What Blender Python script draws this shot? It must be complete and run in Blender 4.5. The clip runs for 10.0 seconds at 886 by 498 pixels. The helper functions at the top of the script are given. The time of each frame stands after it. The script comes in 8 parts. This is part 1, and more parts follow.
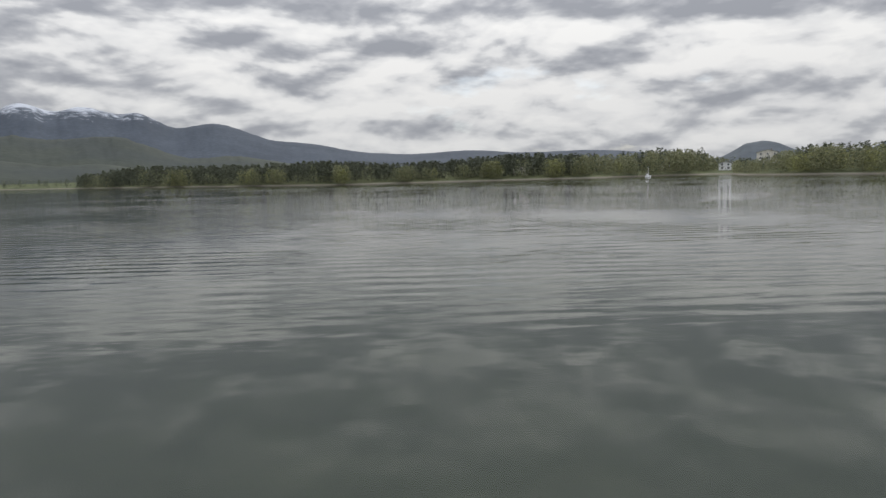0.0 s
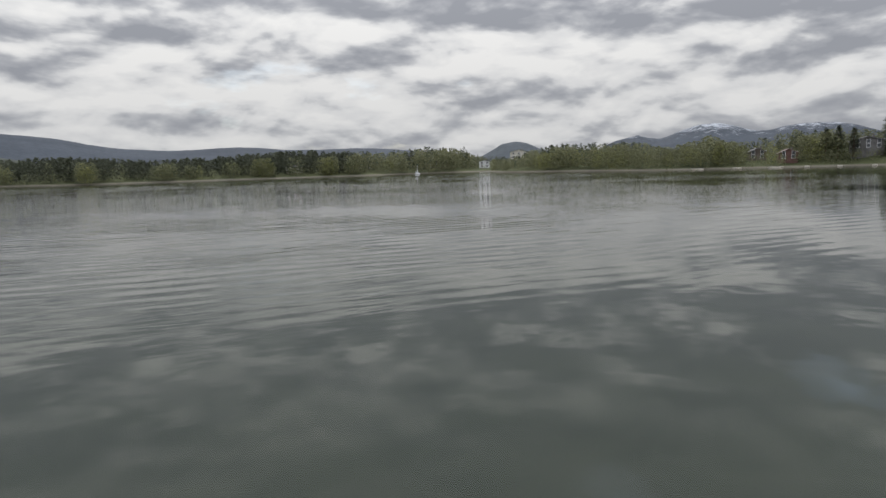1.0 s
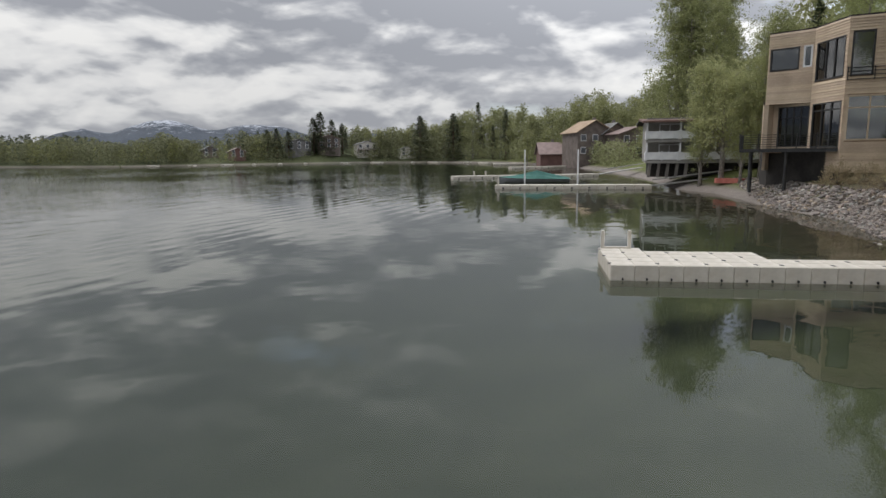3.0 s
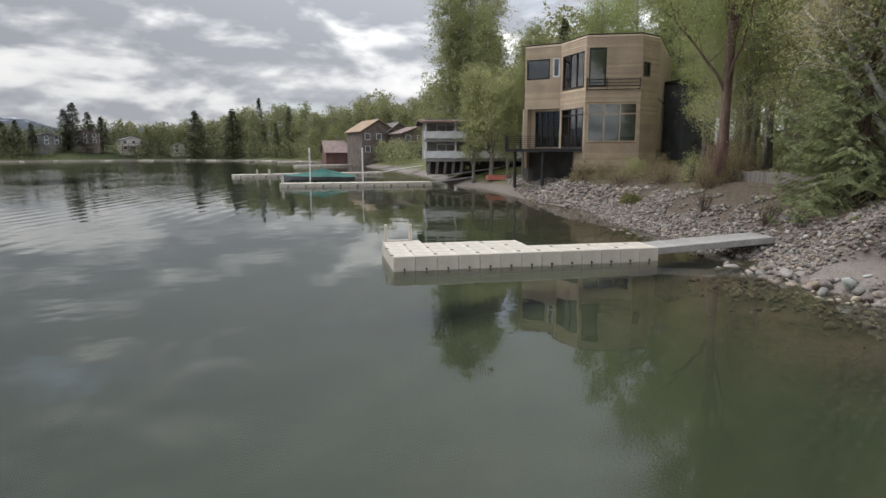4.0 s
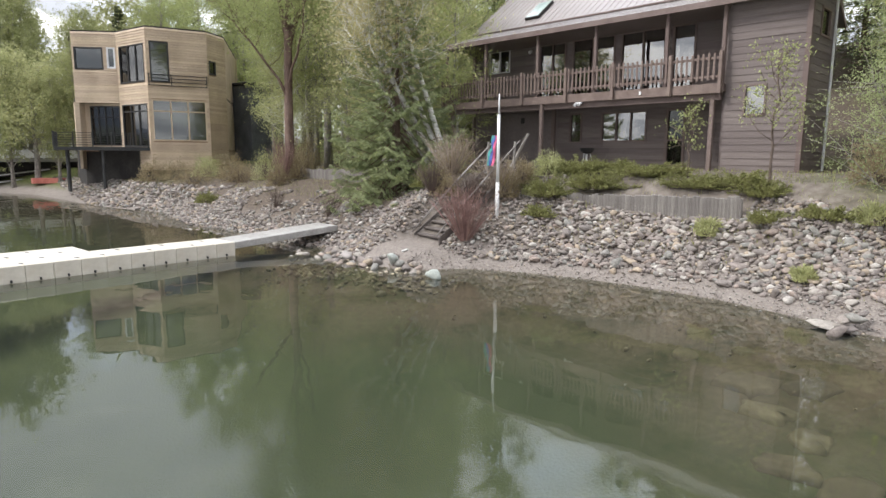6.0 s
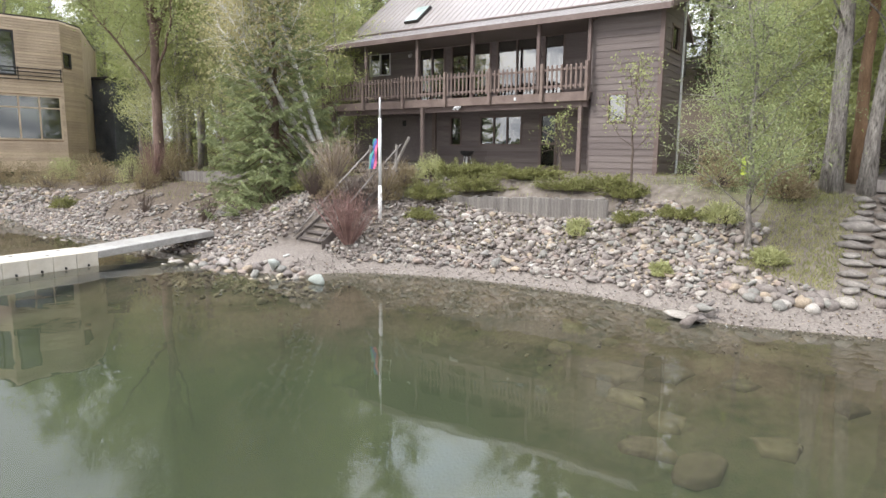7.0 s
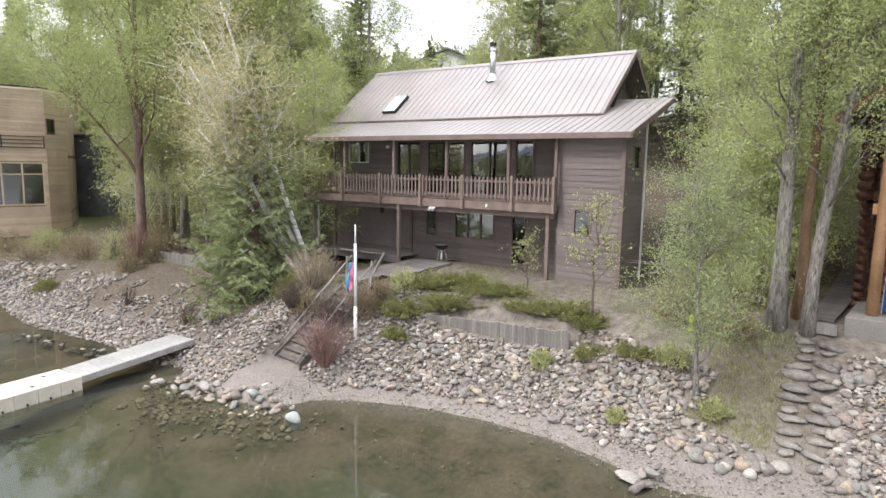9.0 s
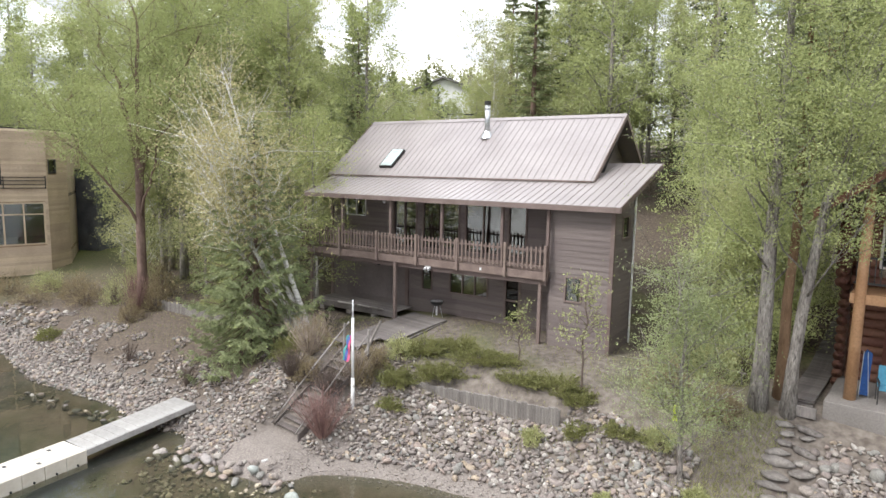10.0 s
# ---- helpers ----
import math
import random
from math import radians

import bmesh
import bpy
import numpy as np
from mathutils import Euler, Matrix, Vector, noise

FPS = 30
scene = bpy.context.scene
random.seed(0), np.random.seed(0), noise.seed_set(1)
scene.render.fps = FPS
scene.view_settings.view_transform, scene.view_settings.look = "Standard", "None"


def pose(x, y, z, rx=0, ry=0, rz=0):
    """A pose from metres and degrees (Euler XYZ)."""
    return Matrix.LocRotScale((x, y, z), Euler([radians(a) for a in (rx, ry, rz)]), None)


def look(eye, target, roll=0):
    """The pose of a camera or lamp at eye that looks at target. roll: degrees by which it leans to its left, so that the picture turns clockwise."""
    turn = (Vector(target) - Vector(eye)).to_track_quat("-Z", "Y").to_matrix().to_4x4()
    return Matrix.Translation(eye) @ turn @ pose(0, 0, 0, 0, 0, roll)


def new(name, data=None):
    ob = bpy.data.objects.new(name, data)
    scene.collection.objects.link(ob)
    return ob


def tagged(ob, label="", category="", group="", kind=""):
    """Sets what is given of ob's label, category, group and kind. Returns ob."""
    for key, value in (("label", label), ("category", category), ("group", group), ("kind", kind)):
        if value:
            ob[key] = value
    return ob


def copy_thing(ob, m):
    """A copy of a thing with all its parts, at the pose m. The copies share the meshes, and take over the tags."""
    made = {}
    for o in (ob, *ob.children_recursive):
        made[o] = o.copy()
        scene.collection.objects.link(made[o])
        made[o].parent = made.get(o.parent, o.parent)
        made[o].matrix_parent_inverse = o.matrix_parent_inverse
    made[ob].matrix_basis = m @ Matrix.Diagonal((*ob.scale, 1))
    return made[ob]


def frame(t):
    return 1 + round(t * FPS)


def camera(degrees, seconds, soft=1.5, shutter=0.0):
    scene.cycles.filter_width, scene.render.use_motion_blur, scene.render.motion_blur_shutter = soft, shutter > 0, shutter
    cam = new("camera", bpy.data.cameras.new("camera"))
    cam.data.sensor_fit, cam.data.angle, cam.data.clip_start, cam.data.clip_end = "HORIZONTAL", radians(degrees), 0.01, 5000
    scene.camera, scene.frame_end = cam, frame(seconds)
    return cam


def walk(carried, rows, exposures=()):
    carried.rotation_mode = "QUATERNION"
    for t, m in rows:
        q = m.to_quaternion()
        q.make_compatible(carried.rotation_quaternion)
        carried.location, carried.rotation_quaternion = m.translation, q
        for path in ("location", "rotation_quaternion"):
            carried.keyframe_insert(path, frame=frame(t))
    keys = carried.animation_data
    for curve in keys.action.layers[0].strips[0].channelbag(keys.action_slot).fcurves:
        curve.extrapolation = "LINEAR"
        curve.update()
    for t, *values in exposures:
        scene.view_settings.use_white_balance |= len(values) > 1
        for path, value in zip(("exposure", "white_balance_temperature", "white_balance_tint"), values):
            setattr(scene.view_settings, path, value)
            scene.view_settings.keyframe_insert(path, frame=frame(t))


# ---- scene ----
cam = camera(70.9, 10.0)
PATH = [
    (0, (8.474, 5.271, 3.582), (8.314, 3.291, 3.346), -1.5),
    (0.5, (7.865, 5.537, 3.503), (7.437, 3.598, 3.259), -1.6),
    (1, (7.459, 5.697, 3.461), (6.625, 3.898, 3.2), -1.6),
    (1.5, (7.301, 5.904, 3.532), (6.095, 4.333, 3.256), -1.4),
    (2, (7.412, 5.919, 3.428), (5.908, 4.632, 3.141), -1.2),
    (2.5, (7.52, 6.029, 3.378), (5.794, 5.063, 3.083), -0.9),
    (3, (7.758, 6.119, 3.358), (5.88, 5.502, 3.056), -0.6),
    (4.3, (8.057, 6.397, 3.265), (6.094, 6.63, 2.958), -0.0),
    (4.5, (8.054, 6.464, 3.212), (6.111, 6.826, 2.91), 0.1),
    (5, (8.173, 6.52, 3.161), (6.312, 7.191, 2.861), 0.2),
    (5.5, (8.285, 6.543, 3.135), (6.554, 7.5, 2.836), 0.3),
    (6, (8.437, 6.465, 3.112), (6.886, 7.692, 2.813), 0.4),
    (6.2, (8.47, 6.436, 3.111), (7.004, 7.763, 2.811), 0.5),
    (7.3, (8.624, 6.484, 3.343), (7.334, 7.985, 3.051), 0.6),
    (7.5, (8.704, 6.503, 3.689), (7.418, 8.007, 3.4), 0.6),
    (8, (8.864, 6.49, 4.704), (7.588, 8.004, 4.424), 0.8),
    (8.5, (9.0, 6.452, 5.735), (7.729, 7.972, 5.461), 0.9),
    (9, (9.093, 6.338, 6.772), (7.828, 7.864, 6.505), 0.9),
    (9.5, (9.198, 6.201, 7.922), (7.937, 7.731, 7.661), 1.0),
    (10, (9.322, 6.08, 9.104), (8.064, 7.615, 8.85), 1.1),
]
walk(cam, [(t, look(eye, target, roll)) for t, eye, target, roll in PATH],
     exposures=[(0, 0.36), (0.7, 0.28), (3, 0.32), (4.5, 0.70), (5.5, 1.12), (7.3, 1.6), (8.5, 1.58), (10, 1.45)])

# ---- world, sun ----
world = bpy.data.worlds.new("sky")
scene.world = world
world.use_nodes = True
wn, wl = world.node_tree.nodes, world.node_tree.links
wn.clear()


def wnode(kind, **kw):
    n = wn.new(kind)
    for k, v in kw.items():
        n.inputs[k].default_value = v
    return n


def wmath(op, a, b=None, clamp=False):
    n = wn.new("ShaderNodeMath")
    n.operation, n.use_clamp = op, clamp
    for i, q in enumerate((a, b)):
        if q is None:
            continue
        if isinstance(q, (int, float)):
            n.inputs[i].default_value = q
        else:
            wl.new(q, n.inputs[i])
    return n.outputs[0]


def wramp(fac, stops):
    n = wn.new("ShaderNodeValToRGB")
    while len(n.color_ramp.elements) < len(stops):
        n.color_ramp.elements.new(0.5)
    for e, (p, c) in zip(n.color_ramp.elements, stops):
        e.position, e.color = p, (*c, 1)
    wl.new(fac, n.inputs[0])
    return n.outputs[0]


def wmix(fac, a, b):
    n = wn.new("ShaderNodeMix")
    n.data_type = "RGBA"
    for i, q in ((0, fac), (6, a), (7, b)):
        if isinstance(q, (int, float)):
            n.inputs[i].default_value = q
        elif isinstance(q, tuple):
            n.inputs[i].default_value = (*q, 1)
        else:
            wl.new(q, n.inputs[i])
    return n.outputs[2]


SUN_EL, SUN_AZ = 48.0, 205.0      # degrees above the horizon, clockwise from +y
sky = wn.new("ShaderNodeTexSky")
sky.sky_type, sky.sun_disc = "NISHITA", False
sky.sun_elevation, sky.sun_rotation = radians(SUN_EL), radians(SUN_AZ)
coord = wn.new("ShaderNodeTexCoord")
sep = wn.new("ShaderNodeSeparateXYZ")
wl.new(coord.outputs["Generated"], sep.inputs[0])
up = wmath("MAXIMUM", sep.outputs[2], 0.0)
den = wmath("ADD", up, 0.30)
comb = wn.new("ShaderNodeCombineXYZ")
wl.new(wmath("DIVIDE", sep.outputs[0], den), comb.inputs[0])
wl.new(wmath("DIVIDE", sep.outputs[1], den), comb.inputs[1])
comb.inputs[2].default_value = 3.7
# broad cloud banks, heaped clouds lit from above in them, and the gaps
big = wnode("ShaderNodeTexNoise", Scale=1.5, Detail=3.0, Roughness=0.5, Distortion=0.3)
gap = wnode("ShaderNodeTexNoise", Scale=1.3, Detail=6.0, Roughness=0.55)
wl.new(comb.outputs[0], big.inputs["Vector"])


def wshift(src, mul, add):
    n = wn.new("ShaderNodeVectorMath")
    n.operation = "MULTIPLY_ADD"
    n.inputs[1].default_value, n.inputs[2].default_value = mul, add
    wl.new(src, n.inputs[0])
    return n.outputs[0]


def heap(add, scale, detail, flat=2.7):
    n = wnode("ShaderNodeTexNoise", Scale=scale, Detail=detail, Roughness=0.52, Distortion=0.25)
    wl.new(wshift(coord.outputs["Generated"], (1.0, 1.0, flat), add), n.inputs["Vector"])
    return n.outputs[0]


wl.new(wshift(comb.outputs[0], (1, 1, 1), (13.1, 4.2, 7.7)), gap.inputs["Vector"])
heaped = heap((0, 0, 0), 6.2, 5.0)
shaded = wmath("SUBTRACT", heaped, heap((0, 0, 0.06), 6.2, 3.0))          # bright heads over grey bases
curls = wmath("SUBTRACT", heap((3.3, 8.1, 5.2), 13.0, 5.0), heap((3.3, 8.1, 5.225), 13.0, 3.0))
tone = wmath("ADD", wmath("MULTIPLY", big.outputs[0], 0.46), wmath("MULTIPLY", heaped, 0.28))
tone = wmath("ADD", tone, wmath("MULTIPLY", shaded, 0.85))
tone = wmath("ADD", tone, wmath("MULTIPLY", curls, 0.26))
tone = wmath("ADD", tone, 0.112)
toward = wn.new("ShaderNodeVectorMath")
toward.operation = "DOT_PRODUCT"
toward.inputs[1].default_value = (math.sin(radians(189)) * 0.976, math.cos(radians(189)) * 0.976, 0.218)
wl.new(coord.outputs["Generated"], toward.inputs[0])
glow = wmath("POWER", wmath("MAXIMUM", toward.outputs["Value"], 0.0), 14.0)
tone = wmath("ADD", tone, wmath("MULTIPLY", glow, 0.105))
# the deck thickens towards the west
west_ = wn.new("ShaderNodeVectorMath")
west_.operation = "DOT_PRODUCT"
west_.inputs[1].default_value = (math.sin(radians(268)) * 0.95, math.cos(radians(268)) * 0.95, 0.30)
wl.new(coord.outputs["Generated"], west_.inputs[0])
tone = wmath("SUBTRACT", tone, wmath("MULTIPLY", wmath("POWER", wmath("MAXIMUM", west_.outputs["Value"], 0.0), 5.0), wmath("MULTIPLY", wramp(up, [(0.12, (0, 0, 0)), (0.23, (1, 1, 1))]), 0.16)))
# a bright band of cumulus low down, a greyer deck above it
belt_ = wn.new("ShaderNodeFloatCurve")
for p, v in ((0.04, 0.50), (0.10, 0.60), (0.17, 0.57), (0.23, 0.40), (0.32, 0.34), (0.5, 0.42)):
    belt_.mapping.curves[0].points.new(p, v)
belt_.mapping.curves[0].points[0].location = (0, 0.5)
belt_.mapping.curves[0].points[-1].location = (1, 0.5)
belt_.mapping.update()
wl.new(up, belt_.inputs["Value"])
tone = wmath("ADD", tone, wmath("MULTIPLY", wmath("SUBTRACT", belt_.outputs[0], 0.5), 0.42))
tone = wmath("ADD", tone, wmath("MULTIPLY", wmath("SUBTRACT", 0.435, tone), wramp(up, [(0.22, (0, 0, 0)), (0.45, (0.8, 0.8, 0.8))])))   # smoother overhead
cloud = wramp(tone, [(0.38, (0.215, 0.225, 0.25)), (0.45, (0.272, 0.281, 0.304)), (0.49, (0.325, 0.333, 0.352)), (0.53, (0.395, 0.401, 0.414)), (0.58, (0.485, 0.488, 0.494)), (0.70, (0.57, 0.568, 0.563))])
hole = wramp(gap.outputs[0], [(0.61, (0, 0, 0)), (0.70, (1, 1, 1))])
blue = wmix(0.55, (0.50, 0.53, 0.56), wmix(0.12, (0, 0, 0), sky.outputs[0]))
heaven = wmix(wmath("MULTIPLY", hole, 0.6), cloud, blue)
# paler and more even towards the horizon
low = wramp(up, [(0.0, (1, 1, 1)), (0.16, (0, 0, 0))])
heaven = wmix(wmath("MULTIPLY", low, 0.25), heaven, (0.42, 0.43, 0.445))
back = wn.new("ShaderNodeBackground")
wl.new(heaven, back.inputs[0])
lit = wn.new("ShaderNodeVectorMath")
lit.operation = "DOT_PRODUCT"
lit.inputs[1].default_value = (math.sin(radians(325)), math.cos(radians(325)), 0.0)
wl.new(coord.outputs["Generated"], lit.inputs[0])
away = wmath("MULTIPLY", wmath("MAXIMUM", lit.outputs["Value"], 0.0), wmath("MULTIPLY", up, 2.6, True))
level = wmath("ADD", 1.0, wmath("MULTIPLY", up, 0.7))         # an overcast sky is brighter overhead,
level = wmath("ADD", level, wmath("MULTIPLY", wmath("MULTIPLY", up, up), 2.3))
level = wmath("MULTIPLY", level, wmath("ADD", 1.0, wmath("MULTIPLY", away, 1.1)))    # and where the sun falls on the clouds
wl.new(level, back.inputs[1])
wl.new(back.outputs[0], wn.new("ShaderNodeOutputWorld").inputs[0])

sun = new("sun", bpy.data.lights.new("sun", "SUN"))
sun.data.energy, sun.data.angle, sun.data.color = 1.2, radians(16), (1.0, 0.975, 0.94)
_a, _e = radians(SUN_AZ), radians(SUN_EL)
sun.matrix_world = look((math.sin(_a) * math.cos(_e) * 90, math.cos(_a) * math.cos(_e) * 90, math.sin(_e) * 90), (0, 0, 0))


# ---- materials ----
def shader(name):
    m = bpy.data.materials.new(name)
    m.use_nodes = True
    m.node_tree.nodes.clear()
    return m, m.node_tree.nodes, m.node_tree.links


def pm(name, c1, c2, scale=1.0, fine=18.0, rough=0.8, bump=0.25, metal=0.0, vary=0.0, island=0.0, spec=0.35,
       stretch=(1, 1, 1), dirt=None, dist=0.02, vein=0.25):
    """Two-tone surface: broad blotches, fine grain with relief, and per-piece variation."""
    m, n, l = shader(name)
    out, bs = n.new("ShaderNodeOutputMaterial"), n.new("ShaderNodeBsdfPrincipled")
    l.new(bs.outputs[0], out.inputs[0])
    tc, mp = n.new("ShaderNodeTexCoord"), n.new("ShaderNodeMapping")
    mp.inputs["Scale"].default_value = stretch
    l.new(tc.outputs["Object"], mp.inputs[0])
    a, b = n.new("ShaderNodeTexNoise"), n.new("ShaderNodeTexNoise")
    a.inputs["Scale"].default_value, a.inputs["Detail"].default_value = scale, 4
    b.inputs["Scale"].default_value, b.inputs["Detail"].default_value, b.inputs["Roughness"].default_value = fine, 5, 0.65
    l.new(mp.outputs[0], a.inputs[0]), l.new(mp.outputs[0], b.inputs[0])
    r = n.new("ShaderNodeValToRGB")
    r.color_ramp.elements[0].position, r.color_ramp.elements[1].position = 0.35, 0.65
    r.color_ramp.elements[0].color, r.color_ramp.elements[1].color = (*c1, 1), (*c2, 1)
    l.new(a.outputs[0], r.inputs[0])
    col = r.outputs[0]
    if dirt:
        d, dr, dm = n.new("ShaderNodeTexNoise"), n.new("ShaderNodeValToRGB"), n.new("ShaderNodeMix")
        d.inputs["Scale"].default_value, d.inputs["Detail"].default_value = scale * 2.7, 6
        dr.color_ramp.elements[0].position, dr.color_ramp.elements[1].position = 0.52, 0.72
        dm.data_type = "RGBA"
        l.new(mp.outputs[0], d.inputs[0]), l.new(d.outputs[0], dr.inputs[0]), l.new(dr.outputs[0], dm.inputs[0])
        l.new(col, dm.inputs[6])
        dm.inputs[7].default_value = (*dirt, 1)
        col = dm.outputs[2]
    h = n.new("ShaderNodeHueSaturation")
    mr = n.new("ShaderNodeMapRange")
    mr.inputs[1].default_value, mr.inputs[2].default_value = 0.25, 0.75
    mr.inputs[3].default_value, mr.inputs[4].default_value = 1 - vein, 1 + vein
    l.new(b.outputs[0], mr.inputs[0])
    val = mr.outputs[0]
    if vary or island:
        src = n.new("ShaderNodeObjectInfo").outputs["Random"] if vary else n.new("ShaderNodeNewGeometry").outputs["Random Per Island"]
        amt = vary or island
        m2, mu = n.new("ShaderNodeMapRange"), n.new("ShaderNodeMath")
        m2.inputs[3].default_value, m2.inputs[4].default_value = 1 - amt, 1 + amt
        mu.operation = "MULTIPLY"
        l.new(src, m2.inputs[0]), l.new(m2.outputs[0], mu.inputs[0]), l.new(val, mu.inputs[1])
        val = mu.outputs[0]
        hu = n.new("ShaderNodeMapRange")
        hu.inputs[3].default_value, hu.inputs[4].default_value = 0.5 - amt * 0.05, 0.5 + amt * 0.05
        l.new(src, hu.inputs[0]), l.new(hu.outputs[0], h.inputs["Hue"])
    l.new(val, h.inputs["Value"]), l.new(col, h.inputs["Color"])
    l.new(h.outputs[0], bs.inputs["Base Color"])
    bp = n.new("ShaderNodeBump")
    bp.inputs["Strength"].default_value, bp.inputs["Distance"].default_value = bump, dist
    l.new(b.outputs[0], bp.inputs["Height"]), l.new(bp.outputs[0], bs.inputs["Normal"])
    rr = n.new("ShaderNodeMapRange")
    rr.inputs[3].default_value, rr.inputs[4].default_value = max(rough - 0.12, 0.02), min(rough + 0.12, 1)
    l.new(a.outputs[0], rr.inputs[0]), l.new(rr.outputs[0], bs.inputs["Roughness"])
    bs.inputs["Metallic"].default_value, bs.inputs["Specular IOR Level"].default_value = metal, spec
    return m


def leafmat(name, c1, c2, thin=0.5):
    """Leaves: colour varies leaf by leaf, some light passes through."""
    m, n, l = shader(name)
    out, df, tr, mx = n.new("ShaderNodeOutputMaterial"), n.new("ShaderNodeBsdfPrincipled"), n.new("ShaderNodeBsdfTranslucent"), n.new("ShaderNodeAddShader")
    g, mix, tc, no = n.new("ShaderNodeNewGeometry"), n.new("ShaderNodeMix"), n.new("ShaderNodeTexCoord"), n.new("ShaderNodeTexNoise")
    mix.data_type = "RGBA"
    mix.inputs[6].default_value, mix.inputs[7].default_value = (*c1, 1), (*c2, 1)
    no.inputs["Scale"].default_value = 0.9
    ad = n.new("ShaderNodeMath")
    ad.operation, ad.use_clamp = "MULTIPLY_ADD", True
    ad.inputs[1].default_value = 0.55
    sb = n.new("ShaderNodeMapRange")
    sb.inputs[1].default_value, sb.inputs[2].default_value, sb.inputs[3].default_value, sb.inputs[4].default_value = 0.3, 0.7, 0.0, 0.5
    l.new(tc.outputs["Object"], no.inputs[0]), l.new(no.outputs[0], sb.inputs[0])
    l.new(g.outputs["Random Per Island"], ad.inputs[0]), l.new(sb.outputs[0], ad.inputs[2]), l.new(ad.outputs[0], mix.inputs[0])
    pale = n.new("ShaderNodeMix")
    pale.data_type = "RGBA"
    pale.inputs[0].default_value = 1 - thin
    l.new(mix.outputs[2], pale.inputs[6])
    pale.inputs[7].default_value = (0, 0, 0, 1)
    l.new(mix.outputs[2], df.inputs["Base Color"]), l.new(pale.outputs[2], tr.inputs[0])
    df.inputs["Roughness"].default_value, df.inputs["Specular IOR Level"].default_value = 0.7, 0.06
    l.new(df.outputs[0], mx.inputs[0]), l.new(tr.outputs[0], mx.inputs[1]), l.new(mx.outputs[0], out.inputs[0])
    return m


def glassmat(name, ior=1.9, tint=(0.5, 0.55, 0.55)):
    m, n, l = shader(name)
    out, fr, tp, gl, mx = n.new("ShaderNodeOutputMaterial"), n.new("ShaderNodeFresnel"), n.new("ShaderNodeBsdfTransparent"), n.new("ShaderNodeBsdfGlossy"), n.new("ShaderNodeMixShader")
    fr.inputs[0].default_value = ior
    tp.inputs[0].default_value = (*tint, 1)
    gl.inputs["Roughness"].default_value = 0.015
    no, bp = n.new("ShaderNodeTexNoise"), n.new("ShaderNodeBump")
    no.inputs["Scale"].default_value = 1.3
    bp.inputs["Strength"].default_value, bp.inputs["Distance"].default_value = 0.12, 0.05
    l.new(no.outputs[0], bp.inputs["Height"]), l.new(bp.outputs[0], gl.inputs["Normal"])
    l.new(fr.outputs[0], mx.inputs[0]), l.new(tp.outputs[0], mx.inputs[1]), l.new(gl.outputs[0], mx.inputs[2]), l.new(mx.outputs[0], out.inputs[0])
    return m


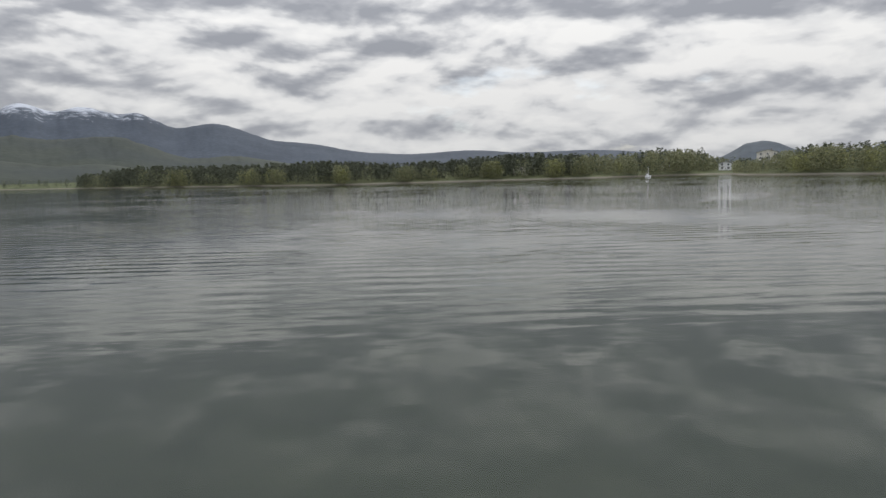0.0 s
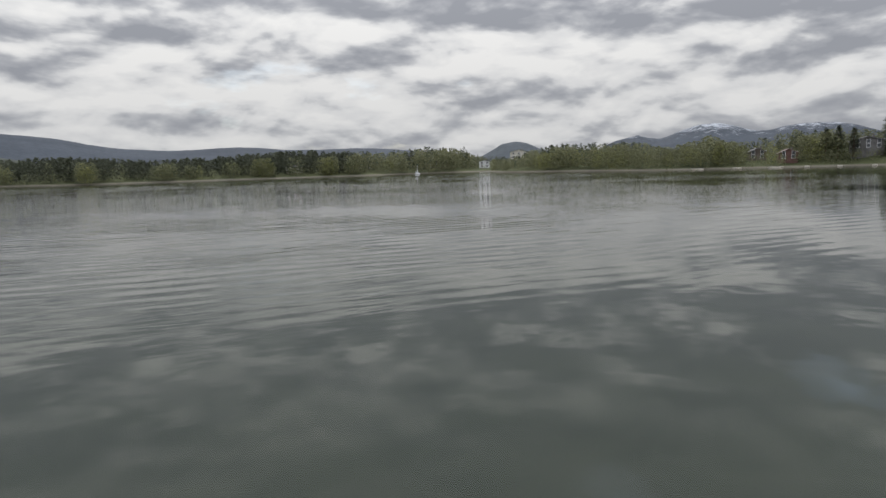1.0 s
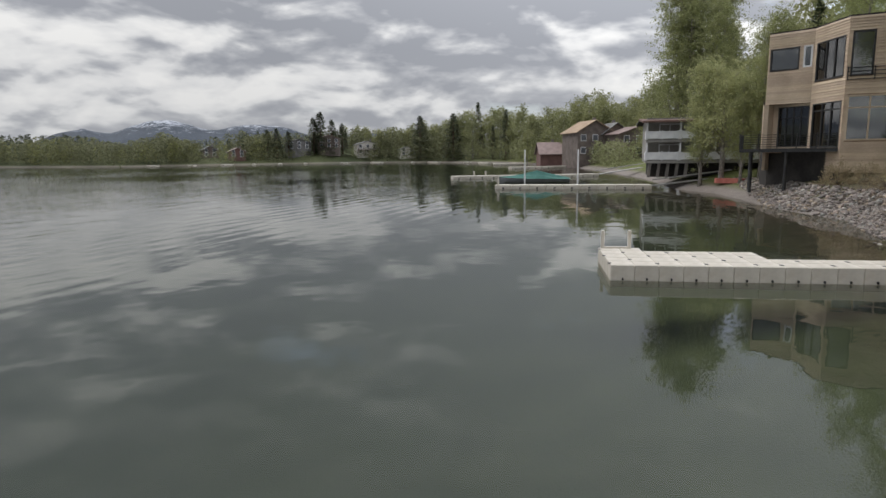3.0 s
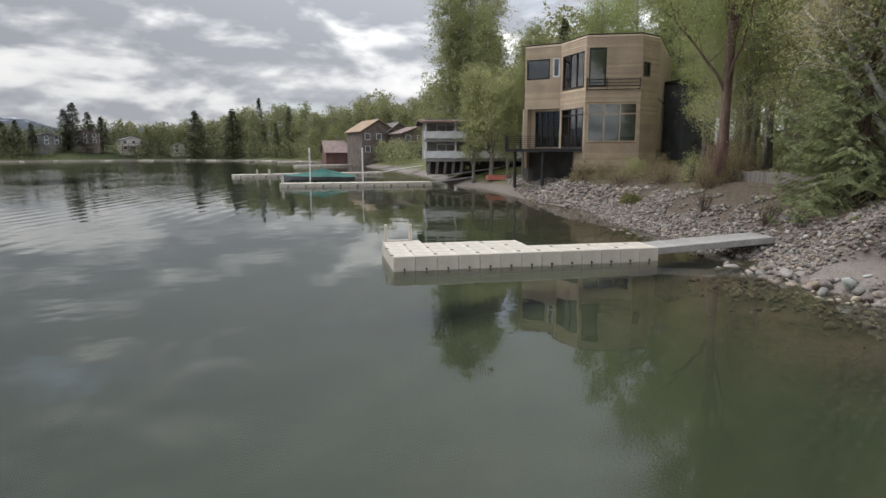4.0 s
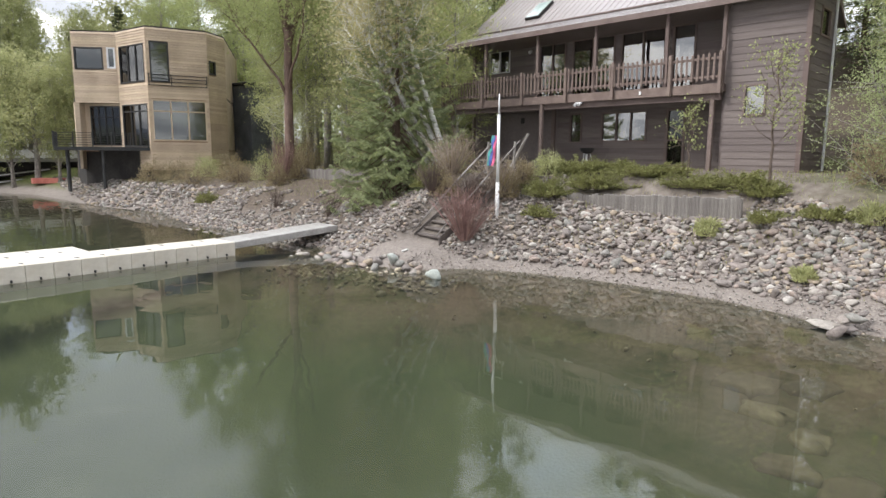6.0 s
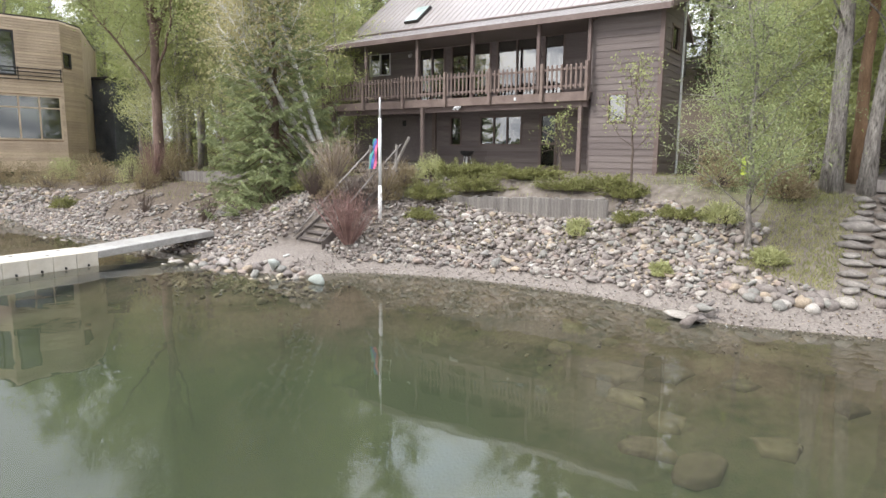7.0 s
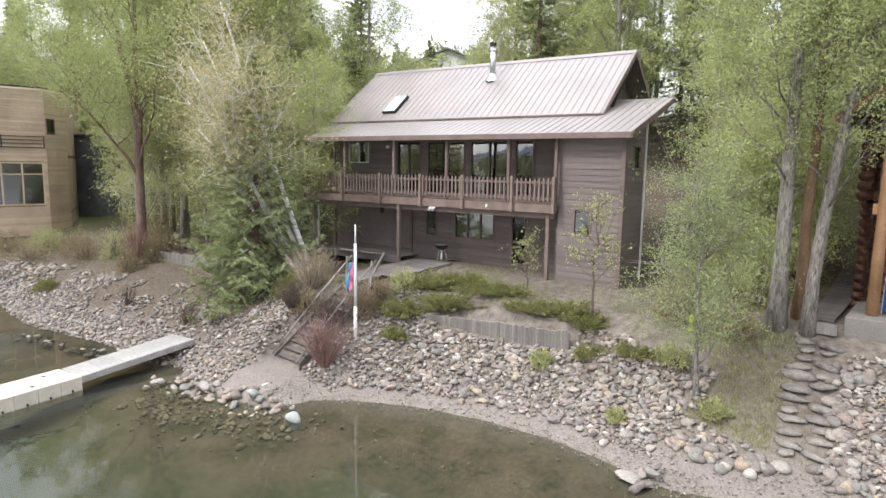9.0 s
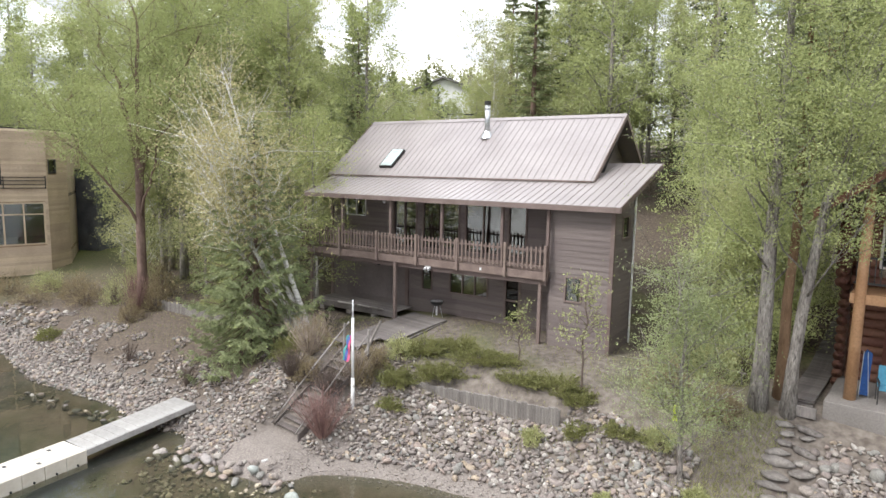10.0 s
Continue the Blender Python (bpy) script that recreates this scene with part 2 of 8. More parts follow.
def watermat():
    """Clear green lake water: mirror by Fresnel over a tinted, slightly cloudy body; trains of long low ripples in patches, calmer near the shore."""
    m, n, l = shader("lake_water")
    out, fr, tp, gl, df, mb, mx = (n.new("ShaderNode" + k) for k in ("OutputMaterial", "Fresnel", "BsdfTransparent", "BsdfGlossy", "BsdfDiffuse", "MixShader", "MixShader"))
    tc = n.new("ShaderNodeTexCoord")
    sp = n.new("ShaderNodeSeparateXYZ")
    l.new(tc.outputs["Object"], sp.inputs[0])

    def mapped(scale, turn_=0.0):
        q = n.new("ShaderNodeMapping")
        q.inputs["Scale"].default_value, q.inputs["Rotation"].default_value = scale, (0, 0, radians(turn_))
        l.new(tc.outputs["Object"], q.inputs[0])
        return q.outputs[0]

    def noise_(vec, scale, detail, dist=0.0):
        q = n.new("ShaderNodeTexNoise")
        q.inputs["Scale"].default_value, q.inputs["Detail"].default_value, q.inputs["Distortion"].default_value = scale, detail, dist
        l.new(vec, q.inputs[0])
        return q.outputs[0]

    def rng_(f, a, b, c, d):
        q = n.new("ShaderNodeMapRange")
        for i, v in enumerate((a, b, c, d)):
            q.inputs[i + 1].default_value = v
        l.new(f, q.inputs[0])
        return q.outputs[0]

    def math_(op, a, b):
        q = n.new("ShaderNodeMath")
        q.operation = op
        l.new(a, q.inputs[0]), l.new(b, q.inputs[1])
        return q.outputs[0]

    def bump(height_, dist, strength, normal=None):
        q = n.new("ShaderNodeBump")
        q.inputs["Distance"].default_value = dist
        if isinstance(strength, float):
            q.inputs["Strength"].default_value = strength
        else:
            l.new(strength, q.inputs["Strength"])
        l.new(height_, q.inputs["Height"])
        if normal is not None:
            l.new(normal, q.inputs["Normal"])
        return q.outputs[0]

    plain = tc.outputs["Object"]
    swell = n.new("ShaderNodeTexWave")
    swell.bands_direction = "Y"
    for k, v in (("Scale", 0.26), ("Distortion", 6.0), ("Detail", 2.5), ("Detail Scale", 0.55), ("Detail Roughness", 0.55)):
        swell.inputs[k].default_value = v
    l.new(mapped((0.55, 1.0, 1.0), 7.0), swell.inputs[0])
    open_ = math_("MAXIMUM", rng_(sp.outputs[1], -6.0, -30.0, 0.03, 1.5), rng_(sp.outputs[0], -17.0, -50.0, 0.03, 1.6))
    patch = rng_(noise_(plain, 0.05, 2.5), 0.38, 0.60, 0.25, 1.0)
    patch2 = rng_(noise_(mapped((0.6, 1.0, 1.0), 20.0), 0.035, 3.0), 0.44, 0.60, 0.0, 1.0)
    n1 = bump(noise_(plain, 0.6, 2.4), 0.010, 1.0)
    n2 = bump(noise_(mapped((0.16, 1.0, 1.0)), 1.3, 3.0, 0.4), 0.042, math_("MULTIPLY", patch, open_), n1)
    n3 = bump(swell.outputs["Fac"], 0.016, math_("MULTIPLY", patch2, open_), n2)
    fr.inputs[0].default_value = 1.42
    l.new(n3, fr.inputs["Normal"]), l.new(n3, gl.inputs["Normal"])
    gl.inputs["Roughness"].default_value = 0.012
    tp.inputs[0].default_value = (0.89, 0.89, 0.77, 1)
    df.inputs[0].default_value = (0.055, 0.066, 0.063, 1)
    mb.inputs[0].default_value = 0.20
    l.new(tp.outputs[0], mb.inputs[1]), l.new(df.outputs[0], mb.inputs[2])
    l.new(fr.outputs[0], mx.inputs[0]), l.new(mb.outputs[0], mx.inputs[1]), l.new(gl.outputs[0], mx.inputs[2]), l.new(mx.outputs[0], out.inputs[0])
    return m


def groundmat():
    """Shore gravel, bank soil with needles and moss, lake bed that turns from gravel to green silt, the water's tint
    and dimming with depth put into its colour.
    """
    m, n, l = shader("ground")
    out, bs = n.new("ShaderNodeOutputMaterial"), n.new("ShaderNodeBsdfPrincipled")
    l.new(bs.outputs[0], out.inputs[0])
    tc, sp = n.new("ShaderNodeTexCoord"), n.new("ShaderNodeSeparateXYZ")
    l.new(tc.outputs["Object"], sp.inputs[0])

    def noise_(s, d=4):
        q = n.new("ShaderNodeTexNoise")
        q.inputs["Scale"].default_value, q.inputs["Detail"].default_value = s, d
        l.new(tc.outputs["Object"], q.inputs[0])
        return q.outputs[0]

    def ramp(f, stops):
        q = n.new("ShaderNodeValToRGB")
        while len(q.color_ramp.elements) < len(stops):
            q.color_ramp.elements.new(0.5)
        for e, (p, c) in zip(q.color_ramp.elements, stops):
            e.position, e.color = p, (*c, 1)
        l.new(f, q.inputs[0])
        return q.outputs[0]

    def mix(f, a, b):
        q = n.new("ShaderNodeMix")
        q.data_type = "RGBA"
        l.new(f, q.inputs[0]), l.new(a, q.inputs[6]), l.new(b, q.inputs[7])
        return q.outputs[2]

    def rng_(f, a, b, c=0.0, d=1.0):
        q = n.new("ShaderNodeMapRange")
        for i, v in enumerate((a, b, c, d)):
            q.inputs[i + 1].default_value = v
        l.new(f, q.inputs[0])
        return q.outputs[0]

    peb = n.new("ShaderNodeTexVoronoi")
    peb.inputs["Scale"].default_value = 16
    l.new(tc.outputs["Object"], peb.inputs[0])
    gravel = mix(noise_(2.2), ramp(peb.outputs["Distance"], [(0.1, (0.27, 0.235, 0.205)), (0.7, (0.12, 0.10, 0.088))]), ramp(noise_(40), [(0.3, (0.17, 0.148, 0.132)), (0.7, (0.34, 0.305, 0.275))]))
    soil = ramp(noise_(5, 6), [(0.3, (0.105, 0.087, 0.074)), (0.5, (0.165, 0.141, 0.12)), (0.7, (0.225, 0.196, 0.17))])
    # dark litter; in the west the trees' shade is put into it too
    litter_shade = ramp(noise_(9, 6), [(0.3, (0.055, 0.043, 0.035)), (0.55, (0.12, 0.095, 0.075)), (0.75, (0.20, 0.16, 0.12))])
    soil = mix(rng_(sp.outputs[0], -7.5, -10.5, 0.0, 0.85), soil, litter_shade)
    soil = mix(rng_(sp.outputs[1], 25.8, 28.0, 0.0, 0.9), soil, litter_shade)
    grass = ramp(noise_(7, 6), [(0.3, (0.06, 0.085, 0.025)), (0.55, (0.13, 0.14, 0.05)), (0.75, (0.20, 0.17, 0.09))])
    fargrass = ramp(noise_(0.05, 6), [(0.3, (0.05, 0.062, 0.028)), (0.6, (0.10, 0.11, 0.052))])
    west = rng_(sp.outputs[0], -28, -42)
    pat = ramp(noise_(0.35, 5), [(0.50, (0, 0, 0)), (0.62, (1, 1, 1))])
    hi = n.new("ShaderNodeMath")
    hi.operation = "MULTIPLY"
    l.new(pat, hi.inputs[0]), l.new(rng_(sp.outputs[2], 1.7, 2.3, 0.0, 0.55), hi.inputs[1])
    land = mix(hi.outputs[0], soil, grass)
    land = mix(west, land, grass)
    land = mix(rng_(sp.outputs[1], -30, -60), land, fargrass)
    land = mix(rng_(sp.outputs[2], 0.35, 0.75), mix(rng_(sp.outputs[1], -30, -80, 0.0, 0.35), gravel, fargrass), land)
    bed = mix(rng_(noise_(0.9, 5), 0.4, 0.6), ramp(noise_(9, 5), [(0.35, (0.155, 0.118, 0.092)), (0.65, (0.215, 0.166, 0.13))]), ramp(noise_(6, 5), [(0.35, (0.07, 0.066, 0.037)), (0.65, (0.15, 0.118, 0.079))]))
    # green and darkening of deeper water, put into the colour of the bed
    silt_depth_tint = ramp(noise_(0.5, 4), [(0.35, (0.066, 0.084, 0.042)), (0.7, (0.098, 0.118, 0.064))])
    deep = ramp(noise_(0.3, 3), [(0.35, (0.034, 0.050, 0.034)), (0.7, (0.052, 0.070, 0.048))])
    silt_depth_tint = mix(rng_(sp.outputs[2], -1.4, -3.2), silt_depth_tint, deep)
    bed = mix(rng_(sp.outputs[2], -0.28, -0.95), bed, silt_depth_tint)
    col = mix(rng_(sp.outputs[2], 0.02, -0.12), land, bed)
    l.new(col, bs.inputs["Base Color"])
    bs.inputs["Roughness"].default_value, bs.inputs["Specular IOR Level"].default_value = 0.95, 0.15
    bp = n.new("ShaderNodeBump")
    bp.inputs["Strength"].default_value, bp.inputs["Distance"].default_value = 0.6, 0.03
    l.new(noise_(22, 6), bp.inputs["Height"]), l.new(bp.outputs[0], bs.inputs["Normal"])
    return m


M_GROUND, M_WATER = groundmat(), watermat()


def stonemat(name, joined):
    """Shore stones of many kinds of rock: each takes its own colour, with grain and stains on it."""
    m = pm(name, (0.87, 0.85, 0.83), (1.2, 1.18, 1.15), 2.5, 24, 0.85, 0.4, dirt=(0.62, 0.59, 0.56))
    n, l = m.node_tree.nodes, m.node_tree.links
    bs = next(q for q in n if q.type == "BSDF_PRINCIPLED")
    old = bs.inputs["Base Color"].links[0].from_socket
    r, mx = n.new("ShaderNodeValToRGB"), n.new("ShaderNodeMix")
    r.color_ramp.interpolation = "CONSTANT"
    rocks = ((0.0, (0.198, 0.176, 0.164)), (0.16, (0.268, 0.239, 0.215)), (0.3, (0.167, 0.148, 0.139)), (0.4, (0.233, 0.202, 0.187)), (0.52, (0.317, 0.264, 0.204)), (0.6, (0.220, 0.216, 0.201)), (0.7, (0.189, 0.164, 0.151)), (0.79, (0.317, 0.295, 0.268)), (0.89, (0.264, 0.216, 0.189)), (0.96, (0.405, 0.383, 0.356)))
    while len(r.color_ramp.elements) < len(rocks):
        r.color_ramp.elements.new(0.5)
    for e, (p, c) in zip(r.color_ramp.elements, rocks):
        e.position, e.color = p, (*c, 1)
    l.new(n.new("ShaderNodeNewGeometry").outputs["Random Per Island"] if joined else n.new("ShaderNodeObjectInfo").outputs["Random"], r.inputs[0])
    mx.data_type, mx.blend_type = "RGBA", "MULTIPLY"
    mx.inputs[0].default_value = 1.0
    l.new(old, mx.inputs[6]), l.new(r.outputs[0], mx.inputs[7]), l.new(mx.outputs[2], bs.inputs["Base Color"])
    return m


M_STONE, M_STONES = stonemat("stone", False), stonemat("stones_joined", True)
M_WETROCK = pm("wet_rock", (0.135, 0.112, 0.078), (0.205, 0.172, 0.122), 1.5, 14, 0.7, 0.4, vary=0.3)
M_BEDSTONE = pm("bed_stone", (0.24, 0.20, 0.15), (0.36, 0.305, 0.235), 1.5, 14, 0.8, 0.3, island=0.3)
M_SIDING = pm("brown_siding", (0.145, 0.117, 0.109), (0.198, 0.165, 0.156), 0.9, 26, 0.72, 0.3, vary=0.14, stretch=(1, 1, 6))
M_WALLB = pm("brown_wall", (0.16, 0.132, 0.125), (0.21, 0.178, 0.17), 0.6, 20, 0.75, 0.2)
M_TRIM = pm("brown_trim", (0.15, 0.11, 0.098), (0.20, 0.152, 0.138), 1.5, 25, 0.7, 0.2, vary=0.12)
M_RAIL = pm("deck_rail_brown", (0.165, 0.122, 0.104), (0.228, 0.172, 0.15), 2.0, 25, 0.7, 0.2, vary=0.15)
M_ROOF = pm("roof_metal_brown", (0.228, 0.199, 0.190), (0.281, 0.251, 0.239), 0.5, 9, 0.40, 0.08, metal=0.2, spec=0.6, vein=0.08)
M_STEEL = pm("galvanised", (0.45, 0.46, 0.48), (0.6, 0.61, 0.62), 3, 12, 0.35, 0.08, metal=0.8)
# near-black: shade of rooms and hollows put into the colour; also dark roofs
M_DARK = pm("room_shade_and_dark_parts", (0.022, 0.02, 0.019), (0.05, 0.045, 0.042), 1, 8, 0.9, 0.1)
M_BLACK = pm("black_metal", (0.02, 0.02, 0.021), (0.045, 0.044, 0.043), 2, 15, 0.5, 0.1)
M_GLASS = glassmat("window_glass", 4.6)
M_GLASS2 = glassmat("window_glass_dim", 1.7, (0.4, 0.45, 0.45))
M_CURT = pm("curtain", (0.42, 0.36, 0.28), (0.55, 0.49, 0.40), 3, 20, 0.9, 0.2, stretch=(8, 8, 1))
M_WHITE = pm("white_paint", (0.66, 0.66, 0.67), (0.78, 0.78, 0.78), 2, 20, 0.55, 0.1, vein=0.08)
M_FLOAT = pm("dock_float_cream", (0.468, 0.427, 0.360), (0.585, 0.540, 0.468), 1.2, 14, 0.6, 0.12, vary=0.025, vein=0.06, dirt=(0.47, 0.42, 0.345))
M_RAMP = pm("ramp_pale_plank", (0.27, 0.258, 0.242), (0.365, 0.352, 0.335), 1.5, 18, 0.7, 0.15, vary=0.08)
M_GREYWOOD = pm("weathered_wood", (0.20, 0.18, 0.165), (0.36, 0.33, 0.305), 1.2, 16, 0.88, 0.4, vary=0.2, stretch=(1, 1, 0.25), dirt=(0.13, 0.115, 0.10))
M_BOARDWALK = pm("old_boardwalk", (0.114, 0.099, 0.091), (0.198, 0.179, 0.167), 1.5, 18, 0.88, 0.3, vary=0.2)
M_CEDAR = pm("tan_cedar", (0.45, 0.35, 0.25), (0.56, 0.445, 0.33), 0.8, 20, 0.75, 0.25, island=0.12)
# darker copy of the cedar: the shade of recesses put into its colour
M_CEDAR_D = pm("cedar_recess_shade", (0.22, 0.14, 0.085), (0.30, 0.20, 0.125), 0.8, 20, 0.8, 0.2)
M_LOG = pm("cabin_log_red", (0.104, 0.044, 0.030), (0.176, 0.080, 0.054), 1.2, 18, 0.6, 0.3, vary=0.2)
M_LOGPOST = pm("log_post_amber", (0.30, 0.16, 0.08), (0.42, 0.25, 0.14), 1.2, 14, 0.5, 0.2)
M_CONC = pm("concrete", (0.158, 0.143, 0.131), (0.225, 0.206, 0.191), 0.8, 20, 0.9, 0.2, dirt=(0.22, 0.20, 0.185))
M_BARK = pm("grey_bark", (0.20, 0.178, 0.16), (0.40, 0.365, 0.33), 3.0, 11, 0.95, 1.0, stretch=(3, 3, 0.7), dist=0.09, vein=0.45, dirt=(0.10, 0.085, 0.075))
M_BARKR = pm("red_brown_bark", (0.13, 0.085, 0.068), (0.24, 0.165, 0.135), 2.0, 9, 0.95, 0.9, stretch=(3, 3, 0.8), dist=0.05)
M_BARKO = pm("orange_bark", (0.19, 0.115, 0.065), (0.29, 0.185, 0.115), 2.0, 9, 0.95, 0.9, stretch=(3, 3, 0.8), dist=0.05)
M_BIRCH = pm("birch_bark", (0.58, 0.56, 0.53), (0.76, 0.74, 0.71), 2.0, 6, 0.8, 0.4, stretch=(1, 1, 4), dirt=(0.20, 0.18, 0.165))
M_TWIG = pm("twigs", (0.10, 0.075, 0.06), (0.17, 0.13, 0.11), 3, 10, 0.9, 0.2)
M_REDTWIG = pm("red_twigs", (0.22, 0.135, 0.118), (0.34, 0.215, 0.19), 3, 10, 0.85, 0.2, island=0.3)
M_TANTWIG = pm("tan_twigs", (0.28, 0.225, 0.18), (0.41, 0.34, 0.28), 3, 10, 0.9, 0.2, island=0.25)
L_ASPEN = leafmat("aspen_leaves", (0.185, 0.205, 0.082), (0.295, 0.315, 0.145), 0.6)
L_COTTON = leafmat("cottonwood_leaves", (0.182, 0.205, 0.085), (0.295, 0.318, 0.15), 0.6)
L_OLIVE = leafmat("olive_leaves", (0.20, 0.207, 0.10), (0.33, 0.332, 0.175), 0.6)
L_BIRCHY = leafmat("birch_catkins", (0.26, 0.232, 0.12), (0.40, 0.36, 0.205), 0.6)
L_FIR = leafmat("spruce_needles", (0.13, 0.152, 0.08), (0.255, 0.28, 0.15), 0.4)
L_TIPS = leafmat("spruce_new_tips", (0.22, 0.255, 0.10), (0.36, 0.395, 0.175), 0.4)
L_DARKFIR = leafmat("dark_fir_needles", (0.055, 0.07, 0.042), (0.12, 0.14, 0.082), 0.2)
L_JUNI = leafmat("juniper", (0.095, 0.10, 0.042), (0.235, 0.235, 0.095), 0.25)
L_DRY = leafmat("dry_shrub_leaves", (0.17, 0.135, 0.085), (0.29, 0.24, 0.15), 0.3)
L_GRASS = leafmat("grass_blades", (0.15, 0.165, 0.06), (0.31, 0.29, 0.15), 0.35)
L_POPLAR = leafmat("poplar_leaves", (0.165, 0.178, 0.082), (0.265, 0.275, 0.135), 0.55)
# next two lightened: haze over the farther shore put into the leaf colour
L_SHOREB = leafmat("shore_leaves_hazed", (0.13, 0.138, 0.072), (0.225, 0.23, 0.122), 0.5)
L_SHOREC = leafmat("shore_needles_hazed", (0.075, 0.086, 0.058), (0.145, 0.158, 0.10), 0.3)
L_SHOREY = leafmat("shore_yellow_leaves", (0.15, 0.156, 0.076), (0.25, 0.253, 0.126), 0.5)
L_GREY = leafmat("grey_green_leaves", (0.15, 0.175, 0.085), (0.265, 0.295, 0.15))


# ---- building helpers ----
class Shape:
    """Collects vertices and faces of one part."""

    def __init__(self):
        self.v, self.f = [], []

    def add(self, verts, faces):
        k = len(self.v)
        self.v += [tuple(p) for p in verts]
        self.f += [tuple(i + k for i in f) for f in faces]
        return self

    def box(self, x0, x1, y0, y1, z0, z1, m=None):
        p = [(x, y, z) for z in (z0, z1) for y in (y0, y1) for x in (x0, x1)]
        if m is not None:
            p = [m @ Vector(q) for q in p]
        return self.add(p, [(0, 2, 3, 1), (4, 5, 7, 6), (0, 1, 5, 4), (2, 6, 7, 3), (0, 4, 6, 2), (1, 3, 7, 5)])

    def bbox(self, x0, x1, y0, y1, z0, z1, b=0.02, m=None):
        """A box with its edges chamfered by b."""
        p, idx = [], {}
        for sx in (0, 1):
            for sy in (0, 1):
                for sz in (0, 1):
                    cx, cy, cz = (x0, x1)[sx], (y0, y1)[sy], (z0, z1)[sz]
                    dx, dy, dz = (b, -b)[sx], (b, -b)[sy], (b, -b)[sz]
                    for ax, q in enumerate(((cx, cy + dy, cz + dz), (cx + dx, cy, cz + dz), (cx + dx, cy + dy, cz))):
                        idx[sx, sy, sz, ax] = len(p)
                        p.append(q if m is None else tuple(m @ Vector(q)))
        f = []
        for s in (0, 1):
            f.append([idx[s, 0, 0, 0], idx[s, 1, 0, 0], idx[s, 1, 1, 0], idx[s, 0, 1, 0]])
            f.append([idx[0, s, 0, 1], idx[1, s, 0, 1], idx[1, s, 1, 1], idx[0, s, 1, 1]])
            f.append([idx[0, 0, s, 2], idx[1, 0, s, 2], idx[1, 1, s, 2], idx[0, 1, s, 2]])
        for a in (0, 1):
            for c in (0, 1):
                f.append([idx[a, c, 0, 0], idx[a, c, 1, 0], idx[a, c, 1, 1], idx[a, c, 0, 1]])
                f.append([idx[a, 0, c, 0], idx[a, 1, c, 0], idx[a, 1, c, 2], idx[a, 0, c, 2]])
                f.append([idx[0, a, c, 1], idx[1, a, c, 1], idx[1, a, c, 2], idx[0, a, c, 2]])
        for sx in (0, 1):
            for sy in (0, 1):
                for sz in (0, 1):
                    f.append([idx[sx, sy, sz, 0], idx[sx, sy, sz, 1], idx[sx, sy, sz, 2]])
        return self.add(p, f)

    def tube(self, p0, p1, r0, r1=None, n=8, caps=True):
        p0, p1, r1 = Vector(p0), Vector(p1), r0 if r1 is None else r1
        d = (p1 - p0).normalized()
        a = d.orthogonal().normalized()
        b = d.cross(a)
        ring = [(math.cos(2 * math.pi * i / n), math.sin(2 * math.pi * i / n)) for i in range(n)]
        vs = [p0 + (a * c + b * s) * r0 for c, s in ring] + [p1 + (a * c + b * s) * r1 for c, s in ring]
        fs = [(i, (i + 1) % n, n + (i + 1) % n, n + i) for i in range(n)]
        if caps:
            fs += [tuple(range(n - 1, -1, -1)), tuple(range(n, 2 * n))]
        return self.add(vs, fs)

    def path(self, pts, radii, n=7):
        """A tube along a line of points."""
        pts = [Vector(p) for p in pts]
        vs, k = [], len(pts)
        a = (pts[1] - pts[0]).normalized().orthogonal().normalized()
        for i, p in enumerate(pts):
            d = (pts[min(i + 1, k - 1)] - pts[max(i - 1, 0)]).normalized()
            a = (a - d * a.dot(d)).normalized()
            b = d.cross(a)
            for j in range(n):
                t = 2 * math.pi * j / n
                vs.append(p + (a * math.cos(t) + b * math.sin(t)) * radii[i])
        fs = [(i * n + j, i * n + (j + 1) % n, (i + 1) * n + (j + 1) % n, (i + 1) * n + j) for i in range(k - 1) for j in range(n)]
        fs += [tuple(range(n - 1, -1, -1)), tuple(range((k - 1) * n, k * n))]
        return self.add(vs, fs)

    def prism(self, poly, lift):
        """A closed outline (3D points) pushed along the vector lift."""
        n, lift = len(poly), Vector(lift)
        vs = [Vector(p) for p in poly] + [Vector(p) + lift for p in poly]
        return self.add(vs, [tuple(range(n - 1, -1, -1)), tuple(range(n, 2 * n))] + [(i, (i + 1) % n, n + (i + 1) % n, n + i) for i in range(n)])

    def mesh(self, name, mat, smooth=False):
        me = bpy.data.meshes.new(name)
        me.from_pydata(self.v, [], self.f)
        bm = bmesh.new()
        bm.from_mesh(me)
        bmesh.ops.recalc_face_normals(bm, faces=bm.faces[:])
        bm.to_mesh(me)
        bm.free()
        if smooth:
            me.polygons.foreach_set("use_smooth", [True] * len(me.polygons))
        me.materials.append(mat)
        return me


def part(name, shape, mat, parent, label="", smooth=False, kind=""):
    """One mesh object under a thing or a part."""
    ob = new(name, shape.mesh(name, mat, smooth) if isinstance(shape, Shape) else shape)
    ob.parent = parent
    return tagged(ob, label, kind=kind)


def piece(name, me, parent, loc=(0, 0, 0), rot=(0, 0, 0), scale=(1, 1, 1)):
    """A part on a mesh that it shares with its like."""
    ob = new(name, me)
    ob.parent = parent
    ob.location, ob.rotation_euler, ob.scale = loc, rot, scale
    return ob


def thing(name, m, label, category, group="", kind=""):
    ob = new(name)
    ob.empty_display_size = 0.2
    ob.matrix_world = m
    return tagged(ob, label, category, group, kind)


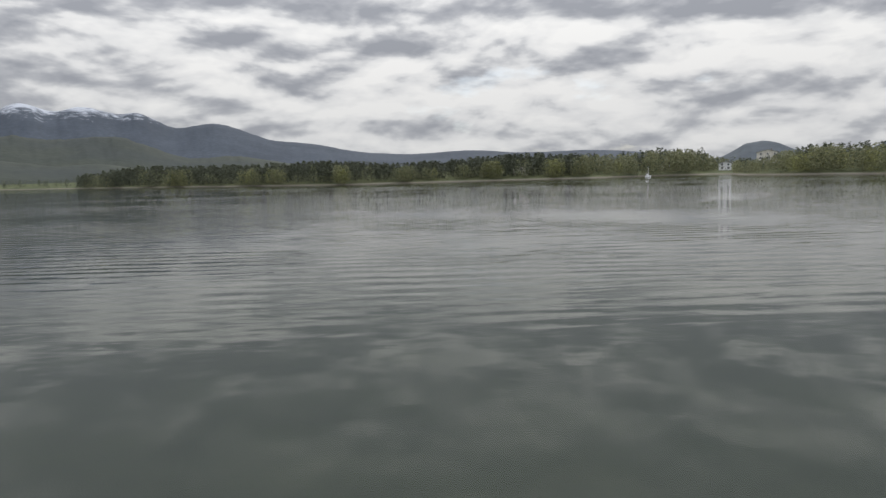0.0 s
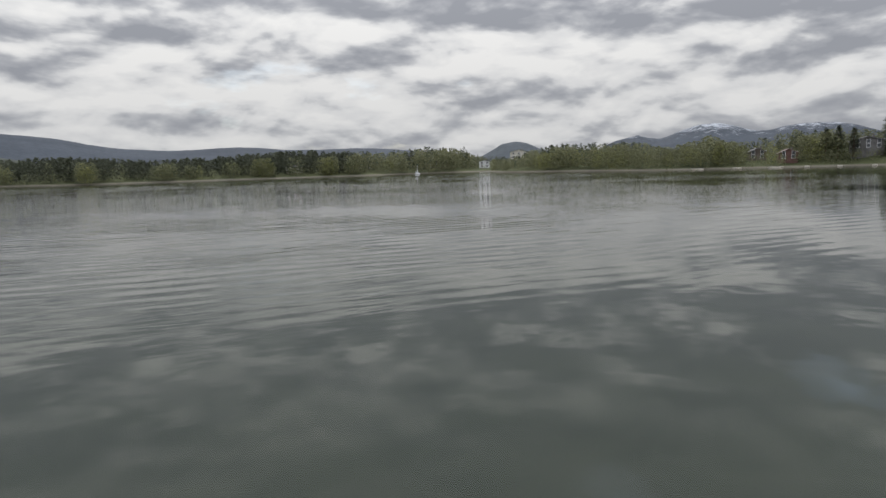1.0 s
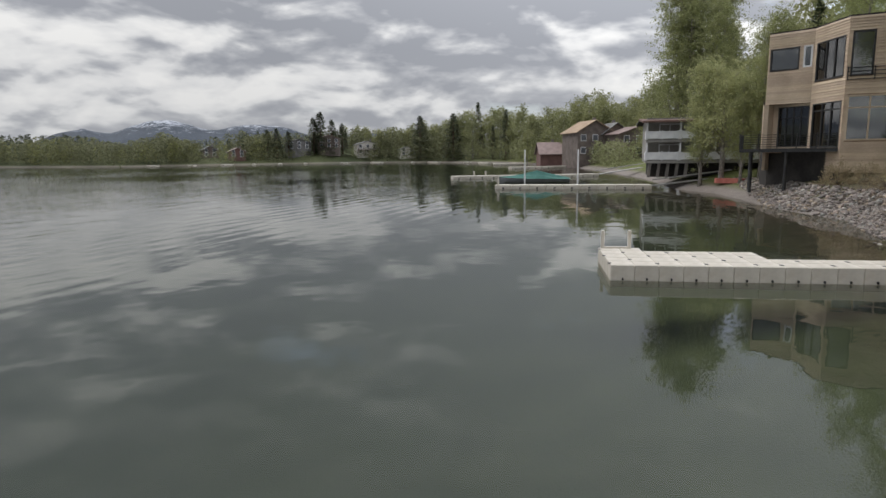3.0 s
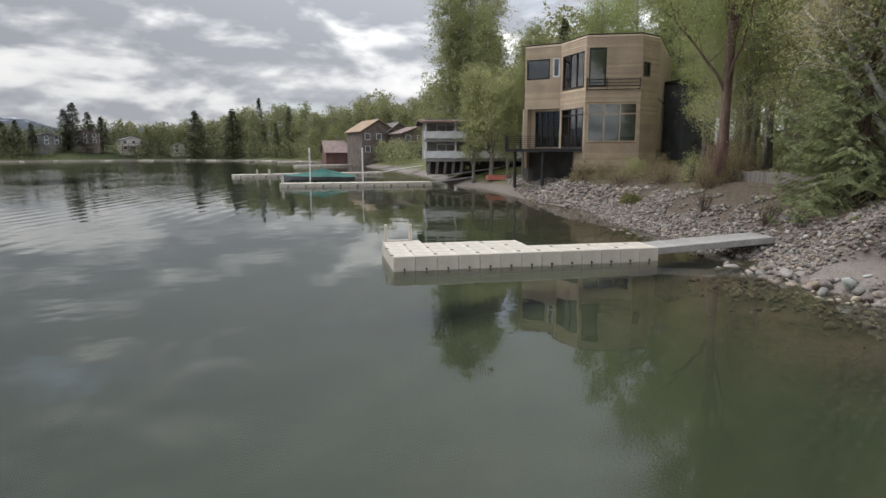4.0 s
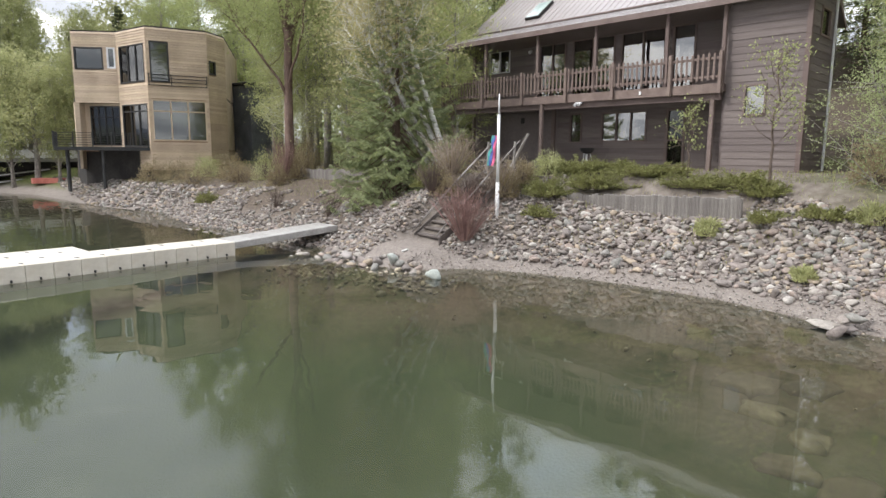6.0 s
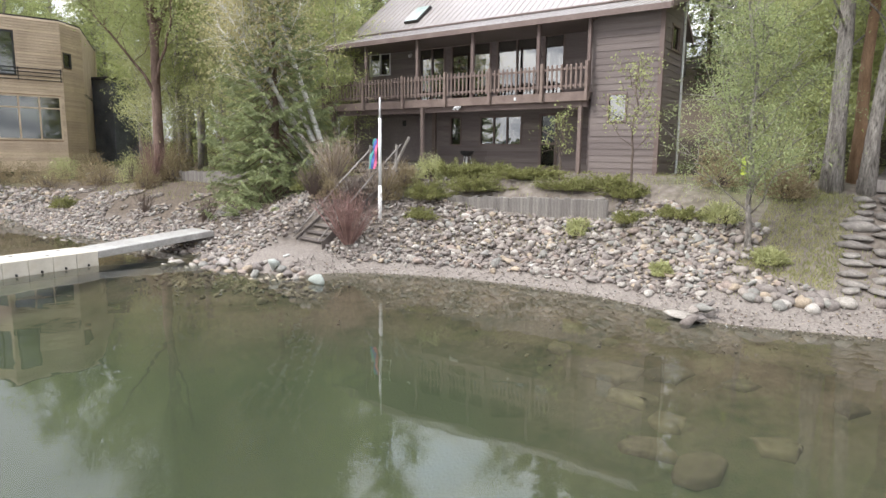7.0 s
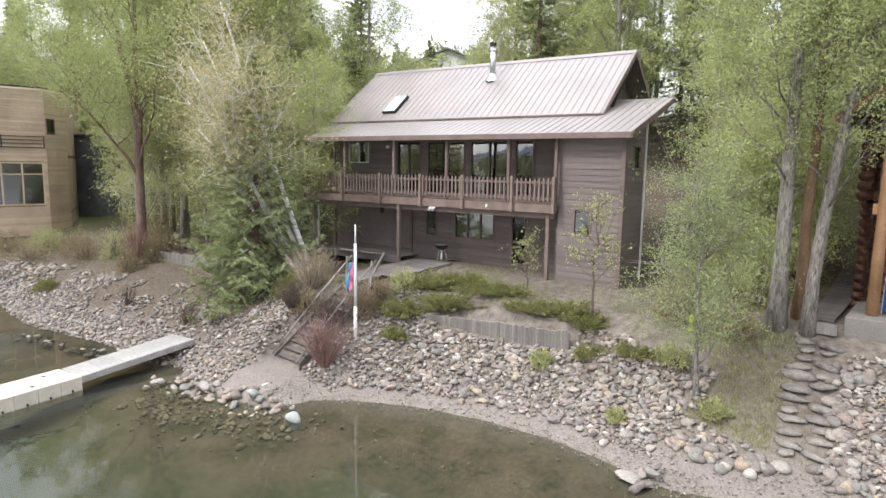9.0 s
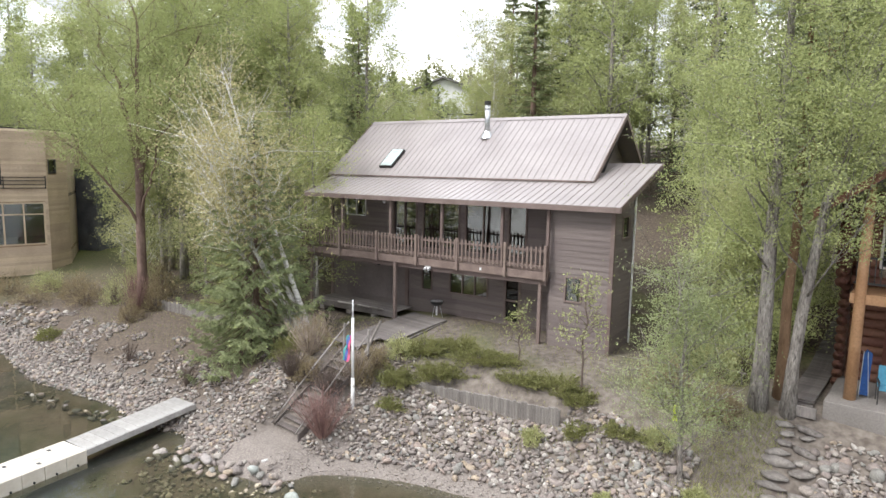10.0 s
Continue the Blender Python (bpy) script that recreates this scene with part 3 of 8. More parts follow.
def raw_mesh(name, V, F, mat, smooth=False):
    """A mesh from arrays of points and of faces that all have the same number of corners."""
    V, F = np.asarray(V, np.float32), np.asarray(F, np.int32)
    me = bpy.data.meshes.new(name)
    me.vertices.add(len(V))
    me.vertices.foreach_set("co", V.ravel())
    me.loops.add(F.size)
    me.loops.foreach_set("vertex_index", F.ravel())
    me.polygons.add(len(F))
    me.polygons.foreach_set("loop_start", np.arange(len(F), dtype=np.int32) * F.shape[1])
    if smooth:
        me.polygons.foreach_set("use_smooth", np.ones(len(F), bool))
    me.update(calc_edges=True)
    me.materials.append(mat)
    return me


def leaf_quads(C, size, rng, along=None, width=0.55, flat=0.0):
    """Pointed leaves round the centres C; along: the way each one points; flat: how level they lie."""
    n = len(C)
    a = rng.normal(size=(n, 3)) if along is None else along + rng.normal(size=(n, 3)) * 0.35
    a /= np.linalg.norm(a, axis=1)[:, None] + 1e-9
    b = np.cross(a, rng.normal(size=(n, 3)) * (1 - flat) + np.array([0, 0, 1.0]) * flat)
    b /= np.linalg.norm(b, axis=1)[:, None] + 1e-9
    s = (size * rng.uniform(0.65, 1.35, n))[:, None]
    V = np.stack([C - a * s, C + a * s * 0.55 + b * s * width * 1.15, C + a * s * 0.95 - b * s * width * 0.85], 1).reshape(-1, 3)
    return V, np.arange(3 * n).reshape(n, 3)


# ---- lie of the land ----
SHORE = [(1500, -300), (400, 60), (120, 40), (40, 24), (14, 21.2), (7.7, 20.2), (6.3, 19.6), (4.7, 19.0), (3.7, 19.3), (1.9, 19.6), (-0.2, 19.4), (-2.1, 18.9), (-3.5, 18.2),
         (-4.7, 17.3), (-5.2, 16.0), (-6.6, 15.7), (-8.6, 15.9), (-10.0, 16.4), (-11.9, 15.9), (-15.0, 15.9), (-20, 14.9), (-26, 15.4), (-33, 13.2), (-41, 12.2), (-47, 11.2), (-52, 8.6), (-62, 7.5), (-80, 5), (-122, -5), (-160, -17),
         (-203, -44), (-230, -76), (-232, -109), (-205, -134), (-160, -172), (-165, -215), (-150, -262), (-190, -350), (-90, -318), (-23, -318), (34, -306), (160, -443), (300, -602), (440, -700),
         (900, -1000), (1500, -900)]
PROF_A = ((-60, -5), (-14, -2.6), (-6, -1.1), (-2.5, -0.35), (-0.8, -0.12), (0, 0), (0.5, 0.16), (1, 0.45), (2.4, 1.5), (3.0, 1.85), (3.9, 2.45), (6, 2.65), (16, 2.75), (38, 11.5), (120, 16), (600, 20), (3000, 24))
PROF_B = ((-60, -5), (-14, -2.6), (-6, -1.1), (-2.5, -0.4), (-0.8, -0.14), (0, 0), (1, 0.45), (3, 1.25), (5.5, 1.85), (8, 2.2), (12, 2.5), (16, 2.8), (38, 10.5), (120, 16), (600, 20), (3000, 24))
PROF_C = ((-60, -5), (-14, -2.2), (-6, -0.8), (-2.5, -0.3), (-0.8, -0.1), (0, 0), (1, 0.3), (2, 0.75), (3.5, 1.5), (5, 2.2), (6, 2.62), (9, 2.7), (20, 5.0), (38, 12), (120, 16), (600, 20), (3000, 24))
PROF_W = ((-60, -5), (-14, -2.6), (-6, -1.1), (-2.5, -0.4), (-0.8, -0.14), (0, 0), (1, 0.4), (5, 1.5), (12, 2.2), (40, 4), (120, 6), (600, 10), (1500, 14), (3000, 20))


def shore_distance(x, y):
    """Metres inland from the water's edge, negative over the lake."""
    x, y = np.asarray(x, float), np.asarray(y, float)
    best, inside = np.full(x.shape, 1e18), np.zeros(x.shape, bool)
    for (ax, ay), (bx, by) in zip(SHORE, SHORE[1:] + SHORE[:1]):
        dx, dy = bx - ax, by - ay
        t = np.clip(((x - ax) * dx + (y - ay) * dy) / (dx * dx + dy * dy), 0, 1)
        best = np.minimum(best, (x - ax - t * dx) ** 2 + (y - ay - t * dy) ** 2)
        inside ^= ((ay > y) != (by > y)) & (x < dx * (y - ay) / (dy if dy else 1e-9) + ax)
    return np.where(inside, -1, 1) * np.sqrt(best)


def height(x, y):
    x, y = np.asarray(x, float), np.asarray(y, float)
    d = shore_distance(x, y)
    pr = [np.interp(d, *zip(*p)) for p in (PROF_A, PROF_B, PROF_C, PROF_W)]
    wb = np.clip((-8 - x) / 4, 0, 1)
    wc = np.clip((x - 2.2) / 2.5, 0, 1)
    ww = np.clip((-40 - x) / 20, 0, 1) + np.clip((-40 - y) / 20, 0, 1)
    ww = np.clip(ww, 0, 1)
    z = pr[0] * (1 - wb) * (1 - wc) + pr[1] * wb + pr[2] * wc
    z = z * (1 - ww) + pr[3] * ww
    # the knoll that the houses on the point stand on
    z = z + 5.0 * np.exp(-((x + 231) ** 2 + (y + 126) ** 2) / 900.0) * np.clip((d - 2) / 14, 0, 1)
    # the gravel nook at the foot of the wooden steps
    nook = np.clip((x + 7.9) / 0.5, 0, 1) * np.clip((-5.0 - x) / 0.7, 0, 1) * np.clip((y - 15.2) / 0.6, 0, 1) * np.clip((22.0 - y) / 0.5, 0, 1)
    return z * (1 - nook) + np.minimum(z, 0.42 + np.maximum(0, y - 17.75) * 0.72) * nook


def ground_z(x, y):
    return float(height(np.array([x]), np.array([y]))[0])


def graded(lo, hi, step, far, grow=1.09):
    mid = list(np.arange(lo, hi, step))
    out, s, q = [], step, lo
    while q > -far:
        s *= grow
        q -= s
        out.append(q)
    up_, s, q = [], step, mid[-1]
    while q < far:
        s *= grow
        q += s
        up_.append(q)
    return np.array(out[::-1] + mid + up_)


GX, GY = graded(-30, 13, 0.32, 4600), graded(12, 31, 0.32, 4600)
_x, _y = np.meshgrid(GX, GY)
_z = height(_x, _y)
_i = np.arange(len(GX) * len(GY)).reshape(len(GY), len(GX))
_f = np.stack([_i[:-1, :-1], _i[:-1, 1:], _i[1:, 1:], _i[1:, :-1]], -1).reshape(-1, 4)
ground = new("ground", raw_mesh("ground", np.stack([_x, _y, _z], -1).reshape(-1, 3), _f, M_GROUND, True))
tagged(ground, "gravel shore, brown bank soil and silty lake bed coloured for the water's depth", "ground", kind="structure")
_wx = (-3000, -900, -300, -120, -60, -40, -28, -20, -14, -9, -5, -2, 1, 4, 7, 10, 13, 16, 20, 25, 32, 45, 70, 150, 500, 3000)
_wy = (-4000, -1500, -600, -250, -120, -70, -45, -30, -20, -14, -9, -6, -3, 0, 3, 6, 9, 12, 15, 18, 22, 30, 60, 400)
_wv = [(x, y, 0.0) for y in _wy for x in _wx]
_i = np.arange(len(_wv)).reshape(len(_wy), len(_wx))
_wf = np.stack([_i[:-1, :-1], _i[:-1, 1:], _i[1:, 1:], _i[1:, :-1]], -1).reshape(-1, 4)
water = new("water", raw_mesh("water", _wv, _wf, M_WATER))
tagged(water, "calm clear green lake water with low ripples", "water", kind="structure")


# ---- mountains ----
# the blue of distance haze is put into the mountain colours
M_MTN = pm("mountain_forest_hazed", (0.035, 0.047, 0.060), (0.060, 0.074, 0.085), 0.004, 0.06, 0.95, 0.0, vein=0.3)
M_HILL = pm("foothill_forest", (0.022, 0.029, 0.025), (0.040, 0.047, 0.034), 0.004, 0.05, 0.95, 0.0, vein=0.35)


def snowmat(line):
    """Forested slopes with the blue of haze put into their colour; streaky snow above a level."""
    m = pm("mountain_snow_hazed", (0.030, 0.040, 0.056), (0.050, 0.062, 0.080), 0.004, 0.05, 0.95, 0.0, vein=0.3)
    n, l = m.node_tree.nodes, m.node_tree.links
    bs = next(q for q in n if q.type == "BSDF_PRINCIPLED")
    old = bs.inputs["Base Color"].links[0].from_socket
    tc, sp, no, ad, mr, mx = (n.new("ShaderNode" + k) for k in ("TexCoord", "SeparateXYZ", "TexNoise", "Math", "MapRange", "Mix"))
    no.inputs["Scale"].default_value, no.inputs["Detail"].default_value, no.inputs["Roughness"].default_value = 0.016, 9, 0.78
    l.new(tc.outputs["Object"], sp.inputs[0]), l.new(tc.outputs["Object"], no.inputs[0])
    ad.operation = "MULTIPLY_ADD"
    ad.inputs[1].default_value = 420
    l.new(no.outputs[0], ad.inputs[0]), l.new(sp.outputs[2], ad.inputs[2])
    mr.inputs[1].default_value, mr.inputs[2].default_value = line, line + 70
    l.new(ad.outputs[0], mr.inputs[0])
    mx.data_type = "RGBA"
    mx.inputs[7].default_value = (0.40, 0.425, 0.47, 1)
    l.new(mr.outputs[0], mx.inputs[0]), l.new(old, mx.inputs[6]), l.new(mx.outputs[2], bs.inputs["Base Color"])
    return m


def ridge(name, b0, b1, dist, depth, peaks, mat, label, rough=1.0, seed=0):
    """A range seen from the lake: bearings b0..b1, crest at dist, made of peaks (bearing, degrees up, half-width, sharpness)."""
    nb, nr = int((b1 - b0) * 8), 14
    V = []
    noise_off = seed * 37.7
    for i in range(nb + 1):
        b = b0 + (b1 - b0) * i / nb
        e = 0.0
        for pb, pe, pw, ps in peaks:
            e += (pe * math.exp(-abs((b - pb) / pw) ** ps)) ** 4
        e = e ** 0.25
        for j in range(nr + 1):
            t = j / nr                      # 0 at the foot, 0.7 on the crest, then down behind
            r = dist - depth * (0.7 - t)
            rise = min(1.0, t / 0.7) ** 0.8 if t <= 0.7 else 1 - (t - 0.7) * 1.2
            q = Vector((b * 0.9 + noise_off, t * 3, seed))
            wob = noise.fractal(q * 0.6, 1.0, 2.0, 4) * 0.10 + noise.fractal(q * 2.3, 1.0, 2.0, 4) * 0.03
            z = 3 + dist * math.tan(radians(e)) * rise * (1 + wob * rough * (0.35 if abs(t - 0.7) < 0.04 else 1.0))
            V.append((8 + r * math.sin(radians(b)), 6 + r * math.cos(radians(b)), z if t > 0 else -2))
    I = np.arange(len(V)).reshape(nb + 1, nr + 1)
    F = np.stack([I[:-1, :-1], I[1:, :-1], I[1:, 1:], I[:-1, 1:]], -1).reshape(-1, 4)
    return tagged(new(name, raw_mesh(name, V, F, mat, True)), label, "mountain", kind="structure")


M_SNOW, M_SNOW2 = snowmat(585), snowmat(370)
ridge("backdrop_mountain", 136, 208, 4200, 1500, [(151.2, 6.19, 4.08, 2), (155.2, 6.09, 4.04, 2), (159, 5.67, 4.29, 2), (164.8, 4.91, 6.72, 2), (171.5, 3.18, 7.4, 2), (176, 2.0, 9, 2), (180, 1.8, 8.2, 2), (187, 2.2, 8.5, 2), (197, 1.94, 12, 2), (143, 5.83, 9.3, 2)], M_SNOW, "forested mountain range coloured blue for haze, with patches of snow", 0.45, seed=1)
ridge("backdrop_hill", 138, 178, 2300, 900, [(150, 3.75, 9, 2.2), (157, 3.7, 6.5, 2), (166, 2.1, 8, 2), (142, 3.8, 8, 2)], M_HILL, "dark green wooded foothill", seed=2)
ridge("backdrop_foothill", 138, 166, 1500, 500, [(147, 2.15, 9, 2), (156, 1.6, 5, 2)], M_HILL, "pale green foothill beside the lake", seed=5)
ridge("backdrop_peak", 200, 222, 3900, 900, [(211.7, 2.15, 3.2, 2), (205, 1.2, 5, 2), (216, 1.2, 5, 2)], M_MTN, "small distant peak coloured blue for haze", seed=3)
ridge("backdrop_snow_mountain", 214, 258, 4000, 1300, [(228, 3.05, 5, 2.2), (235.6, 2.75, 6, 2.4), (222, 2.2, 4, 2), (246, 2.0, 8, 2)], M_SNOW2, "mountain coloured blue for haze, with a snowfield under its crest", seed=4)


# ---- the brown lake house ----
G = 2.62                                   # its ground level
house = thing("house", pose(0.33, 26.12, G, 0, 0, 5.5), "brown two-storey wooden lake house with ribbed metal roof and deck", "house")


def cuts(x0, x1, z0, z1, openings):
    """The rectangles left of a wall once its openings (x0, x1, z0, z1) are taken out."""
    xs = sorted({x0, x1, *[q for o in openings for q in o[:2] if x0 < q < x1]})
    for a, b in zip(xs, xs[1:]):
        m, z = (a + b) / 2, z0
        for o in sorted((o for o in openings if o[0] < m < o[1]), key=lambda o: o[2]):
            if o[2] > z:
                yield a, b, z, o[2]
            z = max(z, o[3])
        if z < z1:
            yield a, b, z, z1


def wall(name, x0, x1, z0, z1, openings, m, mat, parent, thick=0.14, label=""):
    """A wall of one piece, its openings cut right through."""
    xs = sorted({x0, x1, *[min(max(v, x0), x1) for o in openings for v in o[:2]]})
    zs = sorted({z0, z1, *[min(max(v, z0), z1) for o in openings for v in o[2:4]]})
    solid = {(i, j): not any(o[0] < (xs[i] + xs[i + 1]) / 2 < o[1] and o[2] < (zs[j] + zs[j + 1]) / 2 < o[3] for o in openings) for i in range(len(xs) - 1) for j in range(len(zs) - 1)}
    s, at_ = Shape(), {}

    def vert(i, j, k):
        if (i, j, k) not in at_:
            at_[i, j, k] = len(s.v)
            p = Vector((xs[i], thick * k, zs[j]))
            s.v.append(tuple(p if m is None else m @ p))
        return at_[i, j, k]

    for (i, j), full in solid.items():
        if not full:
            continue
        s.f.append((vert(i, j, 0), vert(i + 1, j, 0), vert(i + 1, j + 1, 0), vert(i, j + 1, 0)))
        s.f.append((vert(i, j, 1), vert(i, j + 1, 1), vert(i + 1, j + 1, 1), vert(i + 1, j, 1)))
        for di, dj, a, b in ((-1, 0, (i, j), (i, j + 1)), (1, 0, (i + 1, j), (i + 1, j + 1)), (0, -1, (i, j), (i + 1, j)), (0, 1, (i, j + 1), (i + 1, j + 1))):
            if not solid.get((i + di, j + dj), False):
                s.f.append((vert(*a, 0), vert(*b, 0), vert(*b, 1), vert(*a, 1)))
    return part(name, s, mat, parent, label)


BOARD = Shape().add([(0, 0, 0), (1, 0, 0), (1, -0.022, 0.003), (0, -0.022, 0.003), (0, 0, 1), (1, 0, 1), (1, -0.008, 1), (0, -0.008, 1)],
                    [(0, 1, 2, 3), (4, 7, 6, 5), (3, 2, 6, 7), (0, 4, 5, 1), (0, 3, 7, 4), (1, 5, 6, 2)]).mesh("board", M_SIDING)


def siding(x0, x1, z0, z1, openings, m, parent, h=0.215):
    """Lapped boards, each one an object, in front of a wall whose face is y=0 of m."""
    z, k = z0, 0
    rnd = random.Random(int(abs(x0 * 100)))
    while z < z1 - 0.03:
        hh = min(h, z1 - z)
        spans = [(x0, x1)]
        for o in openings:
            if o[2] < z + hh * 0.6 and o[3] > z + hh * 0.4:
                spans = [q for a, b in spans for q in ((a, min(b, o[0])), (max(a, o[1]), b)) if q[1] - q[0] > 0.03]
        for a, b in spans:
            cutsx = [a]
            while b - cutsx[-1] > 4.4:
                cutsx.append(cutsx[-1] + rnd.uniform(2.2, 4.0))
            cutsx.append(b)
            for p, q in zip(cutsx, cutsx[1:]):
                ob = new("board", BOARD)
                ob.parent = parent
                ob.matrix_basis = m @ Matrix.LocRotScale((p + 0.003, 0, z), None, (q - p - 0.006, 1 + rnd.uniform(-0.15, 0.25), hh + 0.012))
        z += h
        k += 1


def window(x0, x1, z0, z1, m, parent, bars=1, name="window", frame_mat=None, glass=None, w=0.06, deep=0.10, rail=0, curtain=False):
    """A frame set in an opening, its bars and panes."""
    frame_mat, glass = frame_mat or M_TRIM, glass or M_GLASS
    s = Shape()
    y0, y1 = -0.05, deep
    for a, b, c, d in ((x0, x1, z0, z0 + w), (x0, x1, z1 - w, z1), (x0, x0 + w, z0 + w, z1 - w), (x1 - w, x1, z0 + w, z1 - w)):
        s.box(a, b, y0, y1, c, d, m)
    ob = part(name, s, frame_mat, parent)
    xs = [x0 + w + (x1 - x0 - 2 * w) * i / bars for i in range(bars + 1)]
    for i in range(1, bars):
        part("bar", Shape().box(xs[i] - w * 0.45, xs[i] + w * 0.45, y0 + 0.01, y1 - 0.01, z0 + w, z1 - w, m), frame_mat, ob)
    if rail:
        part("bar", Shape().box(x0 + w, x1 - w, y0 + 0.015, y1 - 0.015, rail - w * 0.4, rail + w * 0.4, m), frame_mat, ob)
    for i in range(bars):
        p = part("pane", Shape().box(xs[i] + 0.002, xs[i + 1] - 0.002, 0.02, 0.026, z0 + w, z1 - w, m), glass, ob)
        p.visible_shadow = False
    if curtain:
        for i in range(bars):
            c = Shape()
            a, b = xs[i] + 0.02, xs[i] + (xs[i + 1] - xs[i]) * 0.55
            k = 14
            for j in range(k):
                u0, u1 = a + (b - a) * j / k, a + (b - a) * (j + 1) / k
                c.add([m @ Vector((u0, 0.22 + 0.03 * math.sin(j * 1.9), z0 + w)), m @ Vector((u1, 0.22 + 0.03 * math.sin((j + 1) * 1.9), z0 + w)),
                       m @ Vector((u1, 0.22 + 0.03 * math.sin((j + 1) * 1.9), z1 - w)), m @ Vector((u0, 0.22 + 0.03 * math.sin(j * 1.9), z1 - w))], [(0, 1, 2, 3)])
            part("curtain", c, M_CURT, ob, "pale drawn curtain")
    return ob


FRONT = Matrix.Translation((0, 1.95, 0))           # main front wall
BLOCK = Matrix.Translation((0, 0.25, 0))           # front of the right-hand block
SIDE = pose(0, 0.25, 0, 0, 0, 90)                  # its side wall: x runs back, outward is -y of the frame
DECK = 2.80
up_open = [(-13.96, -12.70, 4.20, 5.20), (-11.05, -9.65, 2.92, 5.20), (-9.35, -7.35, 2.92, 5.20), (-7.10, -5.25, 2.92, 5.20), (-5.00, -4.12, 2.92, 5.20)]
lo_open = [(-9.36, -8.76, 1.02, 2.24), (-7.85, -5.86, 1.04, 2.22), (-5.10, -4.32, 0.12, 2.26)]
wall("wall", -14.9, -2.3, DECK, 5.95, up_open, FRONT, M_WALLB, house)
wall("wall", -14.9, -2.3, -0.3, DECK, lo_open, FRONT, M_WALLB, house)
siding(-14.9, -2.3, DECK + 0.12, 5.5, up_open, FRONT, house)
siding(-10.0, -2.3, -0.05, DECK - 0.25, lo_open, FRONT, house)
bl_open = [(-1.72, -1.04, 1.76, 2.72)]
wall("wall", -2.3, 0, -0.3, 5.42, bl_open, BLOCK, M_WALLB, house)
siding(-2.3, -0.06, -0.2, 5.4, bl_open, BLOCK, house)
sd_open = [(0.85, 1.75, 4.10, 4.95)]
wall("wall", 0, 2.35, -0.3, 5.36, sd_open, SIDE, M_WALLB, house)
siding(0.06, 2.35, -0.2, 5.35, sd_open, SIDE, house)
part("wall", Shape().prism([(0.012, 0.3, 5.36), (0.012, 2.6, 5.36), (0.012, 2.6, 6.12), (0.012, 0.3, 5.40)], (-0.13, 0, 0)), M_SIDING, house)
part("corner_board", Shape().box(-0.07, 0.07, 0.16, 0.30, -0.3, 5.42), M_TRIM, house)
part("corner_board", Shape().box(-14.97, -14.83, 1.87, 2.02, -0.3, 5.6), M_TRIM, house)
# rear and sides that close the house
part("wall", Shape().box(-14.9, -14.76, 2.09, 9.2, -0.3, 6.1), M_WALLB, house)
part("wall", Shape().box(-14.9, -2.3, 9.2, 9.34, -0.3, 6.1), M_WALLB, house)
part("wall", Shape().prism([(-2.30, 0.40, -0.3), (-2.30, 9.34, -0.3), (-2.30, 9.34, 6.0), (-2.30, 5.75, 8.72), (-2.30, 2.2, 5.95), (-2.30, 0.40, 5.5)], (-0.14, 0, 0)), M_SIDING, house)
part("wall", Shape().prism([(-14.76, 2.1, 6.0), (-14.76, 9.2, 6.0), (-14.76, 5.75, 8.7)], (-0.14, 0, 0)), M_SIDING, house)
part("wall", Shape().box(-2.15, -0.05, 2.60, 2.74, -0.3, 6.0), M_WALLB, house)
# room surfaces coloured near-black, so the indoor dimness is in the colour
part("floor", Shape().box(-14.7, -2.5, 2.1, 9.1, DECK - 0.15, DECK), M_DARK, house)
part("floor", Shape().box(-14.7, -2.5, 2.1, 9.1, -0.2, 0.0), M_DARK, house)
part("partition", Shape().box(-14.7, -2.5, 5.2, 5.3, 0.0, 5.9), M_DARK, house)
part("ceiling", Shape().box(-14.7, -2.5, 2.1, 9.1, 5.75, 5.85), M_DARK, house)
window(*up_open[0], FRONT, house, bars=2, frame_mat=M_WHITE, w=0.045)
for o, bars, cur in ((up_open[1], 2, False), (up_open[2], 2, True), (up_open[3], 2, False), (up_open[4], 1, False)):
    window(*o, FRONT, house, bars=bars, w=0.07, curtain=cur)
window(*lo_open[0], FRONT, house, glass=M_GLASS)
window(*lo_open[1], FRONT, house, bars=3, glass=M_GLASS)
door = window(*lo_open[2], FRONT, house, name="door", glass=M_GLASS2, w=0.1, rail=1.1)
window(*bl_open[0], BLOCK, house, glass=M_GLASS)
window(*sd_open[0], SIDE, house, glass=M_GLASS2)
# wide flat panel of the lower storey and its frame
part("garage_panel", Shape().bbox(-14.3, -10.25, 1.88, 1.94, 0.35, 2.35, 0.015), M_WALLB, house, "flat dark brown panel")
part("trim", Shape().box(-10.25, -10.08, 1.84, 1.94, 0.0, 2.5), M_TRIM, house)
# roof: steep main pitch, flatter porch pitch that runs on over the block
EAVE_V, EAVE_Z, BRK_V, BRK_Z, RID_V, RID_Z = -0.22, 5.33, 2.2, 6.09, 5.75, 8.93


def slab(x0, x1, v0, z0, v1, z1, t=0.07):
    return Shape().prism([(x0, v0, z0), (x1, v0, z0), (x1, v1, z1), (x0, v1, z1)], (0, 0, -t))


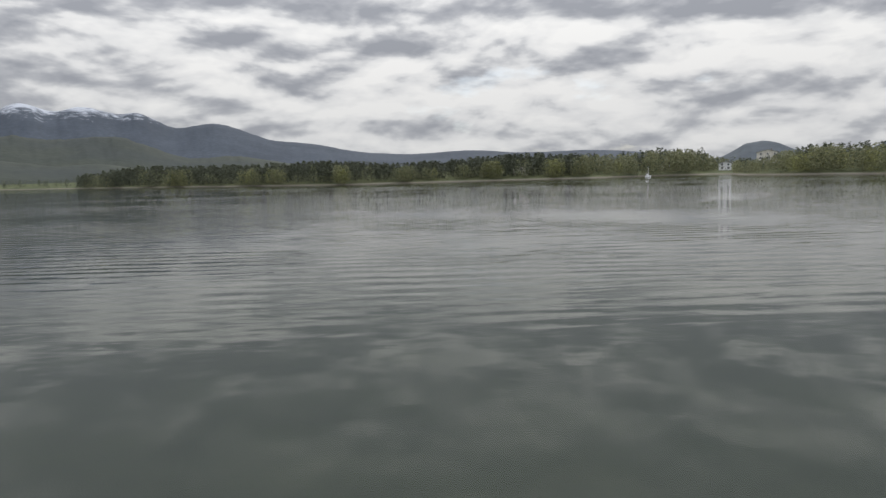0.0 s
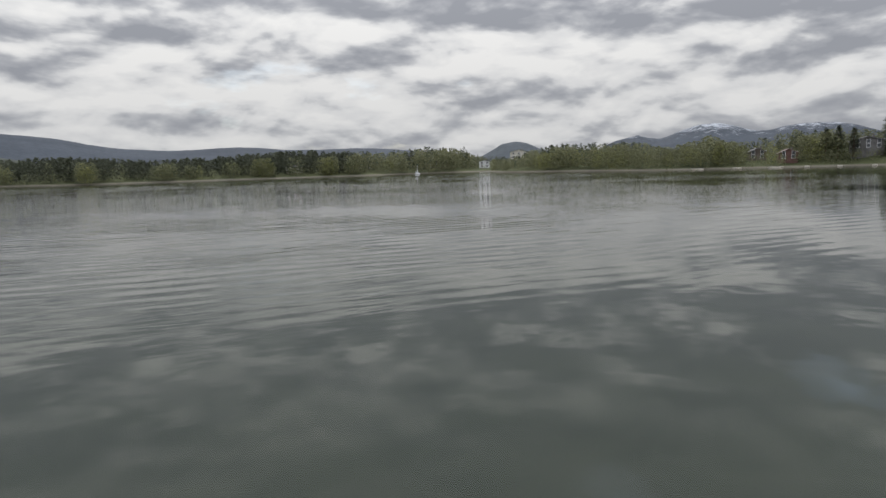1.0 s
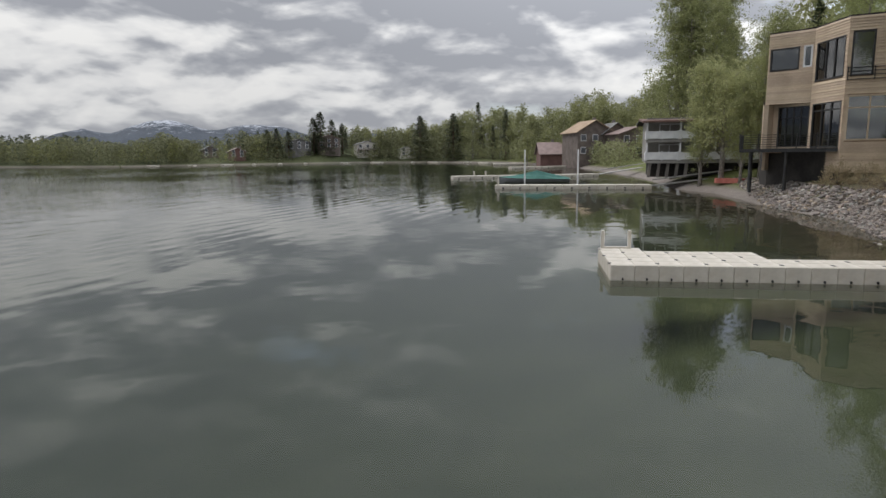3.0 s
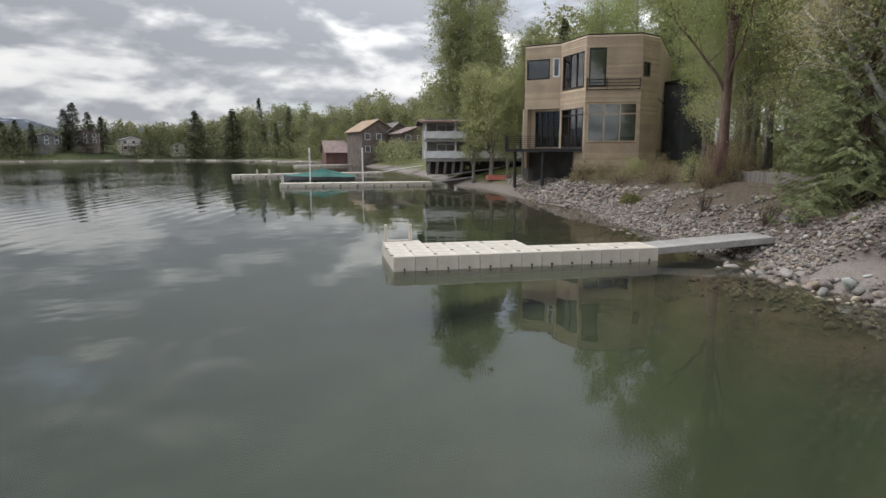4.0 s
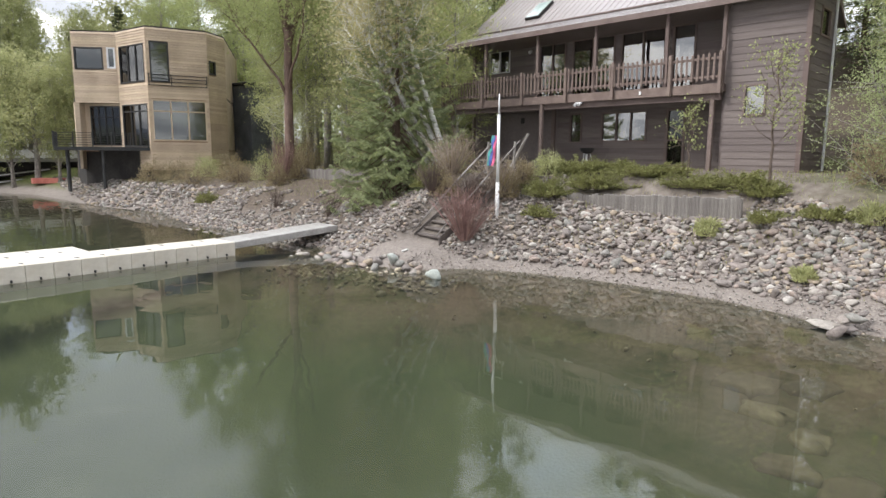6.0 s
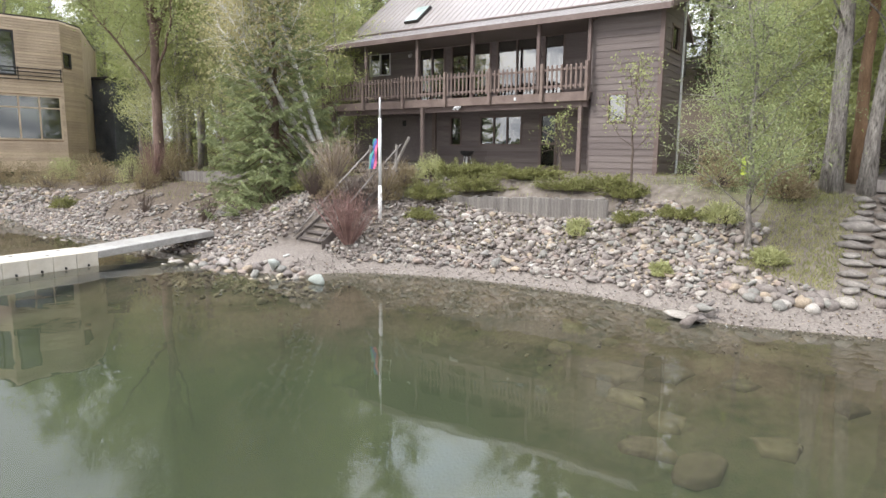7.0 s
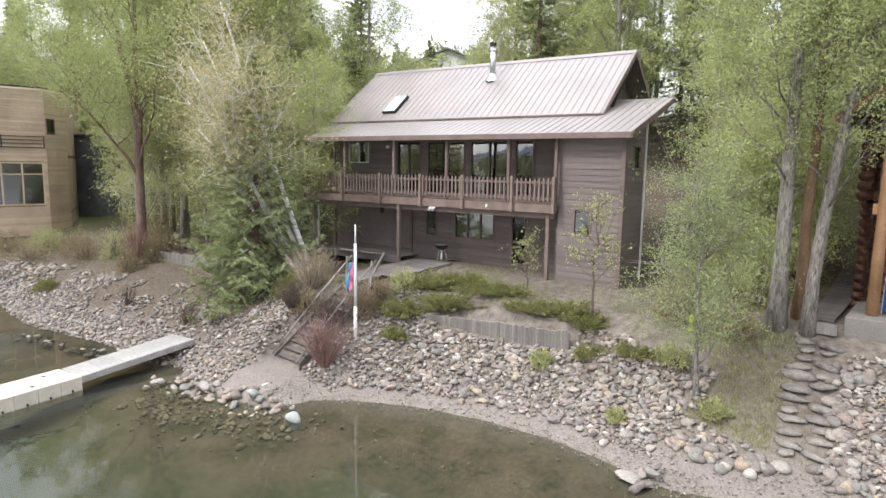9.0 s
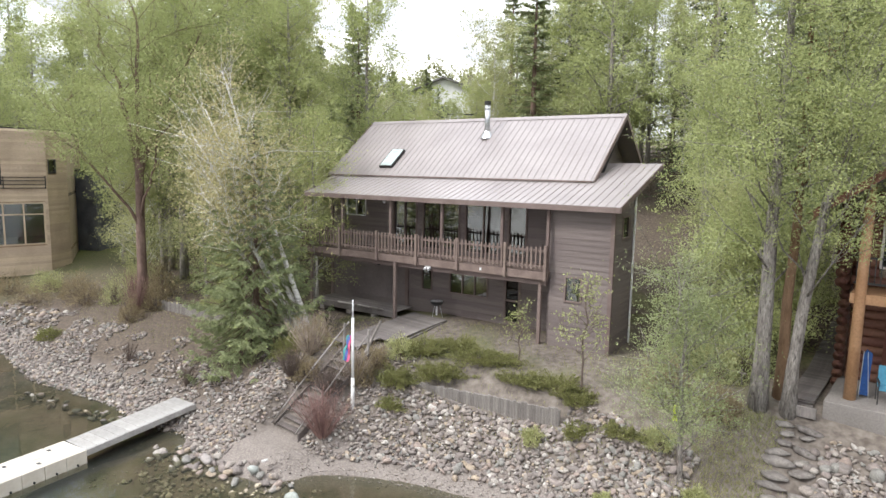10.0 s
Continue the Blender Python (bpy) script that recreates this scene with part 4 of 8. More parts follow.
def ribs(x0, x1, v0, z0, v1, z1, parent, step=0.305):
    L = math.hypot(v1 - v0, z1 - z0)
    a = math.atan2(z1 - z0, v1 - v0)
    me = Shape().add([(-0.022, 0, 0), (0.022, 0, 0), (0.012, 0, 0.018), (-0.012, 0, 0.018), (-0.022, 1, 0), (0.022, 1, 0), (0.012, 1, 0.018), (-0.012, 1, 0.018)],
                     [(0, 1, 2, 3), (4, 7, 6, 5), (0, 3, 7, 4), (3, 2, 6, 7), (2, 1, 5, 6)]).mesh("rib", M_ROOF)
    x = x0 + 0.08
    while x < x1:
        piece("rib", me, parent, (x, v0, z0 + 0.001), (a, 0, 0), (1, L, 1))
        x += step


roof = part("roof", slab(-15.45, -1.55, BRK_V - 0.05, BRK_Z + 0.05, RID_V, RID_Z), M_ROOF, house, "ribbed brown metal roof with a pale sheen")
ribs(-15.45, -1.55, BRK_V - 0.05, BRK_Z + 0.05, RID_V, RID_Z, roof)
porch = part("porch_roof", Shape().prism([(-14.6, EAVE_V, EAVE_Z), (0.35, EAVE_V, EAVE_Z), (0.35, BRK_V, BRK_Z), (-15.15, BRK_V, BRK_Z)], (0, 0, -0.07)), M_ROOF, house)
ribs(-14.6, 0.35, EAVE_V, EAVE_Z, BRK_V, BRK_Z, porch)
shed = part("shed_roof", slab(-2.28, 0.35, BRK_V + 0.002, BRK_Z + 0.001, 4.7, 6.87), M_ROOF, house)
ribs(-1.5, 0.35, BRK_V + 0.01, BRK_Z + 0.003, 4.7, 6.87, shed)
part("rear_roof", slab(-15.45, -1.55, RID_V + 0.002, RID_Z, 9.7, 5.8), M_ROOF, house)
part("ridge_cap", Shape().prism([(-15.47, RID_V - 0.17, RID_Z - 0.10), (-15.47, RID_V, RID_Z + 0.05), (-15.47, RID_V + 0.17, RID_Z - 0.10), (-15.47, RID_V, RID_Z - 0.0)], (13.94, 0, 0)), M_ROOF, house)
part("flashing", Shape().box(-15.2, -1.56, BRK_V - 0.10, BRK_V + 0.02, BRK_Z + 0.01, BRK_Z + 0.065), M_TRIM, house)
part("fascia", Shape().box(-14.6, 0.35, EAVE_V - 0.035, EAVE_V, EAVE_Z - 0.20, EAVE_Z - 0.02), M_TRIM, house)
for x in (0.352, -14.64):
    part("bargeboard", Shape().prism([(x, EAVE_V, EAVE_Z - 0.2), (x, EAVE_V, EAVE_Z + 0.02), (x, 4.7 if x > 0 else BRK_V, 6.89 if x > 0 else BRK_Z + 0.02), (x, 4.7 if x > 0 else BRK_V, 6.69 if x > 0 else BRK_Z - 0.16)], (0.04, 0, 0)), M_TRIM, house)
for x in (-1.548, -15.49):
    part("bargeboard", Shape().prism([(x, BRK_V, BRK_Z - 0.14), (x, BRK_V, BRK_Z + 0.07), (x, RID_V, RID_Z + 0.03), (x, RID_V, RID_Z - 0.20)], (0.04, 0, 0)), M_TRIM, house)
    part("bargeboard", Shape().prism([(x, RID_V + 0.002, RID_Z - 0.20), (x, RID_V + 0.002, RID_Z + 0.03), (x, 9.7, 5.83), (x, 9.7, 5.6)], (0.04, 0, 0)), M_TRIM, house)
part("soffit", Shape().box(-14.95, -2.2, -0.15, 1.93, 5.16, 5.19), M_WALLB, house)
# the shade under the gable overhang is put into this soffit's near-black
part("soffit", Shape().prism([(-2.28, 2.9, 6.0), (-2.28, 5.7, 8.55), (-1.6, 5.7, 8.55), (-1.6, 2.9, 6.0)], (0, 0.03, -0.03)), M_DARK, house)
g = window(3.35, 4.05, 6.55, 7.15, pose(-2.30, 0.25, 0, 0, 0, 90), house, glass=M_GLASS2, frame_mat=M_WHITE, w=0.05)
# skylight and flue on the roof
sl = (RID_Z - BRK_Z) / (RID_V - BRK_V)
rm = Matrix.Translation((-12.45, 2.62, BRK_Z + sl * (2.62 - BRK_V) + 0.06)) @ pose(0, 0, 0, math.degrees(math.atan(sl)))
sky_l = part("skylight", Shape().bbox(0, 0.78, 0, 1.35, 0, 0.14, 0.02, rm), M_DARK, house)
part("pane", Shape().box(0.05, 0.73, 0.05, 1.30, 0.143, 0.152, rm), pm("skylight_glass", (0.30, 0.37, 0.36), (0.40, 0.46, 0.45), 0.8, 4, 0.12, 0.02, spec=0.8), sky_l, "pale green skylight glass")
fx, fv = -7.69, 4.64
fz = BRK_Z + sl * (fv - BRK_V)
flue = part("flue", Shape().tube((fx, fv, fz - 0.1), (fx, fv, fz + 1.42), 0.13, n=16), M_STEEL, house, "galvanised stove flue", True)
part("flashing", Shape().tube((fx, fv, fz - 0.1), (fx, fv, fz + 0.24), 0.32, 0.14, 16), M_STEEL, flue)
part("cap", Shape().tube((fx, fv, fz + 1.44), (fx, fv, fz + 1.60), 0.15, 0.15, 16), M_BLACK, flue, "black rain cap")
part("band", Shape().tube((fx, fv, fz + 1.22), (fx, fv, fz + 1.28), 0.142, n=16), M_STEEL, flue)
part("downpipe", Shape().tube((0.06, 2.42, -0.2), (0.06, 2.42, 5.95), 0.04, n=8), M_WHITE, house, "pale downpipe")
# deck
deck = part("deck", Shape().box(-14.95, -2.32, 0.03, 1.93, DECK - 0.22, DECK - 0.03), M_TRIM, house, "long raised deck of brown boards")
dk = Shape().box(0, 1, 0, 0.138, 0, 0.03).mesh("deck_board", M_RAIL)
for i in range(13):
    piece("deck_board", dk, deck, (-14.95, 0.035 + i * 0.146, DECK - 0.029), (0, 0, 0), (12.62, 1, 1))
part("fascia", Shape().bbox(-15.0, -2.28, -0.03, 0.025, DECK - 0.30, DECK + 0.01, 0.008), M_RAIL, deck)
part("fascia", Shape().bbox(-15.05, -15.0, -0.03, 1.95, DECK - 0.30, DECK + 0.01, 0.008), M_RAIL, deck)
part("beam", Shape().box(-14.8, -2.4, 0.12, 0.26, DECK - 0.50, DECK - 0.225), M_TRIM, deck)
rp = Shape().bbox(-0.055, 0.055, -0.055, 0.055, -0.32, 1.0, 0.012).mesh("rail_post", M_RAIL)
for u in (-14.98, -12.55, -10.36, -8.22, -6.19, -4.03, -2.36):
    piece("rail_post", rp, deck, (u, -0.09, DECK), (0, 0, 0))
piece("rail_post", rp, deck, (-15.1, 1.85, DECK))
for zz in (0.17, 0.74):
    part("rail", Shape().bbox(-15.0, -2.3, -0.075, -0.035, DECK + zz, DECK + zz + 0.085, 0.008), M_RAIL, deck)
    part("rail", Shape().bbox(-15.1, -15.06, -0.03, 1.9, DECK + zz, DECK + zz + 0.085, 0.008), M_RAIL, deck)
pk = Shape().bbox(-0.036, 0.036, -0.012, 0.012, 0.10, 0.93, 0.006).mesh("picket", M_RAIL)
u = -14.85
rnd = random.Random(4)
while u < -2.4:
    piece("picket", pk, deck, (u, -0.095, DECK + rnd.uniform(-0.01, 0.01)), (0, rnd.uniform(-0.01, 0.01), 0))
    u += 0.178
for i in range(10):
    piece("picket", pk, deck, (-15.12, 0.12 + i * 0.178, DECK), (0, 0, math.pi / 2))
tp = Shape().bbox(-0.06, 0.06, -0.06, 0.06, 0, 1, 0.012).mesh("post", M_TRIM)
for u in (-14.85, -12.47, -9.69, -7.03, -4.26, -2.36):
    piece("post", tp, house, (u, 0.06, DECK), (0, 0, 0), (1, 1, 2.38))
for u, v in ((-14.6, 0.1), (-9.42, -0.02), (-2.65, 0.1)):
    piece("post", tp, house, (u, v + 0.08, -0.15), (0, 0, 0), (1.15, 1.15, 2.75))
part("flood_light", Shape().tube((-7.72, -0.06, DECK - 0.36), (-7.72, -0.16, DECK - 0.42), 0.04, 0.06, 10).tube((-7.55, -0.06, DECK - 0.36), (-7.55, -0.16, DECK - 0.42), 0.04, 0.06, 10).box(-7.76, -7.5, -0.06, 0.0, DECK - 0.38, DECK - 0.31), M_WHITE, house, "white twin floodlight under the deck")
part("lamp", Shape().bbox(-5.15, -5.07, -0.07, -0.03, DECK - 0.20, DECK - 0.09, 0.01), M_WHITE, house)
part("lamp", Shape().bbox(-11.95, -11.75, 1.85, 1.94, 1.9, 2.15, 0.02), M_BLACK, house, "dark wall lantern")
part("lamp", Shape().tube((-11.5, 1.93, 5.0), (-11.5, 1.80, 4.92), 0.05, 0.08, 10), M_WHITE, house)


# ---- trees and shrubs ----
def limb_tree(seed, height, spread, limbs, tips=5, lean=(0, 0), r=0.16, bend=0.25, first=0.3, rise=0.75, twig=0.9, curve=2.0, limb=0.36):
    """Wood of a broadleaved tree: trunk, limbs and twigs; returns its Shape and the twig ends."""
    rng = np.random.default_rng(seed)
    s, ends = Shape(), []
    n = 9
    pts, p = [], np.zeros(3)
    drift = np.array([lean[0], lean[1], 0.0])
    for i in range(n + 1):
        t = i / n
        pts.append(np.array([drift[0] * t ** curve * height + rng.normal() * bend * 0.35 * t, drift[1] * t ** curve * height + rng.normal() * bend * 0.35 * t, t * height * 0.93 - (0.6 if i == 0 else 0.15)]))
    rad = [r * (1.45 if i == 0 else 1) * (1 - 0.88 * i / n) + 0.012 for i in range(n + 1)]
    s.path(pts, rad, 8)
    for k in range(limbs):
        t = first + (0.97 - first) * (k + rng.uniform(0.1, 0.9)) / limbs
        f = t * n
        i = min(int(f), n - 1)
        base = pts[i] + (pts[i + 1] - pts[i]) * (f - i)
        az = k * 2.4 + rng.normal() * 0.5
        L = spread * (1.0 - 0.62 * (t - first) / (1 - first)) * rng.uniform(0.7, 1.2)
        d = np.array([math.cos(az), math.sin(az), rise * rng.uniform(0.5, 1.5)])
        d /= np.linalg.norm(d)
        q, lp = base.copy(), [base]
        for j in range(3):
            d = d + rng.normal(size=3) * 0.16 + np.array([0, 0, 0.10])
            d /= np.linalg.norm(d)
            q = q + d * L / 3
            lp.append(q.copy())
        r0 = max(0.012, rad[i] * limb)
        s.path(lp, [r0, r0 * 0.7, r0 * 0.45, 0.008], 5)
        for j in range(tips):
            w = rng.uniform(0.35, 1.0)
            a = lp[min(int(w * 3), 2)] + (lp[min(int(w * 3), 2) + 1] - lp[min(int(w * 3), 2)]) * (w * 3 - min(int(w * 3), 2))
            e = a + (d + rng.normal(size=3) * 0.8) * rng.uniform(0.35, 1.0) * twig
            s.tube(a, e, 0.010, 0.004, 3, False)
            ends.append((a, e))
        ends.append((lp[2], lp[3]))
    return s, ends


def crown(ends, per, size, seed, puff=0.32, along=0.6):
    """Leaves in clumps along the twigs, with some strays between them."""
    rng = np.random.default_rng(seed + 500)
    A, E_ = np.array([a for a, e in ends]), np.array([e for a, e in ends])
    clumps = 4
    base = np.repeat(np.arange(len(A)), clumps)
    mid = A[base] + (E_[base] - A[base]) * rng.uniform(1 - along, 1.15, len(base))[:, None] + rng.normal(size=(len(base), 3)) * puff * 0.8
    k = rng.integers(0, len(base), per * len(A))
    wide = np.where(rng.uniform(size=len(k)) < 0.22, 1.0, 0.42)[:, None] * puff
    C = mid[k] + rng.normal(size=(len(k), 3)) * wide * np.array([1, 1, 0.7])
    return leaf_quads(C, size, rng)


def broadleaf(name, m, label, height, spread, limbs, per, leaf, mats, seed, group="", **kw):
    puff = kw.pop("puff", 0.32)
    th = thing(name, m, label, "tree", group)
    s, ends = limb_tree(seed, height, spread, limbs, **kw)
    part("trunk", s, mats[0], th, smooth=True)
    V, F = crown(ends, per, leaf, seed, puff)
    V[:, 2] = np.maximum(V[:, 2], 0.25)
    part("crown", raw_mesh("crown", V, F, mats[1]), None, th)
    return th


def conifer(name, m, label, height, radius, mats, seed, group="", whorls=26, arms=7, sprigs=26, sprig=0.20, bare=0.06, droop=0.35):
    rng = np.random.default_rng(seed)
    th = thing(name, m, label, "tree", group)
    s = Shape().path([(0, 0, -0.2), (0, 0, height * 0.5), (0, 0, height)], [height * 0.016, height * 0.010, 0.01], 8)
    C, D = [], []
    for k in range(whorls):
        t = bare + (1 - bare) * (k + rng.uniform(0, 0.6)) / whorls
        z0 = t * height
        for j in range(arms):
            az = rng.uniform(0, 2 * math.pi)
            L = radius * (1 - t) ** 0.75 * rng.uniform(0.65, 1.15) + 0.12
            out = np.array([math.cos(az), math.sin(az), 0])
            tip = np.array([0, 0, z0]) + out * L + np.array([0, 0, -droop * L * (1 - t) + 0.25 * L * t])
            s.tube((0, 0, z0), tip, 0.012 + 0.012 * (1 - t), 0.004, 3, False)
            w = rng.uniform(0.12, 1.0, sprigs) ** 0.75
            side = np.array([-out[1], out[0], 0])
            off = rng.normal(size=(sprigs, 1)) * 0.22 * L * (1.1 - w[:, None])
            c = np.array([0, 0, z0]) + (tip - np.array([0, 0, z0])) * w[:, None] + side * off
            c[:, 2] -= np.abs(off[:, 0]) * 0.3 + 0.10 * L * np.sin(w * 3.1)  * 0.5
            C.append(c)
            D.append(out * 0.8 + side * np.sign(off) * 0.6 + np.array([0, 0, -0.12]))
    part("trunk", s, mats[0], th, smooth=True)
    V, F = leaf_quads(np.concatenate(C), sprig, rng, np.concatenate(D), 0.26, 0.75)
    part("crown", raw_mesh("crown", V, F, mats[1]), None, th)
    return th


def at(x, y, rz=0.0, s=1.0, sz=None, dz=0.0):
    """A pose on the ground, with a size."""
    return Matrix.LocRotScale((x, y, ground_z(x, y) + dz), Euler((0, 0, rz)), (s, s, sz or s))


# kinds for the woods, each first used where it stands
rnd = random.Random(11)
GRP = "wood behind the houses"
broad_a = broadleaf("broadleaf_tree", at(-27, 28, 0.4), "slender aspen in fresh pale green leaf", 15, 3.4, 30, 66, 0.062, (M_BARK, L_ASPEN), 1, GRP, r=0.15, tips=8, first=0.2, puff=0.34)
broad_b = broadleaf("broadleaf_tree", at(-19, 33, 1.4), "tall cottonwood in young green leaf", 18, 4.2, 34, 64, 0.066, (M_BARK, L_COTTON), 2, GRP, r=0.2, tips=8, first=0.2, puff=0.36)
broad_c = broadleaf("broadleaf_tree", at(-14.5, 40, 2.4), "thin birch with olive spring leaves", 14, 2.6, 26, 60, 0.058, (M_BIRCH, L_OLIVE), 3, GRP, r=0.11, tips=8, first=0.2, puff=0.3)
fir_a = conifer("conifer_tree", at(-3, 47, 0), "tall dark green fir tree", 19, 3.4, (M_BARKR, L_DARKFIR), 4, GRP, whorls=60, arms=5, sprig=0.23, sprigs=26)
fir_b = conifer("conifer_tree", at(-24, 37, 0), "slim green spruce on the slope", 15, 2.6, (M_BARKR, L_FIR), 5, GRP, whorls=60, arms=5, sprig=0.20, sprigs=24)
# the same trees for the farther shore, with their leaves in larger sprays
SHORE_G = "trees along the shore"
far_a = broadleaf("shore_tree", at(-70, 24, 0.4), "shore tree in pale green leaf", 15, 3.8, 22, 22, 0.24, (M_BARK, L_SHOREB), 6, SHORE_G, r=0.15, tips=4, first=0.05, puff=0.7)
far_b = broadleaf("shore_tree", at(-84, 22, 1.4), "tall shore cottonwood in young leaf", 18, 4.6, 24, 22, 0.27, (M_BARK, L_SHOREY), 7, SHORE_G, r=0.2, tips=4, first=0.05, puff=0.8)
far_c = conifer("shore_conifer", at(-96, 30, 0), "dark conifer by the shore", 19, 3.4, (M_BARKR, L_SHOREC), 8, SHORE_G, whorls=40, arms=5, sprig=0.5, sprigs=15)
kinds = (broad_a, broad_b, broad_c, fir_a, fir_b, far_a, far_b, far_c)
TALL = (15, 18, 14, 19, 15, 15, 18, 19)


def plant(k, x, y, s, sz=None, dz=0.0):
    """Another tree of a kind; over the brown house the wood stays low, so that the sky shows above its roof."""
    b, r = math.degrees(math.atan2(x - 2.6, y - 12.6)), math.hypot(x - 2.6, y - 12.6)
    if -52 < b < -31 and sz is None and r < 85:
        s = min(s, (r * math.tan(radians(19.0)) - ground_z(x, y)) / TALL[k])
        if s < 0.3:
            return None
    return copy_thing(kinds[k], at(x, y, rnd.uniform(0, 6.28), s, sz, dz))


# small trees over the roof line
for i in range(26):
    x, y = -34 + i * 1.3 + rnd.uniform(-1, 1), rnd.uniform(42, 58)
    plant(rnd.choice((2, 4, 0, 4, 2)), x, y, rnd.uniform(0.5, 0.8))
# the wood on the slope
for row, (y0, n) in enumerate(((29, 12), (34, 14), (41, 15), (50, 14))):
    for i in range(n):
        x = -50 + i * (72 / n) + rnd.uniform(-2, 2)
        y = y0 + rnd.uniform(-2, 2) + (3 if x > 0 else 0)
        if -17.5 < x < 4.5 and y < 38.5:
            continue
        if x > 3 and y < 42:
            continue
        if -47 < x < -33 and y < 31:
            continue
        plant(rnd.choice((0, 0, 1, 1, 2, 0, 4) if row else (0, 1, 0, 1)), x, y, rnd.uniform(0.8, 1.15))
for x, y, k, s in ((-26, 23.5, 1, 0.95), (-29, 25.5, 0, 1.1), (-23.5, 25.2, 0, 0.95), (-31, 29, 1, 1.0), (-25, 30, 1, 0.95), (-20, 28.5, 0, 0.9), (-28, 33, 0, 1.15), (-22, 36, 1, 1.0), (-33, 34, 1, 1.1), (-16.5, 29.5, 2, 0.75), (-15.8, 26.5, 2, 0.6), (-36, 30, 0, 1.0),
                   (-2.5, 50, 3, 0.7), (3, 47, 3, 1.0), (1, 53, 3, 1.0), (6.5, 45, 1, 1.0), (11, 36, 1, 0.9), (12, 44, 0, 1.1), (8.5, 48, 1, 1.1)):
    plant(k, x, y, s, s if k == 3 else None)


for b, r, top, k in ((-47.6, 50, 21.4, 4), (-49.5, 46, 13.5, 4), (-44.6, 56, 15.5, 4), (-43, 60, 16, 2), (-46, 52, 14, 0), (-41.5, 58, 15.5, 0), (-40, 62, 17, 4), (-38.6, 55, 15.5, 1), (-36.5, 52, 17, 0), (-35, 56, 20, 1), (-33, 50, 21, 0), (-31.5, 54, 23, 1), (-30, 50, 22, 2),
                     (-52.5, 44, 22, 1), (-54, 40, 21, 0), (-56, 42, 23, 1), (-58, 38, 22, 1), (-60, 44, 24, 0), (-62, 40, 23, 1), (-53, 36, 18, 2), (-28.5, 46, 22, 0), (-24, 44, 22, 1), (-22, 48, 24, 1), (-26.5, 52, 24, 2)):
    x, y = 9.3 + r * math.sin(radians(b)), 6 + r * math.cos(radians(b))
    s = (top - ground_z(x, y)) / TALL[k]
    plant(k, x, y, s * (0.8 if k == 4 else 0.95), s)
# the crest of the slope, far behind
for i in range(44):
    b, r = -54 + i * 0.62 + rnd.uniform(-0.4, 0.4), rnd.uniform(98, 128)
    k = rnd.choice((5, 6, 7, 5, 6))
    x, y = 9.3 + r * math.sin(radians(b)), 6 + r * math.cos(radians(b))
    s = (9.1 + r * math.tan(radians(rnd.uniform(6.2, 10.4) * (1.0 if k != 7 else 1.08))) - ground_z(x, y)) / TALL[k]
    plant(k, x, y, min(s, 1.2), s)
# two bare-stemmed pines over the ridge of the roof
pine = conifer("pine_tree", at(-13.1, 48.4), "tall dark pine with a long bare stem", 19, 3.0, (M_BARK, L_DARKFIR), 9, GRP, whorls=26, arms=5, sprig=0.2, sprigs=40, bare=0.36, droop=0.2)
copy_thing(pine, at(-10.6, 49.0, 2.0, 1.08))
copy_thing(pine, at(-15.5, 52.0, 4.0, 1.0))


def far_wood(name, spots, mat, cone, seed, label, n=56, leaf=1.0):
    """Far trees: ragged masses of foliage on the ground, too many to count."""
    rng = np.random.default_rng(seed)
    C, D, S = [], [], []
    for x, y, h in spots:
        z0 = ground_z(x, y)
        t = rng.uniform(0.04, 1, n)
        az = rng.uniform(0, 6.28, n)
        if cone:
            r = h * 0.21 * (1 - t) ** 0.9 * rng.uniform(0.4, 1.1, n) + 0.1
        else:
            r = h * 0.30 * np.sin(np.clip(t * 0.93 + 0.06, 0, 1) * 3.14) ** 0.6 * rng.uniform(0.5, 1.1, n) * (1 + 0.3 * np.sin(az * 2 + x))
        C.append(np.stack([x + np.cos(az) * r, y + np.sin(az) * r, z0 + t * h], 1))
        D.append(np.stack([np.cos(az), np.sin(az), -0.4 * np.ones(n) if cone else 0.3 * np.ones(n)], 1))
        S.append(np.full(n, leaf * h * (0.066 if cone else 0.062)))
    C, D, S = np.concatenate(C), np.concatenate(D), np.concatenate(S)
    V, F = leaf_quads(C, S, rng, D, 0.5)
    return tagged(new(name, raw_mesh(name, V, F, mat)), label, "trees", kind="stuff")


# undergrowth and young trees that close the slope behind
_r = np.random.default_rng(60)
_u = [(x, y, h) for x, y, h in zip(_r.uniform(-62, 26, 420), _r.uniform(36, 66, 420), _r.uniform(3.0, 8.0, 420)) if not (-20 < x < 3 and y < 44) and not (x > 2 and y < 44)]
far_wood("undergrowth", _u, L_COTTON, False, 61, "pale green young trees filling the slope", 320, 0.42)
_u = [(x, y, h) for x, y, h in zip(_r.uniform(-36, -14, 70), _r.uniform(25.5, 36, 70), _r.uniform(1.6, 4.2, 70)) if x < -17.5 and not (-48 < x < -29 and y < 31)]
far_wood("undergrowth", _u, L_ASPEN, False, 62, "pale green young growth behind the bank", 260, 0.42)

